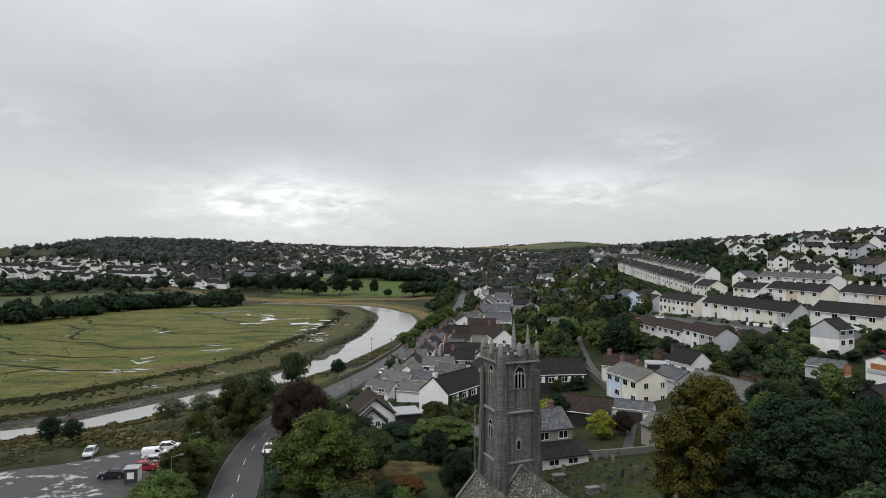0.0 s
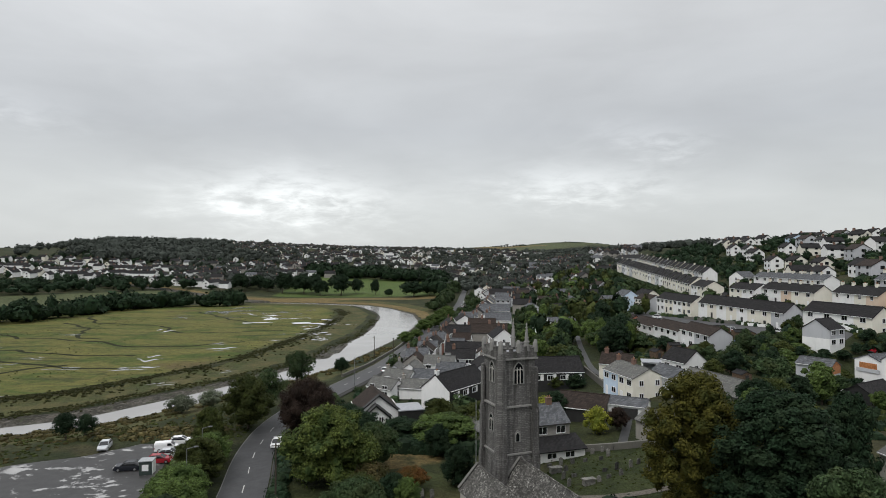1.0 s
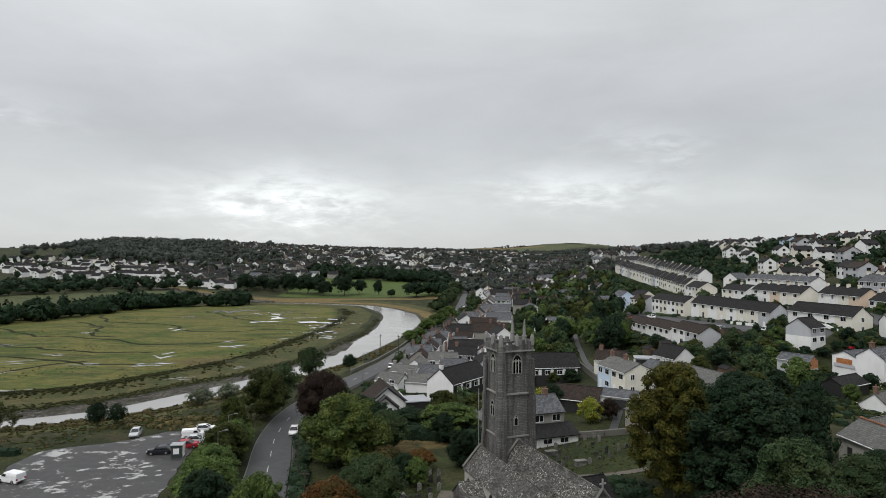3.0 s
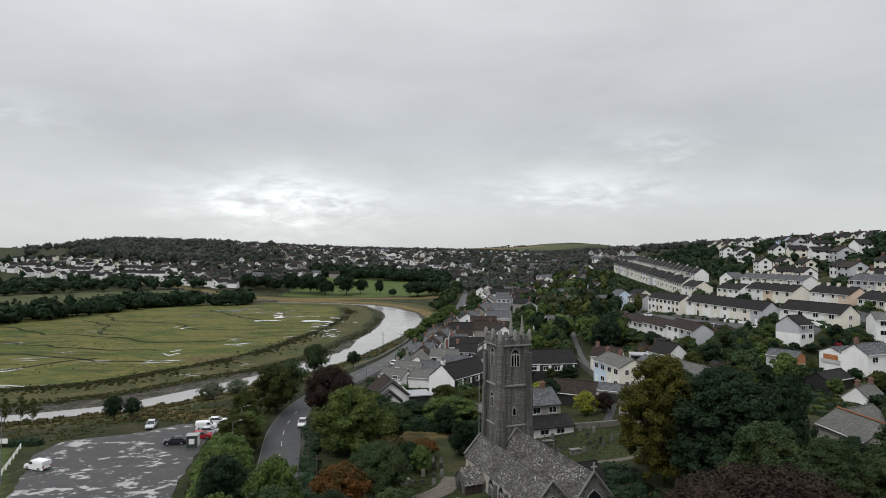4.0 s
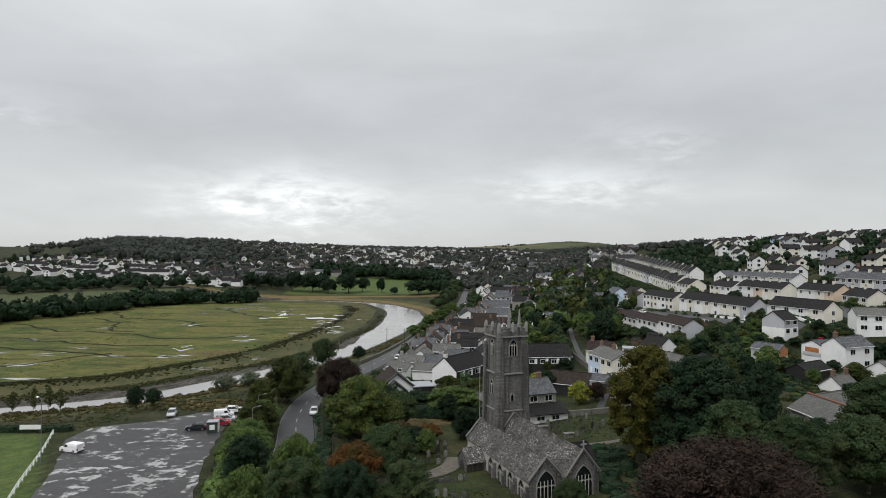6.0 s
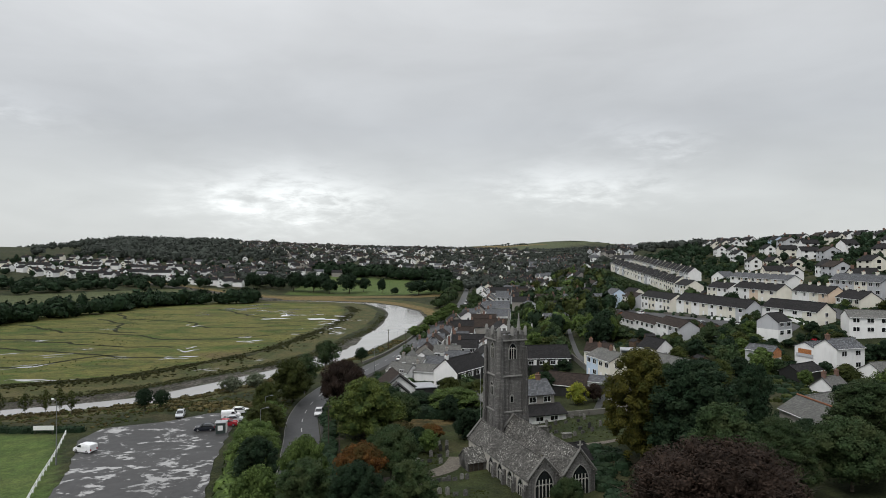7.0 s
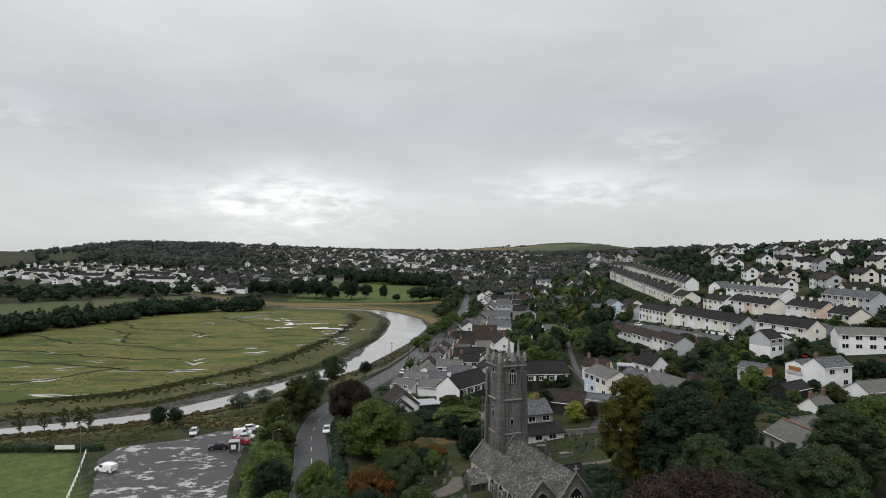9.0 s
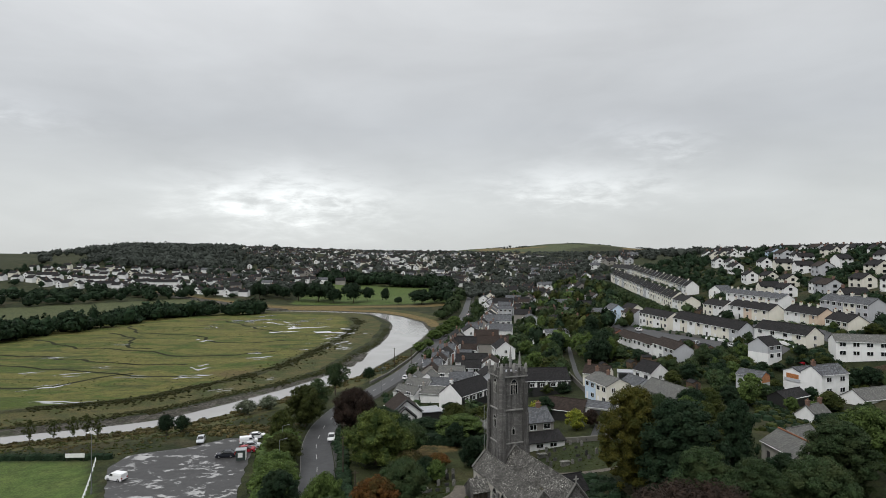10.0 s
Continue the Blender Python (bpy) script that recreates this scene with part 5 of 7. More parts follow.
DOOR = Mesh().box(-0.48, -0.05, 0, 0.48, 0.02, 2.05).data("door", DARKWOOD)
DOOR2 = Mesh().box(-0.48, -0.05, 0, 0.48, 0.02, 2.05).data("door", UPVC)


def chimney(parent, x, y, z, pots=2, mat=None):
    m = Mesh().box(x - 0.32, y - 0.3 - 0.2 * pots / 2, z - 0.9, x + 0.32, y + 0.3 + 0.2 * pots / 2, z + 1.0).box(x - 0.4, y - 0.38 - 0.2 * pots / 2, z + 1.0, x + 0.4, y + 0.38 + 0.2 * pots / 2, z + 1.15)
    c = part("chimney", m, mat or BRICK_CH, parent)
    for i in range(pots):
        part("chimney_pot", Mesh().tube(x, y + (i - (pots - 1) / 2) * 0.42, z + 1.15, z + 1.55, 0.13, 0.10, 8), POT, c)


def house(x, y, turn, length, width, eave, rise, wall, roof, label, storeys=2, faces="WS", chim=(), name="house", base=None, gwin=1, spacing=2.9, door="W", group="", lower=None, category="house", stack=None):
    """Ridge along local y, long walls W (-x) and E (+x), gables S (-y) and N. faces: the walls that carry windows."""
    z = (gz(x, y) if base is None else base)
    ob = thing(name, label, category, pose(x, y, z, 0, 0, turn), group)
    x0, x1, y0, y1 = -width / 2, width / 2, -length / 2, length / 2
    homes.append((x, y, max(length, width) * 0.62))
    part("wall", gable_walls(x0, x1, y0, y1, eave, eave + rise, "y", -2.0), wall, ob)
    part("roof", gable_roof(x0, x1, y0, y1, eave, eave + rise), roof, ob)
    if lower:
        part("lower_wall", Mesh().box(x0 - 0.02, y0 - 0.02, -2.0, x1 + 0.02, y1 + 0.02, 2.4), lower, ob)
    for xx in (x0 - 0.33, x1 + 0.33):
        part("gutter", Mesh().box(xx - 0.06, y0, eave - 0.22, xx + 0.06, y1, eave - 0.10), UPVC if wall is not W_STONE else DARKWOOD, ob)
    step = eave / storeys
    for fc in faces:
        run = length if fc in "WE" else width
        n = max(1, int(run / spacing)) if fc in "WE" else gwin
        for s in range(storeys):
            for i in range(n):
                c = -run / 2 + run * (i + 0.5) / n
                zz = s * step + 0.95
                at = {"W": pose(x0 - 0.03, c, zz, 0, 0, -90), "E": pose(x1 + 0.03, c, zz, 0, 0, 90), "S": pose(c, y0 - 0.03, zz), "N": pose(c, y1 + 0.03, zz, 0, 0, 180)}[fc]
                if s == 0 and fc == door and i == n // 2:
                    part("door", DOOR if (i + int(x)) % 2 else DOOR2, None, ob, at=at @ Matrix.Translation((0, 0, -0.95)))
                else:
                    put_window(ob, at, 1.75 if fc in "WE" and s < 2 and run > 5 else 1.1, 1.3)
    for cy in chim:
        chimney(ob, 0, cy * length / 2, eave + rise - (0.25 if stack else 0), 2 if width > 6 else 1, stack)
    return ob


garden_rg = random.Random(88)


def terrace(x, y0, y1, width, eave, rise, units, walls, roof, label, group, turn=0.0, chim=True, last_gable=1, top=None, stack=None):
    """A row of joined houses along local y from its near end (x is the near front corner)."""
    n = units
    ln = (y1 - y0) / n
    c, s = math.cos(radians(turn)), math.sin(radians(turn))
    for i in range(n):
        ly = (i + 0.5) * ln
        px, py = x + width / 2 * c - ly * s, y0 + width / 2 * s + ly * c
        for k_ in range(int(ln * 0.8)):
            off, run = -garden_rg.uniform(1.3, 3.6), (i + garden_rg.random()) * ln
            gardens.append((x + off * c - run * s, y0 + off * s + run * c, garden_rg.uniform(0.6, 1.6) * (1.6 if y0 > 250 else 1.0)))
        base = gz(x - (i + 0.5) * ln * s, py) + 0.1 if top is None else top - eave
        house(px, py, turn, ln, width, eave, rise, walls[i % len(walls)], roof, label, 2, "WS" if i == 0 else "W", (0.9,) if chim else (), base=base, gwin=last_gable if i == 0 else 0, group=group, stack=stack)


gardens = []
FAR_WALLS = [W_CREAM, W_WHITE, W_CREAM, W_GREY, W_CREAM, W_CREAM]
W6 = [W_WHITE, W_WHITE, W_CREAM, W_WHITE, W_WHITE, W_GREY]
for i, (x, y0, y1, top) in enumerate(((71, 156.5, 172.5, 16.0), (69.4, 174, 190, 15.0), (68.2, 191.5, 208, 14.3))):
    terrace(x, y0, y1, 6.6, 5.0, 2.1, 2, [W_WHITE, W_WHITE] if i else [W_GREY, W_WHITE], R_BROWN, "grey-rendered house with brown tiled roof in a stepped row", "stepped houses below the street", 5.0, False, 0, top)
house(69, 218, 6, 12, 7, 4.6, 1.9, W_BRICK, R_BROWN, "red-brick house with brown tiled roof and rooflights", base=9.4)
terrace(97.2, 167, 209, 6.8, 5.0, 2.7, 8, [W_GREY, W_CREAM, W_CREAM, W_WHITE, W_CREAM, W_WHITE, W_CREAM, W_WHITE], R_DARK, "two-storey rendered terrace house with dark tiled roof", "long middle terrace", 9.0, False, 0, 21.1)
terrace(89.6, 212, 238, 6.6, 5.0, 2.3, 4, [W_CREAM, W_WHITE, W_CREAM, W_WHITE], R_DARK, "two-storey pale terrace house with dark roof", "far middle terrace", 7, False, 1, 20.6)
terrace(84.6, 242, 255, 6.6, 4.8, 2.1, 2, [W_GREY, W_CREAM], R_BROWN, "two-storey pale house with brown roof", "far middle terrace", 6, False, 0, 19.2)
terrace(108.1, 146.6, 168, 7.0, 5.0, 2.6, 4, [W_CREAM, W_WHITE, W_WHITE, W_WHITE], R_DARK, "two-storey white terrace house with dark tiled roof", "near middle terrace", 14, False, 1, 21.9)
terrace(119.6, 188.5, 216, 6.8, 5.0, 2.4, 5, [W_CREAM, W_CREAM, W_PEACH, W_WHITE, W_WHITE], R_DARK, "two-storey painted terrace house with dark roof", "upper terrace", 5, True, 0, 25.7, W_CREAM)
terrace(116.4, 219, 236, 6.8, 5.0, 2.3, 2, [W_WHITE, W_CREAM], R_DARK, "two-storey white terrace house with dark roof", "upper terrace", 4, True, 0, 24.8, W_CREAM)
terrace(125.5, 168.2, 187.6, 6.8, 5.0, 2.4, 4, [W_PEACH, W_CREAM, W_WHITE, W_WHITE], R_DARK, "two-storey painted terrace house with dark roof", "upper near terrace", 2, True, 0, 26.0, W_CREAM)
terrace(126.3, 154, 166.6, 6.8, 5.0, 2.4, 2, [W_CREAM, W_WHITE], R_DARK, "pair house with pale render and dark roof", "upper near pair", -3, True, 0, 25.1, W_CREAM)
terrace(134, 206, 250, 6.0, 5.0, 1.9, 8, W6, R_GREY, "stepped terrace house with grey roof and chimney", "top terrace", 2, True, 0, 29.0, W_CREAM)
terrace(137.5, 160, 186, 6.4, 5.0, 2.2, 4, [W_GREY, W_CREAM, W_GREY], R_GREY, "grey-roofed terrace house with chimney", "top near terrace", 0, True, 0, 30.2, W_CREAM)
terrace(115, 258, 275, 8.4, 5.0, 2.6, 2, [W_CREAM, W_WHITE], R_DARK, "cream house end with dark roof", "lower far terrace", -3.5, True, 0, 24.0, W_CREAM)
for j in range(21):
    terrace(116.4 + j * 0.45, 276.5 + j * 7.0, 283.3 + j * 7.0, 7.6, 4.6, 3.1, 1, [FAR_WALLS[(j * 2 + j // 5) % 6]], R_DARK, "cream stepped terrace house with dark roof", "lower far terrace", -3.5, j % 2 == 0, 0, 24.6 + 0.42 * j, W_CREAM)
for j in range(26):
    terrace(141 + j * 0.65, 318 + j * 8.4, 325.6 + j * 8.4, 7.6, 4.6, 3.1, 1, [FAR_WALLS[(j * 2 + 1 + j // 4) % 6]], R_DARK, "white stepped terrace house with dark roof", "upper far terrace", -4, j % 2 == 0, 0, 28.6 + 0.45 * min(j, 16), W_CREAM)
house(155, 303, -62, 11, 8, 5.0, 2.8, W_WHITE, R_GREY, "large white detached house with gable", faces="WS", base=22.0)
house(91, 262, 8, 11, 7, 4.8, 2.4, W_CREAM, R_DARK, "cream gabled house with dark roof", gwin=2, base=15.5)
house(83, 266, 4, 11, 7, 4.8, 2.4, W_BLUE, R_GREY, "pale blue gabled house", gwin=2, base=15.0)

tufts("front_garden_shrubs", "dark clipped shrubs and hedges in the front gardens", "shrubs", gardens[::2], 0.22, 40, L_DARK, 91, 1.1)
tufts("front_garden_shrubs", "green shrubs and small bushes in the front gardens", "shrubs", gardens[1::2], 0.22, 40, L_GREEN, 92, 1.0)

# the detached house with a grey upper wall and white base
house(94.3, 144.8, -62, 6.6, 6.6, 4.7, 2.3, W_GREY, R_DARK, "detached house, grey above and white below, dark roof", faces="E", lower=W_WHITE, door="", base=14.9)

# white house with a balcony room, bungalow and outbuildings below the terraces
house(96.0, 118.7, -71.4, 9.4, 6.2, 5.8, 2.0, W_WHITE, R_GREY, "tall white house with grey slate roof and small windows", faces="E", chim=(-0.85,), door="", gwin=0, base=10.2, spacing=3.6)
wing = house(94.2, 125.6, -71.4, 7.0, 6.0, 5.4, 1.2, W_WHITE, R_GREY, "white wing with a recessed balcony under a low slate roof", faces="E", door="", gwin=0, base=9.6)
part("balcony_recess", Mesh().box(-1.9, -3.56, 3.0, 1.9, -3.48, 4.8), W_ORANGE, wing, "timber-lined balcony recess")
part("balcony_rail", Mesh().box(-2.5, -3.7, 2.8, 2.5, -3.6, 3.6), W_GREY, wing)
house(119.3, 139.0, -106, 14.0, 6.6, 5.0, 1.8, W_WHITE, R_PALE, "long white two-storey house with grey slate roof", faces="E", door="", gwin=0, spacing=3.4, base=16.4)
house(102.6, 110.6, -72, 13, 6.4, 3.2, 2.1, W_WHITE, R_PALE, "low white house with pale lichened roof", storeys=1, faces="E", door="", base=8.4)
ob = house(80.2, 124.9, 35, 7, 4.6, 2.0, 1.2, W_GREY, R_GREY, "grey outbuilding with a timber-clad gable and grey roof", storeys=1, faces="", door="", gwin=0, name="outbuilding", category="outbuilding", base=12.2)
part("cladding", Mesh().add([(-2.25, -3.54, 0.3), (2.25, -3.54, 0.3), (2.25, -3.54, 1.95), (0, -3.54, 3.0), (-2.25, -3.54, 1.95)], [(0, 1, 2, 3, 4)]), W_ORANGE, ob, "orange timber gable cladding")
wall_run("yard_wall", "white rendered yard wall beside the house", [(85.5, 123.5), (90, 122)], 2.2, 0.3, W_WHITE)
house(83, 113, -60, 10, 5, 2.6, 1.5, W_BLACK, R_DARK, "low dark outbuilding with a slate roof", storeys=1, faces="", door="", name="outbuilding", category="outbuilding")
house(80.5, 98.5, -62, 6.0, 5.4, 3.0, 2.3, W_WHITE, R_PALE, "small white cottage with lichened slate roof", storeys=1, faces="S", chim=(-0.8, 0.8), door="", base=7.3)
barn = house(57.2, 66.3, 3, 9.6, 6.6, 3.6, 2.1, LIME, R_PALE, "derelict limewashed stone barn with a pale slate roof", storeys=1, faces="", door="", name="barn", category="barn", base=9.2)
for yy in (-3.2, -0.4, 2.6):
    part("doorway", Mesh().box(-3.36, yy - 0.45, -0.2, -3.31, yy + 0.45, 2.3), DARKWOOD, barn)
part("ridge_tiles", Mesh().limb((0, -4.9, 5.82), (0, 4.9, 5.82), 0.16, 0.16, 6), plain("red_ridge_tiles", (0.22, 0.10, 0.06), 0.85), barn, "red clay ridge tiles")
house(62.0, 73.6, -64, 7.0, 5.0, 3.6, 1.7, W_STONE, R_PALE, "roofless-looking barn wing with worn slates", storeys=1, faces="", door="", name="barn", category="barn", base=9.2)
house(55, 114.6, 17, 20, 6.4, 3.4, 2.6, W_STONE, R_PALE, "long stone barn with lichened slate roof", storeys=1, faces="", door="", name="barn", category="barn", base=7.6)
house(58.6, 143, 20, 8, 7, 3.0, 2.8, W_WHITE, R_DARK, "white bungalow with a dark hipped roof", storeys=1, faces="SW", door="", name="bungalow", category="bungalow")

# carport: two open bays under a flat white roof
cp = thing("carport", "white flat-roofed double carport with open bays", "carport", pose(53.6, 148.6, gz(53.6, 148.6), 0, 0, -15))
part("flat_roof", Mesh().box(-3.6, -2.6, 2.4, 3.6, 2.6, 2.7), LEAD, cp)
for x in (-3.5, -0.1, 3.3):
    part("side_wall", Mesh().box(x, -2.5, -1.0, x + 0.22, 2.5, 2.4), W_WHITE, cp)
part("back_wall", Mesh().box(-3.28, 2.3, -1.0, 3.3, 2.5, 2.4), W_GREY, cp)

# blue and peach cottages, garage and the old cottage beside the lane
for i, (mt, lab) in enumerate(((W_CREAM, "cream-painted cottage with pale slate roof"), (W_BLUE, "pale blue cottage with grey slate roof"))):
    house(43.0 - i * 1.6, 128.5 + i * 6.0, 15, 6.0, 8.0, 5.6, 1.9, mt, R_PALE, lab, faces="WS" if i == 0 else "W", chim=(0.95,), gwin=2, base=gz(40, 132) - 0.4)
house(49.5, 128, 15, 8.0, 6.0, 4.8, 1.8, W_GREY, R_GREY, "grey-roofed cottage behind the painted cottages", faces="S", base=gz(44, 132))
house(44.5, 151, 60, 8, 6.5, 3.4, 2.4, W_CREAM, R_BROWN, "old cottage with a steep brown tiled roof", storeys=1, faces="W", chim=(0.7,), door="")
g = house(36.0, 116.0, 62, 8.0, 5.2, 2.7, 1.0, W_WHITE, R_GREY, "white garage with a dark door and low grey roof", storeys=1, faces="", door="", name="garage", category="garage")
part("garage_door", Mesh().box(-2.80, -2.4, 0.0, -2.74, 2.2, 2.1), DARKWOOD, g)
house(28.0, 119, 62, 10.0, 7.0, 2.6, 2.4, W_BLACK, R_BROWN, "black-boarded bungalow with a dark tiled roof", storeys=1, faces="S", door="", name="bungalow", category="bungalow")
house(36.5, 99.5, 20, 7.0, 5.0, 3.0, 1.8, W_STONE, R_PALE, "small stone outbuilding with slate roof", storeys=1, faces="", door="", name="outbuilding", category="outbuilding")

# long black and white houses either side of the tower
for x, y, turn, ln, lab in ((27.0, 148.5, -84, 14.0, "black and white house under a long dark roof"), (2.0, 138.4, -37, 16.0, "white-gabled house with black boards and dark roof")):
    h = house(x, y, turn, ln, 8.0, 4.6, 3.2, W_BLACK, R_DARK, lab, faces="", door="", gwin=0, chim=(-0.93,) if x < 10 else (), stack=W_WHITE)
    if x < 10:
        part("white_gable", Mesh().add([(-4.02, -ln / 2 - 0.03, -1.5), (4.02, -ln / 2 - 0.03, -1.5), (4.02, -ln / 2 - 0.03, 4.5), (0, -ln / 2 - 0.03, 7.65), (-4.02, -ln / 2 - 0.03, 4.5)], [(0, 1, 2, 3, 4)]), W_WHITE, h, "white rendered gable end")
    for i in range(4):
        put_window(h, pose(4.12, -ln / 2 + ln * (i + 0.6) / 4.3, 2.7, 0, 0, 90), 1.5, 1.2)
    for i in range(4):
        part("white_panel", Mesh().box(4.1, -ln / 2 + ln * (i + 0.6) / 4.3 + 0.85, 2.6, 4.14, -ln / 2 + ln * (i + 0.6) / 4.3 + 1.6, 4.1), W_WHITE, h)
# stone house behind the tower with a lean-to
h = house(14.5, 101.5, -72, 10.5, 7.5, 5.4, 2.4, W_STONE, R_GREY, "stone house with white windows and grey slate roof", faces="E", chim=(0.6,), door="")
ll = Mesh().slab([(3.6, -5.5, 3.4), (7.6, -5.5, 1.9), (7.6, 6.5, 1.9), (3.6, 6.5, 3.4)], 0.16)
part("lean_to_roof", ll, R_DARK, h)
part("lean_to_wall", Mesh().box(3.78, -5.2, -1, 7.2, 6.2, 1.85), W_WHITE, h)
for i in range(3):
    put_window(h, pose(7.23, -3.5 + i * 3.4, 0.6, 0, 0, 90), 1.8, 1.0)
h = house(6.5, 107.5, 30, 8, 7, 3.2, 2.0, W_STONE, R_PALE, "low outbuilding with pale slate roof beside the church", storeys=1, faces="", door="", name="outbuilding", category="outbuilding")

# the gabled black and white house by the road, with its garage
h = house(-16.0, 127.0, 15, 10.0, 8.6, 3.0, 3.4, W_WHITE, R_BROWN, "white gabled house with black bargeboards and brown roof", storeys=1, faces="S", gwin=2, door="")
for sgn in (-1, 1):
    part("bargeboard", Mesh().limb((sgn * 4.6, -5.3, 2.70), (0, -5.3, 6.35), 0.30, 0.30, 4), W_BLACK, h, "black painted bargeboard")
    part("bargeboard", Mesh().limb((sgn * 3.1 - 0.8, -6.68, 1.95), (-0.8, -6.68, 4.6), 0.34, 0.34, 4), W_BLACK, h, "black painted bargeboard")
part("porch_gable", gable_walls(-3.6, 2.0, -6.35, -5.0, 2.2, 4.6, "y"), W_WHITE, h)
part("porch_roof", gable_roof(-3.6, 2.0, -6.4, -4.9, 2.2, 4.6), R_DARK, h)
for xx in (-1.8, 0.3):
    put_window(h, pose(xx, -6.4, 0.8), 1.0, 1.2)
gg = thing("garage", "flat-roofed black garage with a pale roof", "garage", pose(-8.6, 125.6, gz(-8.6, 125.6), 0, 0, 15))
part("wall", Mesh().box(-2.6, -3, -1, 2.6, 3, 2.3), W_BLACK, gg)
part("flat_roof", Mesh().box(-2.8, -3.2, 2.3, 2.8, 3.2, 2.5), LEAD, gg)

# houses along the river road and main street
STREET = [
    (-15.5, 149, 52, 8.5, 5.5, 3.0, 2.0, W_WHITE, R_PALE), (-7.5, 147.5, 72, 8, 5.2, 2.8, 1.8, W_WHITE, R_PALE), (-12.5, 157.5, 60, 8.5, 5.6, 3.4, 2.2, W_WHITE, R_PALE), (-4.6, 156.5, 75, 9, 5.5, 3.6, 1.9, W_WHITE, R_GREY), (-9.5, 166, -10, 8, 6, 4.0, 2.2, W_WHITE, R_PALE),
    (1.5, 163, 78, 8, 5.5, 3.8, 2.1, W_WHITE, R_GREY), (-1.6, 173, 80, 9, 6, 4.4, 2.2, W_WHITE, R_PALE), (11, 166, 10, 8, 6.5, 4.0, 2.2, W_GREY, R_DARK), (-14.0, 167.5, -8, 7, 5.0, 3.6, 2.0, W_GREY, R_PALE),
    (6.5, 193, 82, 12, 8, 4.6, 3.0, W_WHITE, R_DARK), (21, 216, 5, 11, 8, 5.5, 3.2, W_WHITE, R_DARK), (18, 232, 84, 14, 8, 5.6, 3.2, W_STONE, R_BROWN), (6, 238, 84, 11, 7, 5.2, 2.8, W_GREY, R_DARK),
    (3, 262, 5, 14, 7, 5.4, 2.8, W_STONE, R_DARK), (17, 258, 85, 12, 8, 5.4, 3.0, W_WHITE, R_BROWN), (26, 276, 80, 12, 9, 5.5, 3.2, W_WHITE, R_GREY), (10, 284, 4, 12, 8, 5.4, 2.6, W_WHITE, R_DARK),
    (24, 300, -6, 12, 8, 5.2, 3.0, W_WHITE, R_GREY), (29, 322, 82, 16, 9, 5.6, 3.4, W_WHITE, R_GREY), (19, 318, -8, 12, 8, 5.4, 2.6, W_STONE, R_DARK), (24, 342, -8, 12, 8, 5.4, 2.6, W_WHITE, R_GREY),
    (27, 362, -8, 13, 8, 5.4, 2.8, W_GREY, R_DARK), (30, 384, -8, 13, 8, 5.4, 2.8, W_CREAM, R_GREY), (33, 406, -8, 13, 8, 5.4, 2.8, W_STONE, R_GREY), (43, 430, 80, 16, 10, 6.0, 4.0, W_WHITE, R_DARK),
    (36, 455, -6, 13, 8, 5.4, 2.8, W_GREY, R_GREY), (38, 480, -6, 13, 8, 5.4, 2.8, W_WHITE, R_DARK), (33, 505, -6, 13, 8, 5.4, 2.8, W_WHITE, R_GREY), (42, 540, -6, 13, 8, 5.4, 2.8, W_CREAM, R_DARK),
    (56, 470, 80, 13, 8, 5.4, 2.8, W_GREY, R_GREY), (52, 385, 75, 12, 8, 5.0, 2.6, W_GREY, R_DARK), (47, 345, 80, 11, 8, 5.0, 2.8, W_STONE, R_DARK),
]
for i, (x, y, turn, ln, wd, ev, rs, wl_, rf) in enumerate(STREET):
    house(x, y, turn, ln, wd, ev, rs, wl_, rf, "old town house with %s walls and slate roof" % ("white" if wl_ is W_WHITE else "grey" if wl_ is W_GREY else "cream" if wl_ is W_CREAM else "stone"),
          faces="WE"[i % 2] + "SN"[0], chim=((0.9,) if i % 3 else ()) if i < 9 else ((0.9,), (-0.85, 0.85), (0.0,))[i % 3], group="old street houses", gwin=1, stack=W_STONE if i < 9 else None)
old = random.Random(61)
for i in range(46):
    y = old.uniform(178, 470)
    x = float(np.interp(y, (178, 232, 280, 325, 376, 450), (-8, -3, 4, 11, 19, 27))) + old.uniform(3, 24)
    ln, wd = old.uniform(6.5, 10), old.uniform(5.0, 6.5)
    if any((x - a) ** 2 + (y - b) ** 2 < (r * 0.75 + 4.2) ** 2 for a, b, r in homes):
        continue
    wl_ = old.choice((W_WHITE, W_WHITE, W_CREAM, W_STONE, W_GREY))
    house(x, y, old.choice((-8, -8, 82, 78)), ln, wd, old.uniform(4.2, 5.6), old.uniform(2.0, 2.8), wl_, old.choice((R_GREY, R_DARK, R_GREY, R_BROWN)), "small old town house with slate roof and chimney", faces="WS", chim=(old.choice((-0.85, 0.85)),), group="old street houses", gwin=1)
for i in range(10):
    cross = i % 3 == 1
    house(-12.0 + i * 0.95 + (2.6 if cross else 2.9), 176 + i * 6.4, 82 if cross else -8, 6.8 if cross else 6.4, 6.0, 4.8 + 0.5 * (i % 2), 2.3, (W_STONE, W_WHITE, W_BRICK, W_WHITE)[i % 4], (R_BROWN, R_GREY, R_DARK)[i % 3], "terraced cottage with slate roof facing the river", faces="WS", chim=(0.9,), group="river terrace")
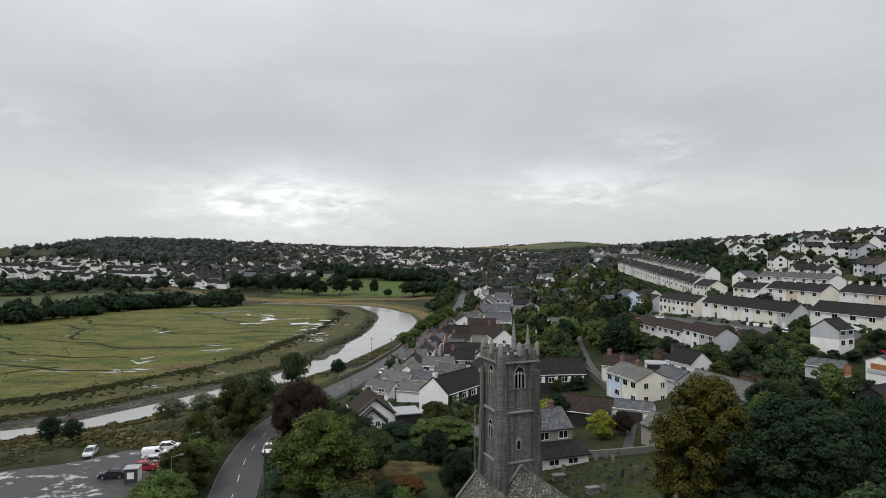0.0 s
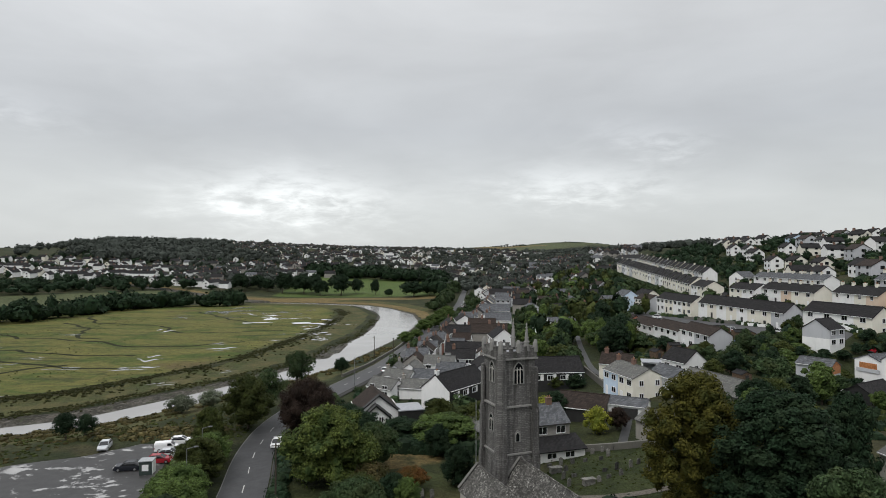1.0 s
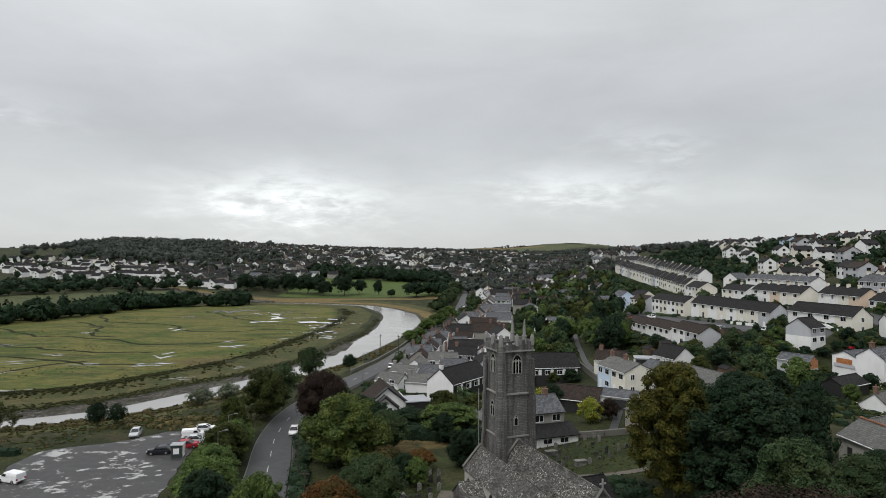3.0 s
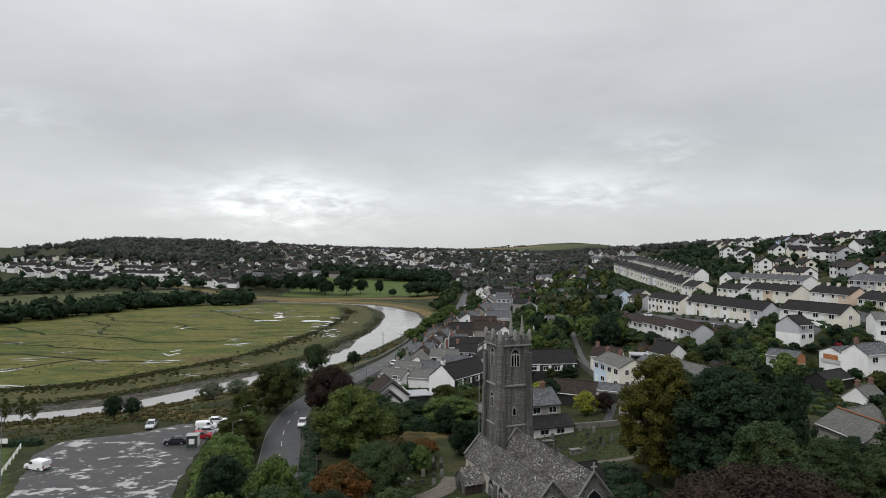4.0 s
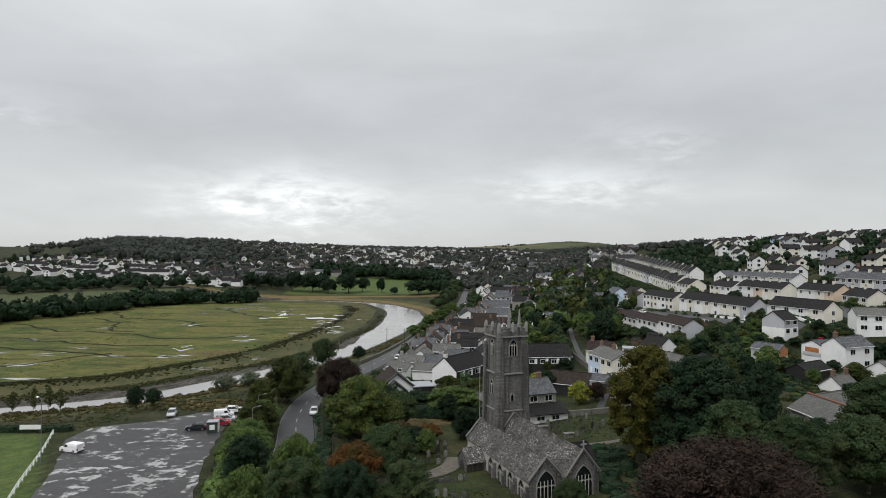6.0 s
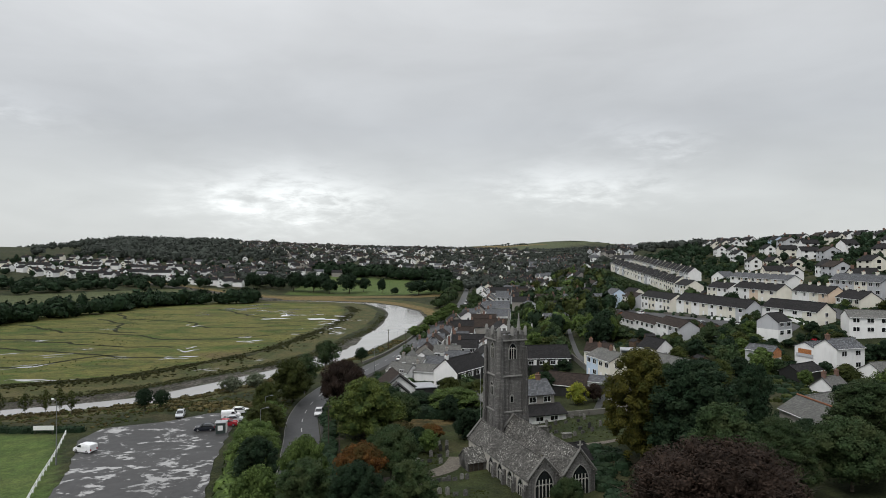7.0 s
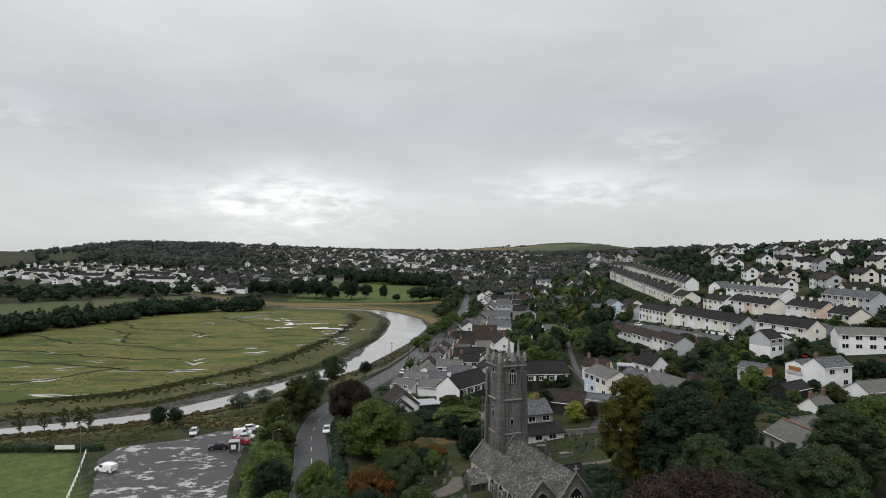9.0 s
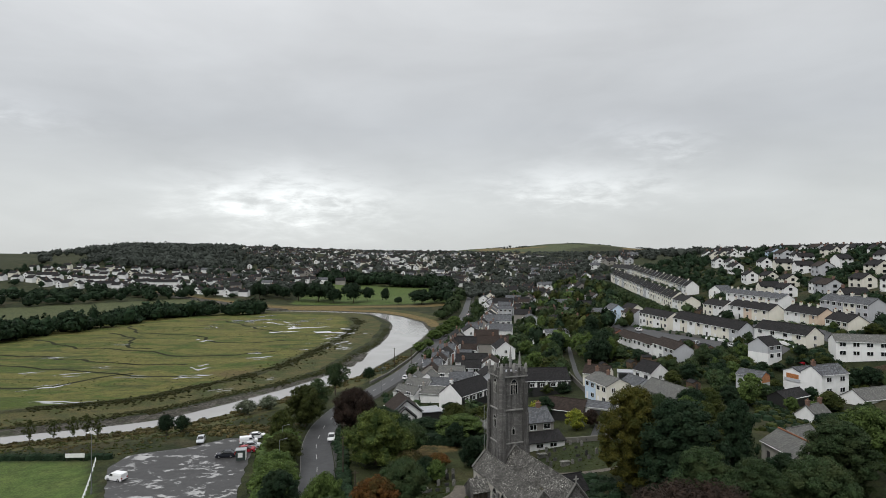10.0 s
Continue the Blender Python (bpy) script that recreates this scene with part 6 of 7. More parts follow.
for i, (x, y) in enumerate(((58, 292), (70, 318), (62, 345), (84, 335), (78, 372), (96, 360), (70, 400), (92, 402), (104, 432), (66, 268), (82, 285), (60, 425), (84, 446), (48, 316))):
    house(x, y, (-78, 8, -84, 80)[i % 4], 9 + i % 3 * 1.5, 7, 4.6, 2.3, (W_WHITE, W_GREY, W_STONE, W_CREAM)[i % 4], (R_DARK, R_GREY, R_BROWN)[i % 3], "house with %s walls among garden trees" % ("white", "grey", "stone", "cream")[i % 4], faces="WS", chim=(0.85,), group="houses on the wooded slope")
house(50, 250, -80, 12, 6, 3.6, 1.6, W_WHITE, R_GREY, "low white house among the gardens", storeys=1, faces="E", door="")
house(42, 243, -80, 9, 5, 2.6, 0.9, W_WHITE, R_PALE, "low white flat building among trees", storeys=1, faces="E", door="")

# ---- the far town: a few kinds of house, set in loose rows over the slopes ----
far_rg = random.Random(404)


def far_kind(label, wall, roof, ln, wd, ev, rs, chims):
    ob = thing("house", label, "house", Matrix.Translation((0, 0, -400)), "houses of the far town")
    part("wall", gable_walls(-wd / 2, wd / 2, -ln / 2, ln / 2, ev, ev + rs, "y", -3), wall, ob)
    part("roof", gable_roof(-wd / 2, wd / 2, -ln / 2, ln / 2, ev, ev + rs, "y", 0.35, 0.25), roof, ob)
    for cy in chims:
        part("chimney", Mesh().box(-0.4, cy * ln / 2 - 0.5, ev + rs - 0.5, 0.4, cy * ln / 2 + 0.5, ev + rs + 1.2), BRICK_CH, ob)
    wm = Mesh().box(-0.75, -0.08, 0, 0.75, 0.0, 1.3).data("window", GLASS)
    for s in (0, 1):
        for i in range(2):
            part("window", wm, None, ob, at=pose(-wd / 2, -ln / 4 + i * ln / 2, s * 2.6 + 0.9, 0, 0, -90))
        part("window", wm, None, ob, at=pose(0, -ln / 2, s * 2.6 + 0.9))
    return ob


FAR = [far_kind("white house with dark roof on the far slope", W_WHITE, R_DARK, 10.5, 7, 4.9, 2.7, (0.8,)), far_kind("white house with grey roof on the far slope", W_WHITE, R_GREY, 12, 7, 4.9, 2.5, ()),
       far_kind("cream house with brown roof on the far slope", W_CREAM, R_BROWN, 10.5, 7, 4.9, 2.7, (-0.8,)), far_kind("grey house with grey slate roof on the far slope", W_GREY, R_DARK, 11, 7, 4.9, 2.7, (0.8, -0.8)),
       far_kind("long white terrace with grey roof on the far slope", W_WHITE, R_DARK, 26, 7, 4.9, 2.6, (0.8, 0.3, -0.3)), far_kind("stone house with grey slate roof on the far slope", W_STONE, R_DARK, 12, 8, 5.2, 3.0, (0.8,))]
FAR += [far_kind("white semi-detached house with dark roof on the hill", W_WHITE, R_DARK, 9.5, 6.4, 4.6, 2.3, (0.0,)), far_kind("white gabled house with grey roof on the hill", W_WHITE, R_DARK, 9, 6.4, 4.6, 2.5, ()), far_kind("cream house with dark roof on the hill", W_CREAM, R_DARK, 9.5, 6.4, 4.6, 2.3, (0.8,))]
FAR += [far_kind("pale blue house with dark roof on the hill", W_BLUE, R_DARK, 11, 7, 4.9, 2.2, (0.8,)), far_kind("grey rendered house with brown roof on the hill", W_GREY, R_BROWN, 12, 7.5, 4.9, 2.4, (-0.8,))]
taken = []
crowd = []


def far_row(x, y, turn, count, gap, pick=(0, 0, 1, 2, 3, 5), jitter=3, joined=False):
    for i in range(count):
        a = radians(turn)
        px, py = x - math.sin(a) * i * gap + far_rg.uniform(-jitter, jitter), y + math.cos(a) * i * gap + far_rg.uniform(-jitter, jitter)
        if any((px - b) ** 2 + (py - c) ** 2 < 120 for b, c in taken):
            continue
        taken.append((px, py))
        homes.append((px, py, 9))
        kd, m = far_rg.choice(pick), pose(px, py, gz(px, py), 0, 0, turn + far_rg.choice((0, 0, 90)) + far_rg.uniform(-6, 6))
        if joined:
            crowd.append((kd, m))
        else:
            copy_thing(FAR[kd], m)


# the estate beyond the field
for x, y, c in ((-480, 590, 11), (-470, 618, 10), (-455, 650, 9), (-330, 600, 5), (-300, 560, 4), (-345, 640, 7), (-335, 672, 7), (-250, 560, 4)):
    far_row(x, y, -96 + far_rg.uniform(-6, 6), c, 17, (6, 7, 6, 8, 6, 4))
for x, y, c in ((-500, 690, 9), (-480, 725, 9), (-420, 580, 6), (-400, 560, 5)):
    far_row(x, y, -96, c, 18, (6, 7, 8, 6))
for x, y, c in ((-330, 740, 6), (-240, 600, 4), (-255, 640, 6), (-250, 690, 8), (-260, 735, 9), (-240, 780, 10)):
    far_row(x, y, -90 + far_rg.uniform(-6, 6), c, 17, (4, 3, 5, 1, 5))
# the town centre and the slope behind it
for i in range(260):
    f = far_rg.random()
    y = 740 + 900 * far_rg.random() ** 1.2
    x = y * far_rg.uniform(-0.34, 0.16)
    far_row(x, y, far_rg.choice((-80, -95, -100, 0, 10)), far_rg.choice((1, 2, 3)), 15, joined=True)
for i in range(170):
    y = 980 + 720 * far_rg.random()
    x = y * far_rg.uniform(-0.36, -0.03)
    far_row(x, y, far_rg.choice((-80, -95, -100, 10)), far_rg.choice((1, 2, 3, 4)), 15, (0, 1, 2, 6, 7, 8), joined=True)
# the slope right of the valley, and the estate on the hill
for i in range(95):
    y = 420 + 480 * far_rg.random()
    x = y * far_rg.uniform(0.14, 0.33)
    if 128 < x < 200 and y < 660:
        continue
    far_row(x, y, far_rg.choice((-5, 0, 85)), far_rg.choice((1, 2)), 16, (3, 5, 3, 1, 0), joined=True)
for x, y, c, t in ((158, 225, 3, -4), (160, 150, 3, -4), (168, 200, 3, -8), (176, 250, 4, -6), (178, 180, 3, -4), (200, 190, 4, -4), (198, 262, 5, -8), (224, 215, 5, -4), (222, 300, 5, -8), (250, 270, 6, -6), (262, 350, 5, -6), (190, 330, 4, -8), (215, 390, 5, -6), (240, 440, 4, -6), (285, 300, 4, -5), (176, 140, 2, 0), (205, 150, 3, 0), (235, 160, 3, 0)):
    far_row(x, y + 25, t, max(2, c - 1), 19, (6, 7, 8, 6, 10, 6, 8, 6, 7, 6, 9), 4)
    if c > 4:
        far_row(x + 22, y + 36, t + 20, 1, 17, (6, 7, 8), 5)

# the far houses too many to pick apart: one object
slots, fv, ff, fm = [], [], [], []
for kd, m in crowd:
    for o in FAR[kd].children:
        mat_ = o.data.materials[0]
        if mat_ not in slots:
            slots.append(mat_)
        mm, b = m @ o.matrix_basis, len(fv)
        fv += [tuple(mm @ v.co) for v in o.data.vertices]
        ff += [tuple(b + i for i in p.vertices) for p in o.data.polygons]
        fm += [slots.index(mat_)] * len(o.data.polygons)
me = bpy.data.meshes.new("far_town")
me.from_pydata(fv, [], ff)
for mat_ in slots:
    me.materials.append(mat_)
me.polygons.foreach_set("material_index", fm)
tagged(new("far_town", me), "crowded white and grey houses of the town up the valley", "houses", kind="stuff")


# ---- woods and garden trees ----
def clear(x, y, extra=0.0):
    return all((x - a) ** 2 + (y - b) ** 2 > (r + extra) ** 2 for a, b, r in homes)


wood_rg = np.random.RandomState(8)


def wood(name, label, pts, template_leaves, material, seed):
    """One object: many distant crowns, each a lumpy dome with leaf sprays."""
    rg = np.random.RandomState(seed)
    n = template_leaves
    vs, fs, base = [], [], 0
    bm = bmesh.new()
    bmesh.ops.create_icosphere(bm, subdivisions=1, radius=1)
    cv = np.array([v.co for v in bm.verts])
    cf = np.array([[v.index for v in f.verts] for f in bm.faces])
    bm.free()
    tris = []
    for x, y, z, r, h in pts:
        d = rg.normal(size=(n, 3))
        d /= np.linalg.norm(d, axis=1)[:, None]
        d[:, 2] = np.abs(d[:, 2]) * 1.2 - 0.35
        lump = 0.78 + 0.34 * np.sin(d[:, 0] * 3.1 + x) * np.sin(d[:, 1] * 3.7 + y)
        p = np.array([x, y, z + h * 0.55]) + d * (lump * rg.uniform(0.85, 1.1, n))[:, None] * np.array([r, r, h * 0.5])
        p[:, 2] = np.maximum(p[:, 2], z + h * rg.uniform(0.08, 0.2, n))
        t = np.cross(d + rg.normal(scale=0.6, size=(n, 3)), rg.normal(size=(n, 3)))
        t /= np.linalg.norm(t, axis=1)[:, None]
        b = np.cross(d, t)
        s = r * 0.24 * rg.uniform(0.6, 1.3, (n, 1))
        vs.append(np.stack([p - t * s, p - b * s * 0.7, p + t * s, p + b * s * 0.7], 1).reshape(-1, 3))
        fs.append(np.arange(n * 4).reshape(-1, 4) + base)
        base += n * 4
        core = np.array([x, y, z + h * 0.5]) + cv * (0.74 + 0.14 * rg.normal(size=len(cv)))[:, None] * np.array([r, r, h * 0.52])
        low = core[:, 2] < z + h * 0.25
        core[low, :2] += (core[low, :2] - np.array([x, y])) * 0.5
        core[:, 2] = np.maximum(core[:, 2], z - 0.5)
        vs.append(core)
        tris.append(cf + base)
        base += len(cv)
    me = bpy.data.meshes.new(name)
    me.from_pydata(np.concatenate(vs).tolist(), [], np.concatenate(fs).tolist() + np.concatenate(tris).tolist())
    me.materials.append(material)
    return tagged(new(name, me), label, "trees", kind="stuff")


def scatter(n, fx, fy, rr, hh, keep=lambda x, y: True):
    out = []
    while n > 0:
        n -= 1
        x, y = fx(), fy()
        if callable(x):
            x = x(y)
        if keep(x, y) and all((x - b) ** 2 + (y - c) ** 2 > 110 for b, c in taken):
            out.append((x, y, gz(x, y), wood_rg.uniform(*rr), wood_rg.uniform(*hh)))
    return out


U = wood_rg.uniform
hedge_line = [(-250, 262), (-244, 285), (-236, 315), (-226, 345), (-219, 378), (-214, 412), (-196, 432), (-168, 440), (-140, 446)]
pts = []
for a, b in zip(hedge_line[:-1], hedge_line[1:]):
    for j in range(22):
        f = U()
        x, y = a[0] + (b[0] - a[0]) * f - abs(U(0, 24)), a[1] + (b[1] - a[1]) * f + U(-3, 10)
        pts.append((x, y, gz(x, y) - 0.5, U(3, 7.5), U(5, 14.5)))
wood("hedgerow_trees", "dense dark hedgerow trees along the marsh edge", pts, 130, L_DARK, 1)
pts = []
for j in range(230):
    s = U(84, 150)
    x = U(-480, -225)
    y = 430 + (s + (x + 215) * 0.65) / 0.75
    if clear(x, y, 3):
        pts.append((x, y, gz(x, y), U(3, 6.5), U(6, 11)))
pts += [(x, y, gz(x, y), U(2.5, 5), U(4, 9)) for x, y in ((U(-520, -130), U(540, 860)) for i in range(420)) if left_rise(x, y) > 60 and clear(x, y, 2)]
wood("field_trees", "dark belt of trees beyond the green field", pts, 80, L_DARK, 2)
pts = []
for j in range(1900):
    y = U(760, 1650)
    x = y * U(-0.72, -0.26)
    if U() > 0.93 * smooth(-x / y, 0.50, 0.70) and (-x / y > 0.36 or U() < 0.22) and left_rise(x, y) > 330 and all((x - b) ** 2 + (y - c) ** 2 > 110 for b, c in taken):
        pts.append((x, y, gz(x, y) - 1, U(5, 10), U(8, 17)))
wood("hill_wood", "dark wood covering the hill across the valley", pts, 60, L_FAR_HAZED, 3)
wood("town_trees", "trees among the houses of the far town", scatter(2100, lambda: (lambda y: y * U(-0.45, 0.25)), lambda: 560 + 1150 * U() ** 1.2, (3.5, 7.5), (6, 12), lambda x, y: not (-150 < x < 8 and y < 700)), 60, L_FAR_HAZED, 4)
pts = []
for j in range(1900):
    y = U(330, 1600)
    x = y * U(0.14, 0.85)
    u = x - 0.12 * (y - 150)
    if (265 < u < 480 or (y > 420 and 40 < u < 110 and U() < 0.8) or (u > 160 and y > 560)) and clear(x, y, 2) and all((x - b) ** 2 + (y - c) ** 2 > 110 for b, c in taken):
        pts.append((x, y, gz(x, y) - 1, U(4.5, 8), U(6, 11)))
wood("ridge_wood", "dark wood along the top of the hill above the terraces", pts, 60, L_FAR_HAZED, 5)
pts = scatter(170, lambda: U(-160, 8), lambda: U(700, 760), (5, 9), (9, 15))
pts += [(x, y, gz(x, y), U(5, 8), U(12, 17)) for x, y in ((U(-14, 6), U(500, 640)) for i in range(20))]
wood("park_trees", "big dark parkland trees round the playing field by the river", pts, 320, L_DARK, 6)
for x, y, r, h in ((-183, 545, 9, 16), (-171, 560, 8, 14), (-144, 545, 10, 19), (-126, 548, 11, 18), (-109, 540, 9, 14), (-91, 540, 12, 20), (-78, 552, 7, 14), (-59, 538, 4.5, 14), (-45.5, 522, 4, 7), (-24, 516, 12, 14), (-10, 535, 7, 12), (-118, 560, 9, 17), (-160, 552, 7, 12)):
    plant("parkland", x, y, r, h, group="parkland trees")
slope_trees = [[], [], [], [], [], []]
for nm, kd, n in (("mid", 0, 190), ("mid2", 1, 200), ("mid3", 2, 110), ("mid4", 3, 90), ("yellow", 4, 16), ("rust", 5, 14)):
    for i in range(n):
        y = U(150, 520)
        lo, hi = 12 + 0.075 * y, 28 + 0.19 * y
        x = U(lo + 8, hi + 10)
        if any((x - s[0]) ** 2 + (y - s[1]) ** 2 < 100 for s in STREET) or (40 < x < 66 and y < 175) or abs(x - np.interp(y, (100, 135, 160, 190, 230), (30, 42, 41, 45, 52))) < 4 and y < 232 or (x > 62 and y < 240):
            continue
        if not clear(x, y, 2):
            continue
        if y > 210:
            slope_trees[kd].append((x, y, gz(x, y) - 0.3, U(1.8, 5.4) * (0.6 if kd > 3 else 1), U(3.5, 11) * (0.6 if kd > 3 else 1)))
            continue
        plant(nm, x, y, U(2.0, 5.2) * (0.6 if kd > 3 else 1), U(4, 10) * (0.6 if kd > 3 else 1), group="garden trees on the slope")
for lst, mt, lab in zip(slope_trees, (L_GREEN, L_DARK, L_OLIVE, L_LIGHT, L_YELLOW, L_RUST), ("green", "dark green", "olive-green", "light green", "yellow-green", "rust-coloured")):
    wood("slope_trees", lab + " garden trees crowding the slope behind the street", lst, 240, mt, 30 + len(lst))


def on_street(x, y):
    return abs(x - float(np.interp(y, (128, 150, 165, 185, 212, 250, 300), (96, 99.5, 91.5, 88.5, 84, 79.5, 77)))) < 4.5 or abs(x - float(np.interp(y, (140, 165, 190, 215, 250, 320), (119, 119, 113.5, 109, 108.5, 112)))) < 4 or abs(x - float(np.interp(y, (100, 135, 160, 190, 230), (30, 42, 41, 45, 52)))) < 3


for i in range(150):
    x, y = U(76, 155), U(88, 158)
    if clear(x, y, 0.8) and not on_street(x, y):
        plant(("mid2", "mid", "mid3", "mid2", "mid4")[i % 5], x, y, U(1.8, 3.6), U(2.8, 6.0), group="garden trees between the terraces")
n = 0
hill_trees = []
while n < 420:
    x, y = U(58, 262), U(108, 345)
    if clear(x, y, 3.0) and not on_street(x, y):
        n += 1
        if y < 190 and n % 2:
            plant(("mid", "mid2", "mid3")[n % 3], x, y, U(1.6, 3.4), U(2.8, 6.0), group="garden trees between the terraces")
        else:
            hill_trees.append((x, y, gz(x, y) - 0.3, U(1.4, 3.4), U(2.6, 6.0)))
wood("hill_garden_trees", "dark garden trees between the terraces", hill_trees[::2], 150, L_DARK, 51)
wood("hill_garden_trees", "green garden trees between the terraces", hill_trees[1::2], 150, L_GREEN, 52)
hill_trees = []
while len(hill_trees) < 760:
    x, y = U(155, 340), U(150, 520)
    if clear(x, y, 1.0):
        hill_trees.append((x, y, gz(x, y) - 0.3, U(1.8, 4.6), U(3.0, 7.5)))
wood("upper_garden_trees", "dark trees and hedges between the houses up the hill", hill_trees, 90, L_DARK, 53)
shr = []
while len(shr) < 5200:
    x, y = U(34, 300), U(60, 420)
    if (x < 34 + 0.1 * y and y > 100) or not clear(x, y, 1.2) or on_street(x, y):
        continue
    shr.append((x, y, U(0.5, 1.6)))
while len(shr) < 6600:
    x, y = U(72, 160), U(85, 160)
    if clear(x, y, -1.0) and not on_street(x, y):
        shr.append((x, y, U(0.5, 1.5)))
tufts("garden_shrubs", "dark shrubs and hedges filling the gardens between houses", "shrubs", shr[::2], 0.36, 22, L_DARK, 14, 0.9)
tufts("garden_shrubs", "olive-green shrubs in the gardens between houses", "shrubs", shr[1::2], 0.36, 22, L_OLIVE, 15, 0.9)
for x, y, r, h, kd in ((70, 141, 3.6, 5.5, "mid"), (66, 133, 3.6, 6, "mid2"), (76, 136, 3.4, 5.5, "mid2"), (83, 143, 2.8, 4.5, "mid3"), (76.5, 118.5, 3.6, 6.6, "mid4"), (82.5, 116.5, 2.8, 4.2, "mid2"), (79, 116, 2.6, 4.6, "mid"), (90, 115, 2.4, 4.0, "mid2"), (88, 128, 2.2, 3.6, "mid3"), (68, 118, 3.5, 7, "mid"), (70, 108, 3.4, 6.5, "mid4"), (64, 105, 3.2, 6, "mid2"), (87, 135, 3, 4.5, "mid2"), (103, 127, 2.6, 4, "mid3"), (104.5, 143, 2.2, 3.6, "mid2"),
                       (22, 172, 2.4, 4, "yellow"), (30, 186, 4, 7, "mid4"), (38, 206, 4.6, 8, "mid4"), (31, 216, 4, 7, "mid4"), (26, 178, 3, 5, "mid4"), (52, 176, 5, 10, "mid2"), (56, 186, 5, 11, "mid2"), (60, 196, 5, 10, "mid"), (50, 200, 4.5, 9, "mid4"), (46, 212, 4.5, 8, "mid4"), (56, 212, 5, 10, "mid2"), (64, 238, 5, 10, "mid2")):
    plant(kd, x, y, r, h, group="garden trees between the terraces")
for x, y, r, h in ((-16, 252, 3.6, 5), (-9, 292, 4.5, 6), (-4, 305, 5, 7), (-1, 318, 5, 8), (3, 340, 5, 8), (-12, 268, 3, 4)):
    plant("light", x, y, r, h, label="light green riverside tree beside the road")


pts = []
for i in range(60):
    x, y, a = U(-1500, 1700), U(1750, 3300), U(0, 3.14)
    for j in range(9):
        px, py = x + math.cos(a) * j * 16, y + math.sin(a) * j * 16
        pts.append((px, py, gz(px, py) - 2, U(7, 12), U(6, 12)))
wood("far_hedges", "dark hedges and copses on the far hills", pts, 24, L_FAR_HAZED, 61)


town = []
while len(town) < 1300:
    y = U(118, 520)
    road_x = float(np.interp(y, (106, 122, 142, 162, 186, 232, 280, 325, 376, 450, 560), (-35.6, -36.8, -34.5, -29, -22.5, -14.5, -9, -1.5, 6.8, 14, 22)))
    x = road_x + U(5.5, 52)
    if clear(x, y, -0.5) and not on_street(x, y) and not (-17 < x < -6 and 122 < y < 131):
        town.append((x, y, U(0.5, 1.8)))
tufts("town_shrubs", "dark shrubs and hedges between the old town houses", "shrubs", town[:850], 0.36, 26, L_DARK, 71, 1.0)
tufts("town_shrubs", "green shrubs between the old town houses", "shrubs", town[850:], 0.36, 26, L_GREEN, 72, 1.0)
wood("town_garden_trees", "small garden trees between the old town houses", [(x, y, gz(x, y) - 0.2, U(1.5, 3.0), U(3, 6.5)) for x, y, r in town[::9] if clear(x, y, 1.5) and not (-19 < x < 2 and y < 131)], 160, L_GREEN, 73)
wood("street_trees", "trees along the side of the main street", [(x, y, gz(x, y), U(3.5, 6), U(6, 12)) for x, y in ((float(np.interp(y, (280, 376, 450, 560, 640), (-9, 6.8, 14, 22, 27))) - U(7, 14), y) for y in np.arange(395, 640, 7.0))], 260, L_GREEN, 74)


pts = []
for i in range(170):
    y = U(262, 425)
    x = 113 + (y - 258) * 0.066 - U(3.0, 10)
    pts.append((x, y, gz(x, y) - 0.3, U(1.3, 2.6), U(2.6, 5.4)))
for i in range(170):
    y = U(316, 530)
    x = 139 + (y - 318) * 0.077 - U(3, 9)
    pts.append((x, y, gz(x, y) - 0.3, U(1.3, 2.8), U(2.6, 5.8)))
wood("terrace_garden_trees", "small garden trees in front of the stepped terraces", pts, 120, L_GREEN, 54)
for x, y, r, h in ((90.2, 138.2, 1.9, 2.7), (94, 136.8, 2.2, 2.4), (98.8, 139.2, 1.8, 2.8), (86.5, 141.5, 2.0, 3.2)):
    plant("mid2", x, y, r, h, group="garden trees between the terraces")


# front walls of the middle terrace, garden fences and sheds
for a, b in (((93.6, 169), (91.6, 180)), ((104.6, 147), (102.6, 154))):
    wall_run("garden_wall", "low white rendered garden wall in front of houses", [a, b], 0.9, 0.25, W_WHITE)
for a, b in (((91.2, 183), (88.9, 197)), ((88.5, 199), (86.6, 211)), ((122.4, 170), (121.6, 186)), ((116.4, 190), (114.0, 214))):
    wall_run("garden_wall", "low grey stone garden wall in front of houses", [a, b], 0.9, 0.3, W_OLD)
FENCE = plain("weathered_fence_boards", (0.12, 0.085, 0.06), 0.9, vary=0.35)
fence_rg = random.Random(12)
made = 0
while made < 46:
    x, y = fence_rg.uniform(60, 165), fence_rg.uniform(112, 300)
    x1 = x + fence_rg.uniform(6, 11)
    if clear(x, y, 1.0) and clear(x1, y, 1.0) and clear((x + x1) / 2, y, 1.0) and not on_street(x, y) and not on_street(x1, y):
        wall_run("garden_fence", "brown weathered board fence between two gardens", [(x, y), (x1, y + fence_rg.uniform(-0.8, 0.8))], 1.5, 0.08, FENCE)
        made += 1
shed = thing("shed", "small weathered garden shed with a felt roof", "shed", Matrix.Translation((0, 0, -400)), "garden sheds")
part("wall", gable_walls(-1.2, 1.2, -1.6, 1.6, 2.0, 2.6, "y", -1.0), FENCE, shed)
part("roof", gable_roof(-1.2, 1.2, -1.6, 1.6, 2.0, 2.6, "y", 0.15, 0.06), R_DARK, shed)
part("door", Mesh().box(-0.4, -1.66, 0, 0.4, -1.6, 1.8), DARKWOOD, shed)
made = 0
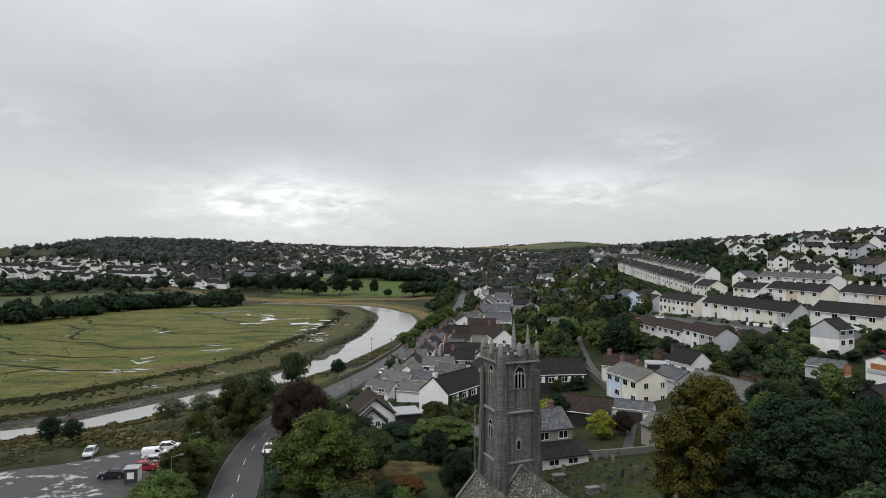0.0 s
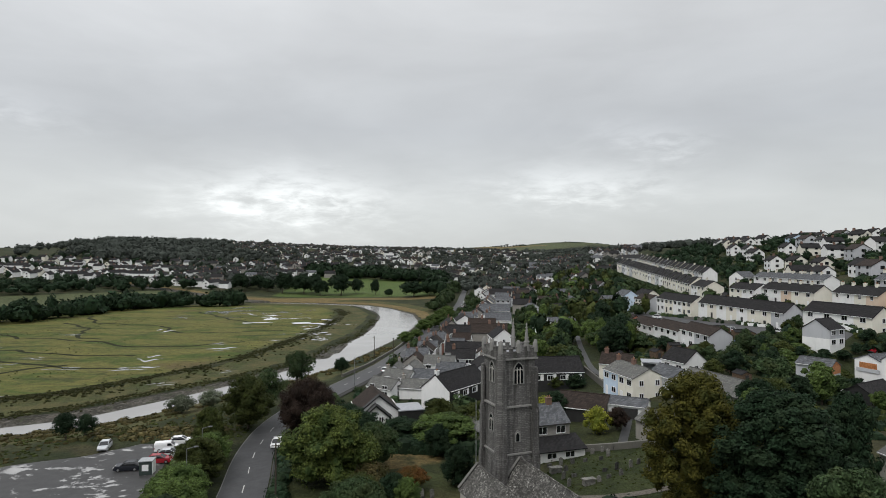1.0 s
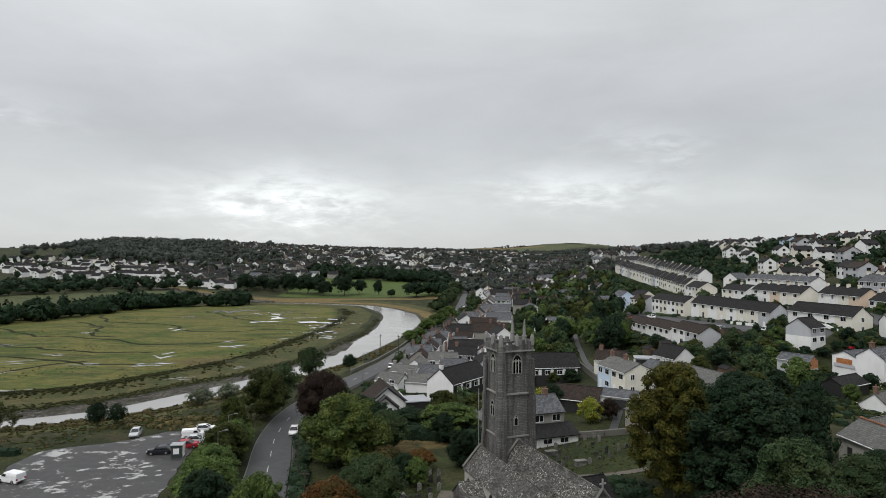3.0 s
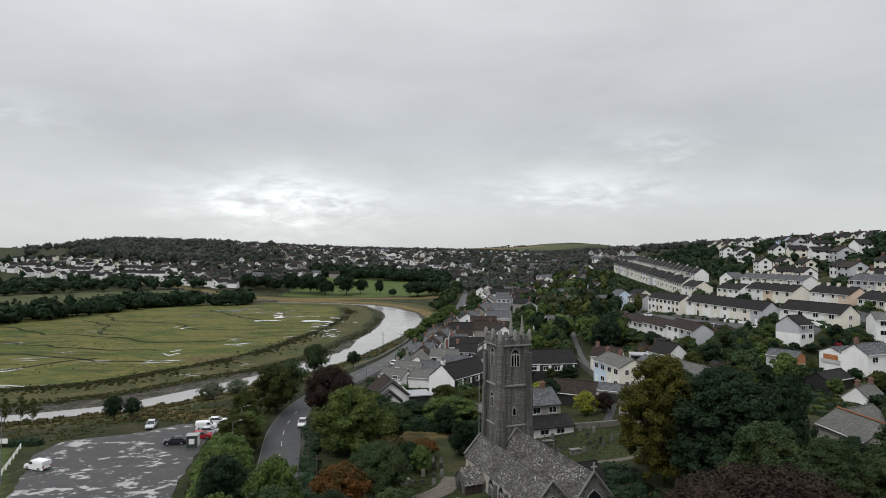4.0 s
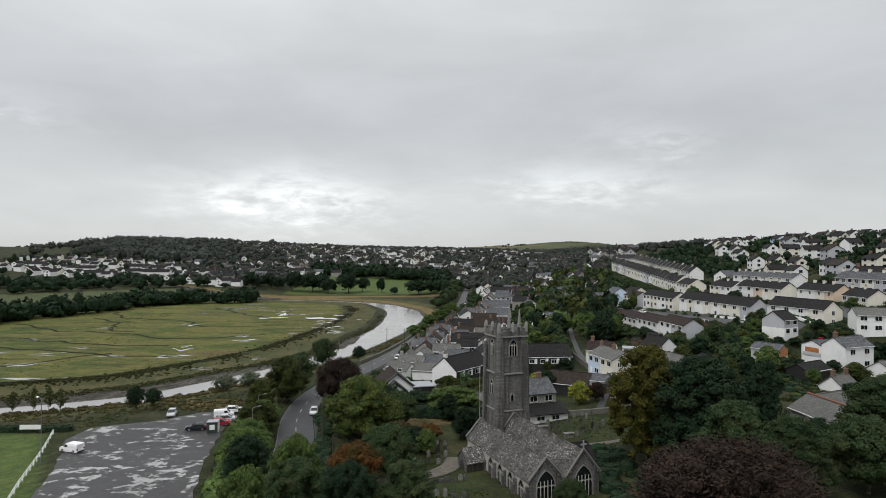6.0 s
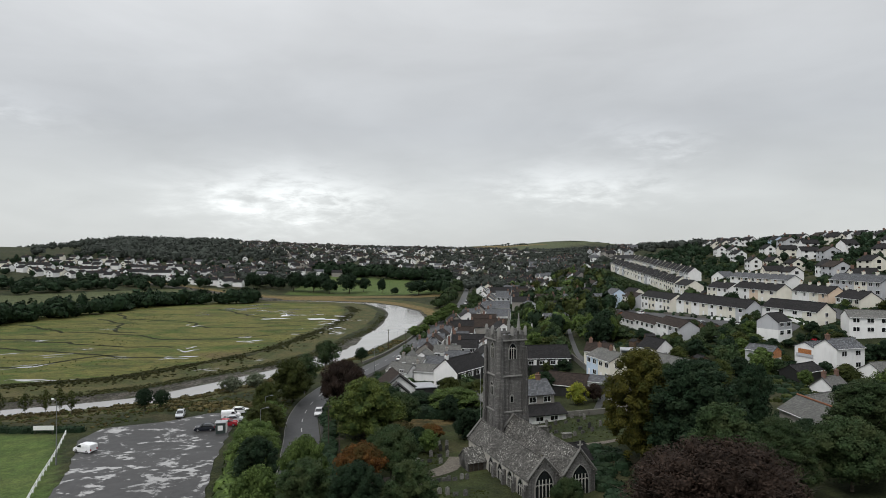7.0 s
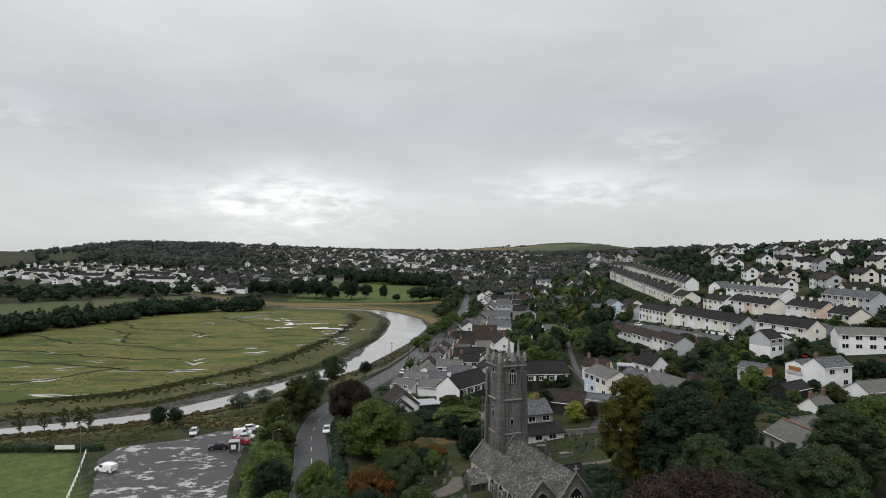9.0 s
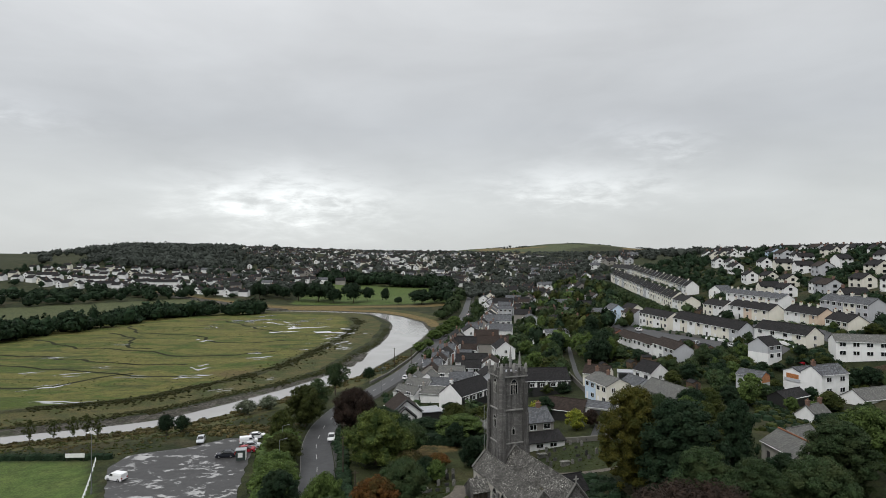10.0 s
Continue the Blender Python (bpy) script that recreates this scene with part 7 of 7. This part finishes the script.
while made < 44:
    x, y = fence_rg.uniform(46, 170), fence_rg.uniform(112, 300)
    if clear(x, y, 2.0) and not on_street(x, y):
        copy_thing(shed, pose(x, y, gz(x, y), 0, 0, fence_rg.choice((0, 90, 12, -80))))
        made += 1
for o in (*shed.children_recursive, shed):
    bpy.data.objects.remove(o)


# ---- vehicles ----
TYRE = plain("tyre_rubber", (0.02, 0.02, 0.02), 0.8)
RIM = plain("alloy_rim", (0.45, 0.45, 0.46), 0.35, 0.8)
LAMP_W, LAMP_R = plain("headlight_lens", (0.7, 0.7, 0.7), 0.15), plain("tail_light_lens", (0.35, 0.02, 0.02), 0.2)
CARS = {n: plain(n + "_car_paint", c, 0.22, vary=0.04) for n, c in (("white", (0.78, 0.78, 0.79)), ("red", (0.30, 0.02, 0.03)), ("black", (0.012, 0.014, 0.02)), ("silver", (0.52, 0.54, 0.56)), ("blue", (0.05, 0.09, 0.2)))}


def loft(profile, ys, m=None):
    """A body from cross-sections: profile(y) gives half-width, floor and top."""
    m = m or Mesh()
    rows = []
    for y in ys:
        hw, z0, z1, tuck = profile(y)
        rows.append([(-hw, y, z0), (-hw * 1.0, y, z0 + (z1 - z0) * 0.55), (-hw * tuck, y, z1), (hw * tuck, y, z1), (hw, y, z0 + (z1 - z0) * 0.55), (hw, y, z0)])
    n = 6
    m.add([p for r in rows for p in r], [(i * n + j, i * n + (j + 1) % n, (i + 1) * n + (j + 1) % n, (i + 1) * n + j) for i in range(len(rows) - 1) for j in range(n)] + [tuple(range(n))[::-1], tuple(range((len(rows) - 1) * n, len(rows) * n))])
    return m


def car(colour, x, y, turn, label, van=False, group="parked vehicles"):
    ob = thing("van" if van else "car", label, "van" if van else "car", pose(x, y, gz(x, y) + 0.1, 0, 0, turn), group)
    L_, hw, top = (2.15, 0.88, 1.68) if van else (2.1, 0.88, 1.46)
    mat = CARS[colour]
    low = loft(lambda yy: (hw * (0.9 if abs(yy) > L_ - 0.3 else 1.0), 0.22, 0.62 if abs(yy) > L_ - 0.1 else (1.02 if van and yy < 0 else 0.94), 0.96), (-L_, -L_ + 0.3, -1.2, 0, 1.2, L_ - 0.3, L_))
    part("body", low, mat, ob)
    if van:
        cab = loft(lambda yy: (hw * 0.97, 0.9, float(np.interp(yy, (-L_, -L_ + 0.1, 0.55, 1.35), (1.55, top, top, 1.0))), 0.88), (-L_ + 0.02, -L_ + 0.12, -0.5, 0.55, 1.35))
        part("cargo_body", cab, mat, ob)
        gl = Mesh().slab([(-0.72, 1.3, 1.10), (0.72, 1.3, 1.10), (0.66, 0.72, 1.60), (-0.66, 0.72, 1.60)], 0.03)
        for s in (-1, 1):
            gl.add([(s * 0.885, 0.1, 1.08), (s * 0.885, 1.05, 1.08), (s * 0.84, 0.62, 1.50), (s * 0.84, 0.1, 1.50)], [(0, 1, 2, 3) if s > 0 else (3, 2, 1, 0)])
        part("glazing", gl, GLASS, ob)
    else:
        cab = loft(lambda yy: (hw * 0.93, 0.9, float(np.interp(yy, (-1.85, -1.2, 0.25, 1.05), (0.96, top, top, 0.96))), 0.80), (-1.85, -1.2, 0.25, 1.05))
        part("glazing", cab, GLASS, ob)
        part("car_roof", Mesh().box(-0.66, -1.22, top - 0.03, 0.66, 0.27, top + 0.025, 0.03), mat, ob)
        pl = Mesh()
        for s in (-1, 1):
            for ya, yb in (((-1.85, 0.97), (-1.2, top)), ((1.05, 0.97), (0.25, top))):
                pl.limb((s * hw * 0.9, ya[0], ya[1]), (s * 0.68, yb[0], yb[1]), 0.05, 0.05, 4)
            pl.limb((s * hw * 0.9, -0.4, 0.97), (s * 0.69, -0.45, top), 0.05, 0.05, 4)
        part("pillars", pl, mat, ob)
    for sx_ in (-1, 1):
        for wy in (-1.28, 1.3):
            t = Mesh()
            t.m = pose(sx_ * (hw - 0.1), wy, 0.31, 0, 90, 0)
            t.tube(0, 0, -0.11, 0.11, 0.31, 0.31, 14)
            w = part("wheel", t, TYRE, ob)
            r = Mesh()
            r.m = pose(sx_ * (hw - 0.1), wy, 0.31, 0, 90, 0)
            r.tube(0, 0, -0.125, 0.125, 0.19, 0.19, 10)
            part("rim", r, RIM, w)
        part("headlight", Mesh().box(sx_ * 0.62 - 0.16, L_ - 0.12, 0.58, sx_ * 0.62 + 0.16, L_ + 0.02, 0.72), LAMP_W, ob)
        part("tail_light", Mesh().box(sx_ * 0.70 - 0.12, -L_ - 0.02, 0.62, sx_ * 0.70 + 0.12, -L_ + 0.1, 0.85), LAMP_R, ob)
    for yy in (L_, -L_):
        part("bumper", Mesh().box(-hw * 0.88, yy - 0.05, 0.24, hw * 0.88, yy + 0.05, 0.42), DARKWOOD, ob)
    return ob


car("white", -71.8, 83.2, 72, "small white van parked on the wet car park", van=True)
car("silver", -64.7, 108.6, 195, "silver hatchback parked by the river bank")
car("black", -54.6, 97.4, 100, "dark estate car parked beside the ticket kiosk")
car("red", -51.0, 101.0, -80, "red car parked in a row")
car("silver", -50.6, 104.0, -76, "pale silver estate car parked in a row")
car("white", -52.6, 107.6, -72, "white panel van parked in a row", van=True)
car("white", -51.8, 111.6, -74, "white car parked at the end of the row")
kio = thing("ticket_kiosk", "small white and green kiosk on the car park", "kiosk", pose(-50.4, 95.4, gz(-50, 95) + 0.1, 0, 0, 10))
part("wall", Mesh().box(-1.0, -0.9, 0, 1.0, 0.9, 2.2), plain("kiosk_green", (0.030, 0.045, 0.040), 0.6), kio)
part("sign_board", Mesh().box(-0.55, -1.0, 0.7, 0.45, -0.93, 1.7), W_WHITE, kio)
part("roof", Mesh().box(-1.15, -1.05, 2.2, 1.15, 1.05, 2.32), METAL, kio)
part("side_board", Mesh().box(1.02, -0.9, 0.1, 1.08, 0.9, 2.2), W_WHITE, kio)
bin_ = thing("litter_bin", "dark litter bin at the edge of the car park", "bin", pose(-47.5, 113.0, gz(-47.5, 113)))
part("body", Mesh().tube(0, 0, 0, 1.0, 0.32, 0.36, 10), DARKWOOD, bin_)
part("lid", Mesh().tube(0, 0, 1.0, 1.15, 0.4, 0.2, 10), METAL, bin_)
for i, (x, y, t, c) in enumerate(((-18.6, 183, -14, "white"), (-17.4, 189, -13, "red"), (-16.0, 195, -12, "silver"), (-12.5, 216, -10, "white"), (3, 320, -10, "silver"), (5, 330, -10, "black"), (9.5, 365, -10, "white"), (12, 385, -10, "red"), (2.0, 352, -10, "blue"), (15, 420, -10, "white"), (17.5, 445, -8, "silver"))):
    car(c, x, y, t, "%s car parked along the town street" % c, group="cars along the street")
for x, y, t, c in ((83.5, 157, 80, "white"), (80.5, 155.5, 85, "silver"), (82.5, 161.5, 80, "blue"), (91.5, 160, 10, "white"), (86.5, 177, 6, "silver"), (117, 146, 10, "black"), (103.5, 139, -70, "red"), (81.5, 224, 8, "white"), (86.5, 121, 10, "silver"), (89.0, 120, 10, "white")):
    car(c, x, y, t, "%s car parked near the terraces" % c, group="cars by the terraces")
car("white", 70, 236, 90, "white van parked above the gardens", van=True, group="cars by the terraces")
for x, y, t, c in ((-34.5, 108.5, 186, "white"),):
    car(c, x + 2, y, t, "%s car on the road by the bend" % c, group="cars on the road")


# ---- lamps, poles, fence, goal-end board ----
LAMP_STEEL = plain("dull_grey_lamp_steel", (0.16, 0.165, 0.17), 0.6, 0.2)


def lamp_post(x, y, h, turn=0.0, heads=1, label="tall galvanised lamp post"):
    ob = thing("street_lamp", label, "street lamp", pose(x, y, gz(x, y), 0, 0, turn), "street lamps")
    part("pole", Mesh().tube(0, 0, -0.3, h, 0.09, 0.05, 8).tube(0, 0, 0, 1.2, 0.16, 0.16, 8), LAMP_STEEL, ob)
    part("arm", Mesh().limb((0, 0, h - 0.05), (1.1, 0, h + 0.2), 0.045, 0.04, 6), LAMP_STEEL, ob)
    part("lantern", Mesh().box(0.95, -0.15, h + 0.12, 1.55, 0.15, h + 0.26, 0.04), LAMP_STEEL if h < 10 else UPVC, ob)
    return ob


lamp_post(-72.2, 75.2, 11.3, 150, label="tall lamp post with a pale floodlight head beside the pitch")
lamp_post(-40.6, 93.5, 7.6, 20)
lamp_post(-37.9, 81.0, 7.6, 20)
lamp_post(-41.0, 131, 7.6, 10)
lamp_post(-25.5, 163, 8, 10)


def pole(x, y, h, label="tarred wooden telegraph pole"):
    ob = thing("telegraph_pole", label, "pole", pose(x, y, gz(x, y)), "telegraph poles")
    part("pole", Mesh().tube(0, 0, -0.5, h, 0.15, 0.10, 8), TAR, ob)
    part("crossbar", Mesh().box(-0.6, -0.05, h - 0.5, 0.6, 0.05, h - 0.38), TAR, ob)


for x, y, h in ((-24.5, 205, 9), (-17.2, 196, 9), (-25.0, 80, 8.5), (-20, 62, 8), (-27.5, 96, 7)):
    pole(x, y, h)

rail = thing("rail_fence", "white timber rail fence between the pitch and car park", "fence", pose(0, 0, 0))
p0, p1 = Vector((-62.3, 52)), Vector((-82.5, 94.5))
nseg = 15
post = Mesh().box(-0.06, -0.06, -0.3, 0.06, 0.06, 1.05).data("post", UPVC)
for i in range(nseg + 1):
    p = p0.lerp(p1, i / nseg)
    part("post", post, None, rail, at=Matrix.Translation((p.x, p.y, gz(p.x, p.y))))
    if i < nseg:
        pn = p0.lerp(p1, (i + 1) / nseg)
        for zz in (0.55, 0.98):
            part("rail", Mesh().limb((p.x, p.y, gz(p.x, p.y) + zz), (pn.x, pn.y, gz(pn.x, pn.y) + zz), 0.06, 0.06, 4), UPVC, rail)
brd = thing("notice_board", "long white sign board on the hedge behind the pitch", "sign", pose(-87.2, 94.6, gz(-87, 94), 0, 0, 2))
part("board", Mesh().box(-2.1, -0.05, 1.0, 2.1, 0.05, 1.9), W_WHITE, brd)
for x in (-1.8, 1.8):
    part("post", Mesh().box(x - 0.06, 0.06, -0.3, x + 0.06, 0.16, 1.8), TAR, brd)

# the viaduct far up the valley
via = thing("viaduct", "long concrete road viaduct on tall piers far up the valley", "bridge", pose(150, 1480, 18, 0, 0, -4))
CONC = plain("pale_concrete", (0.36, 0.36, 0.35), 0.8)
part("deck", Mesh().box(-110, -5, 26, 110, 5, 28.5), CONC, via)
for x in (-60, -18, 24, 66):
    part("pier", Mesh().box(x - 1.6, -3, -20, x + 1.6, 3, 26), CONC, via)

# prototypes are no longer needed
for ob in list(PROTO.values()) + FAR:
    for o in (*ob.children_recursive, ob):
        bpy.data.objects.remove(o)
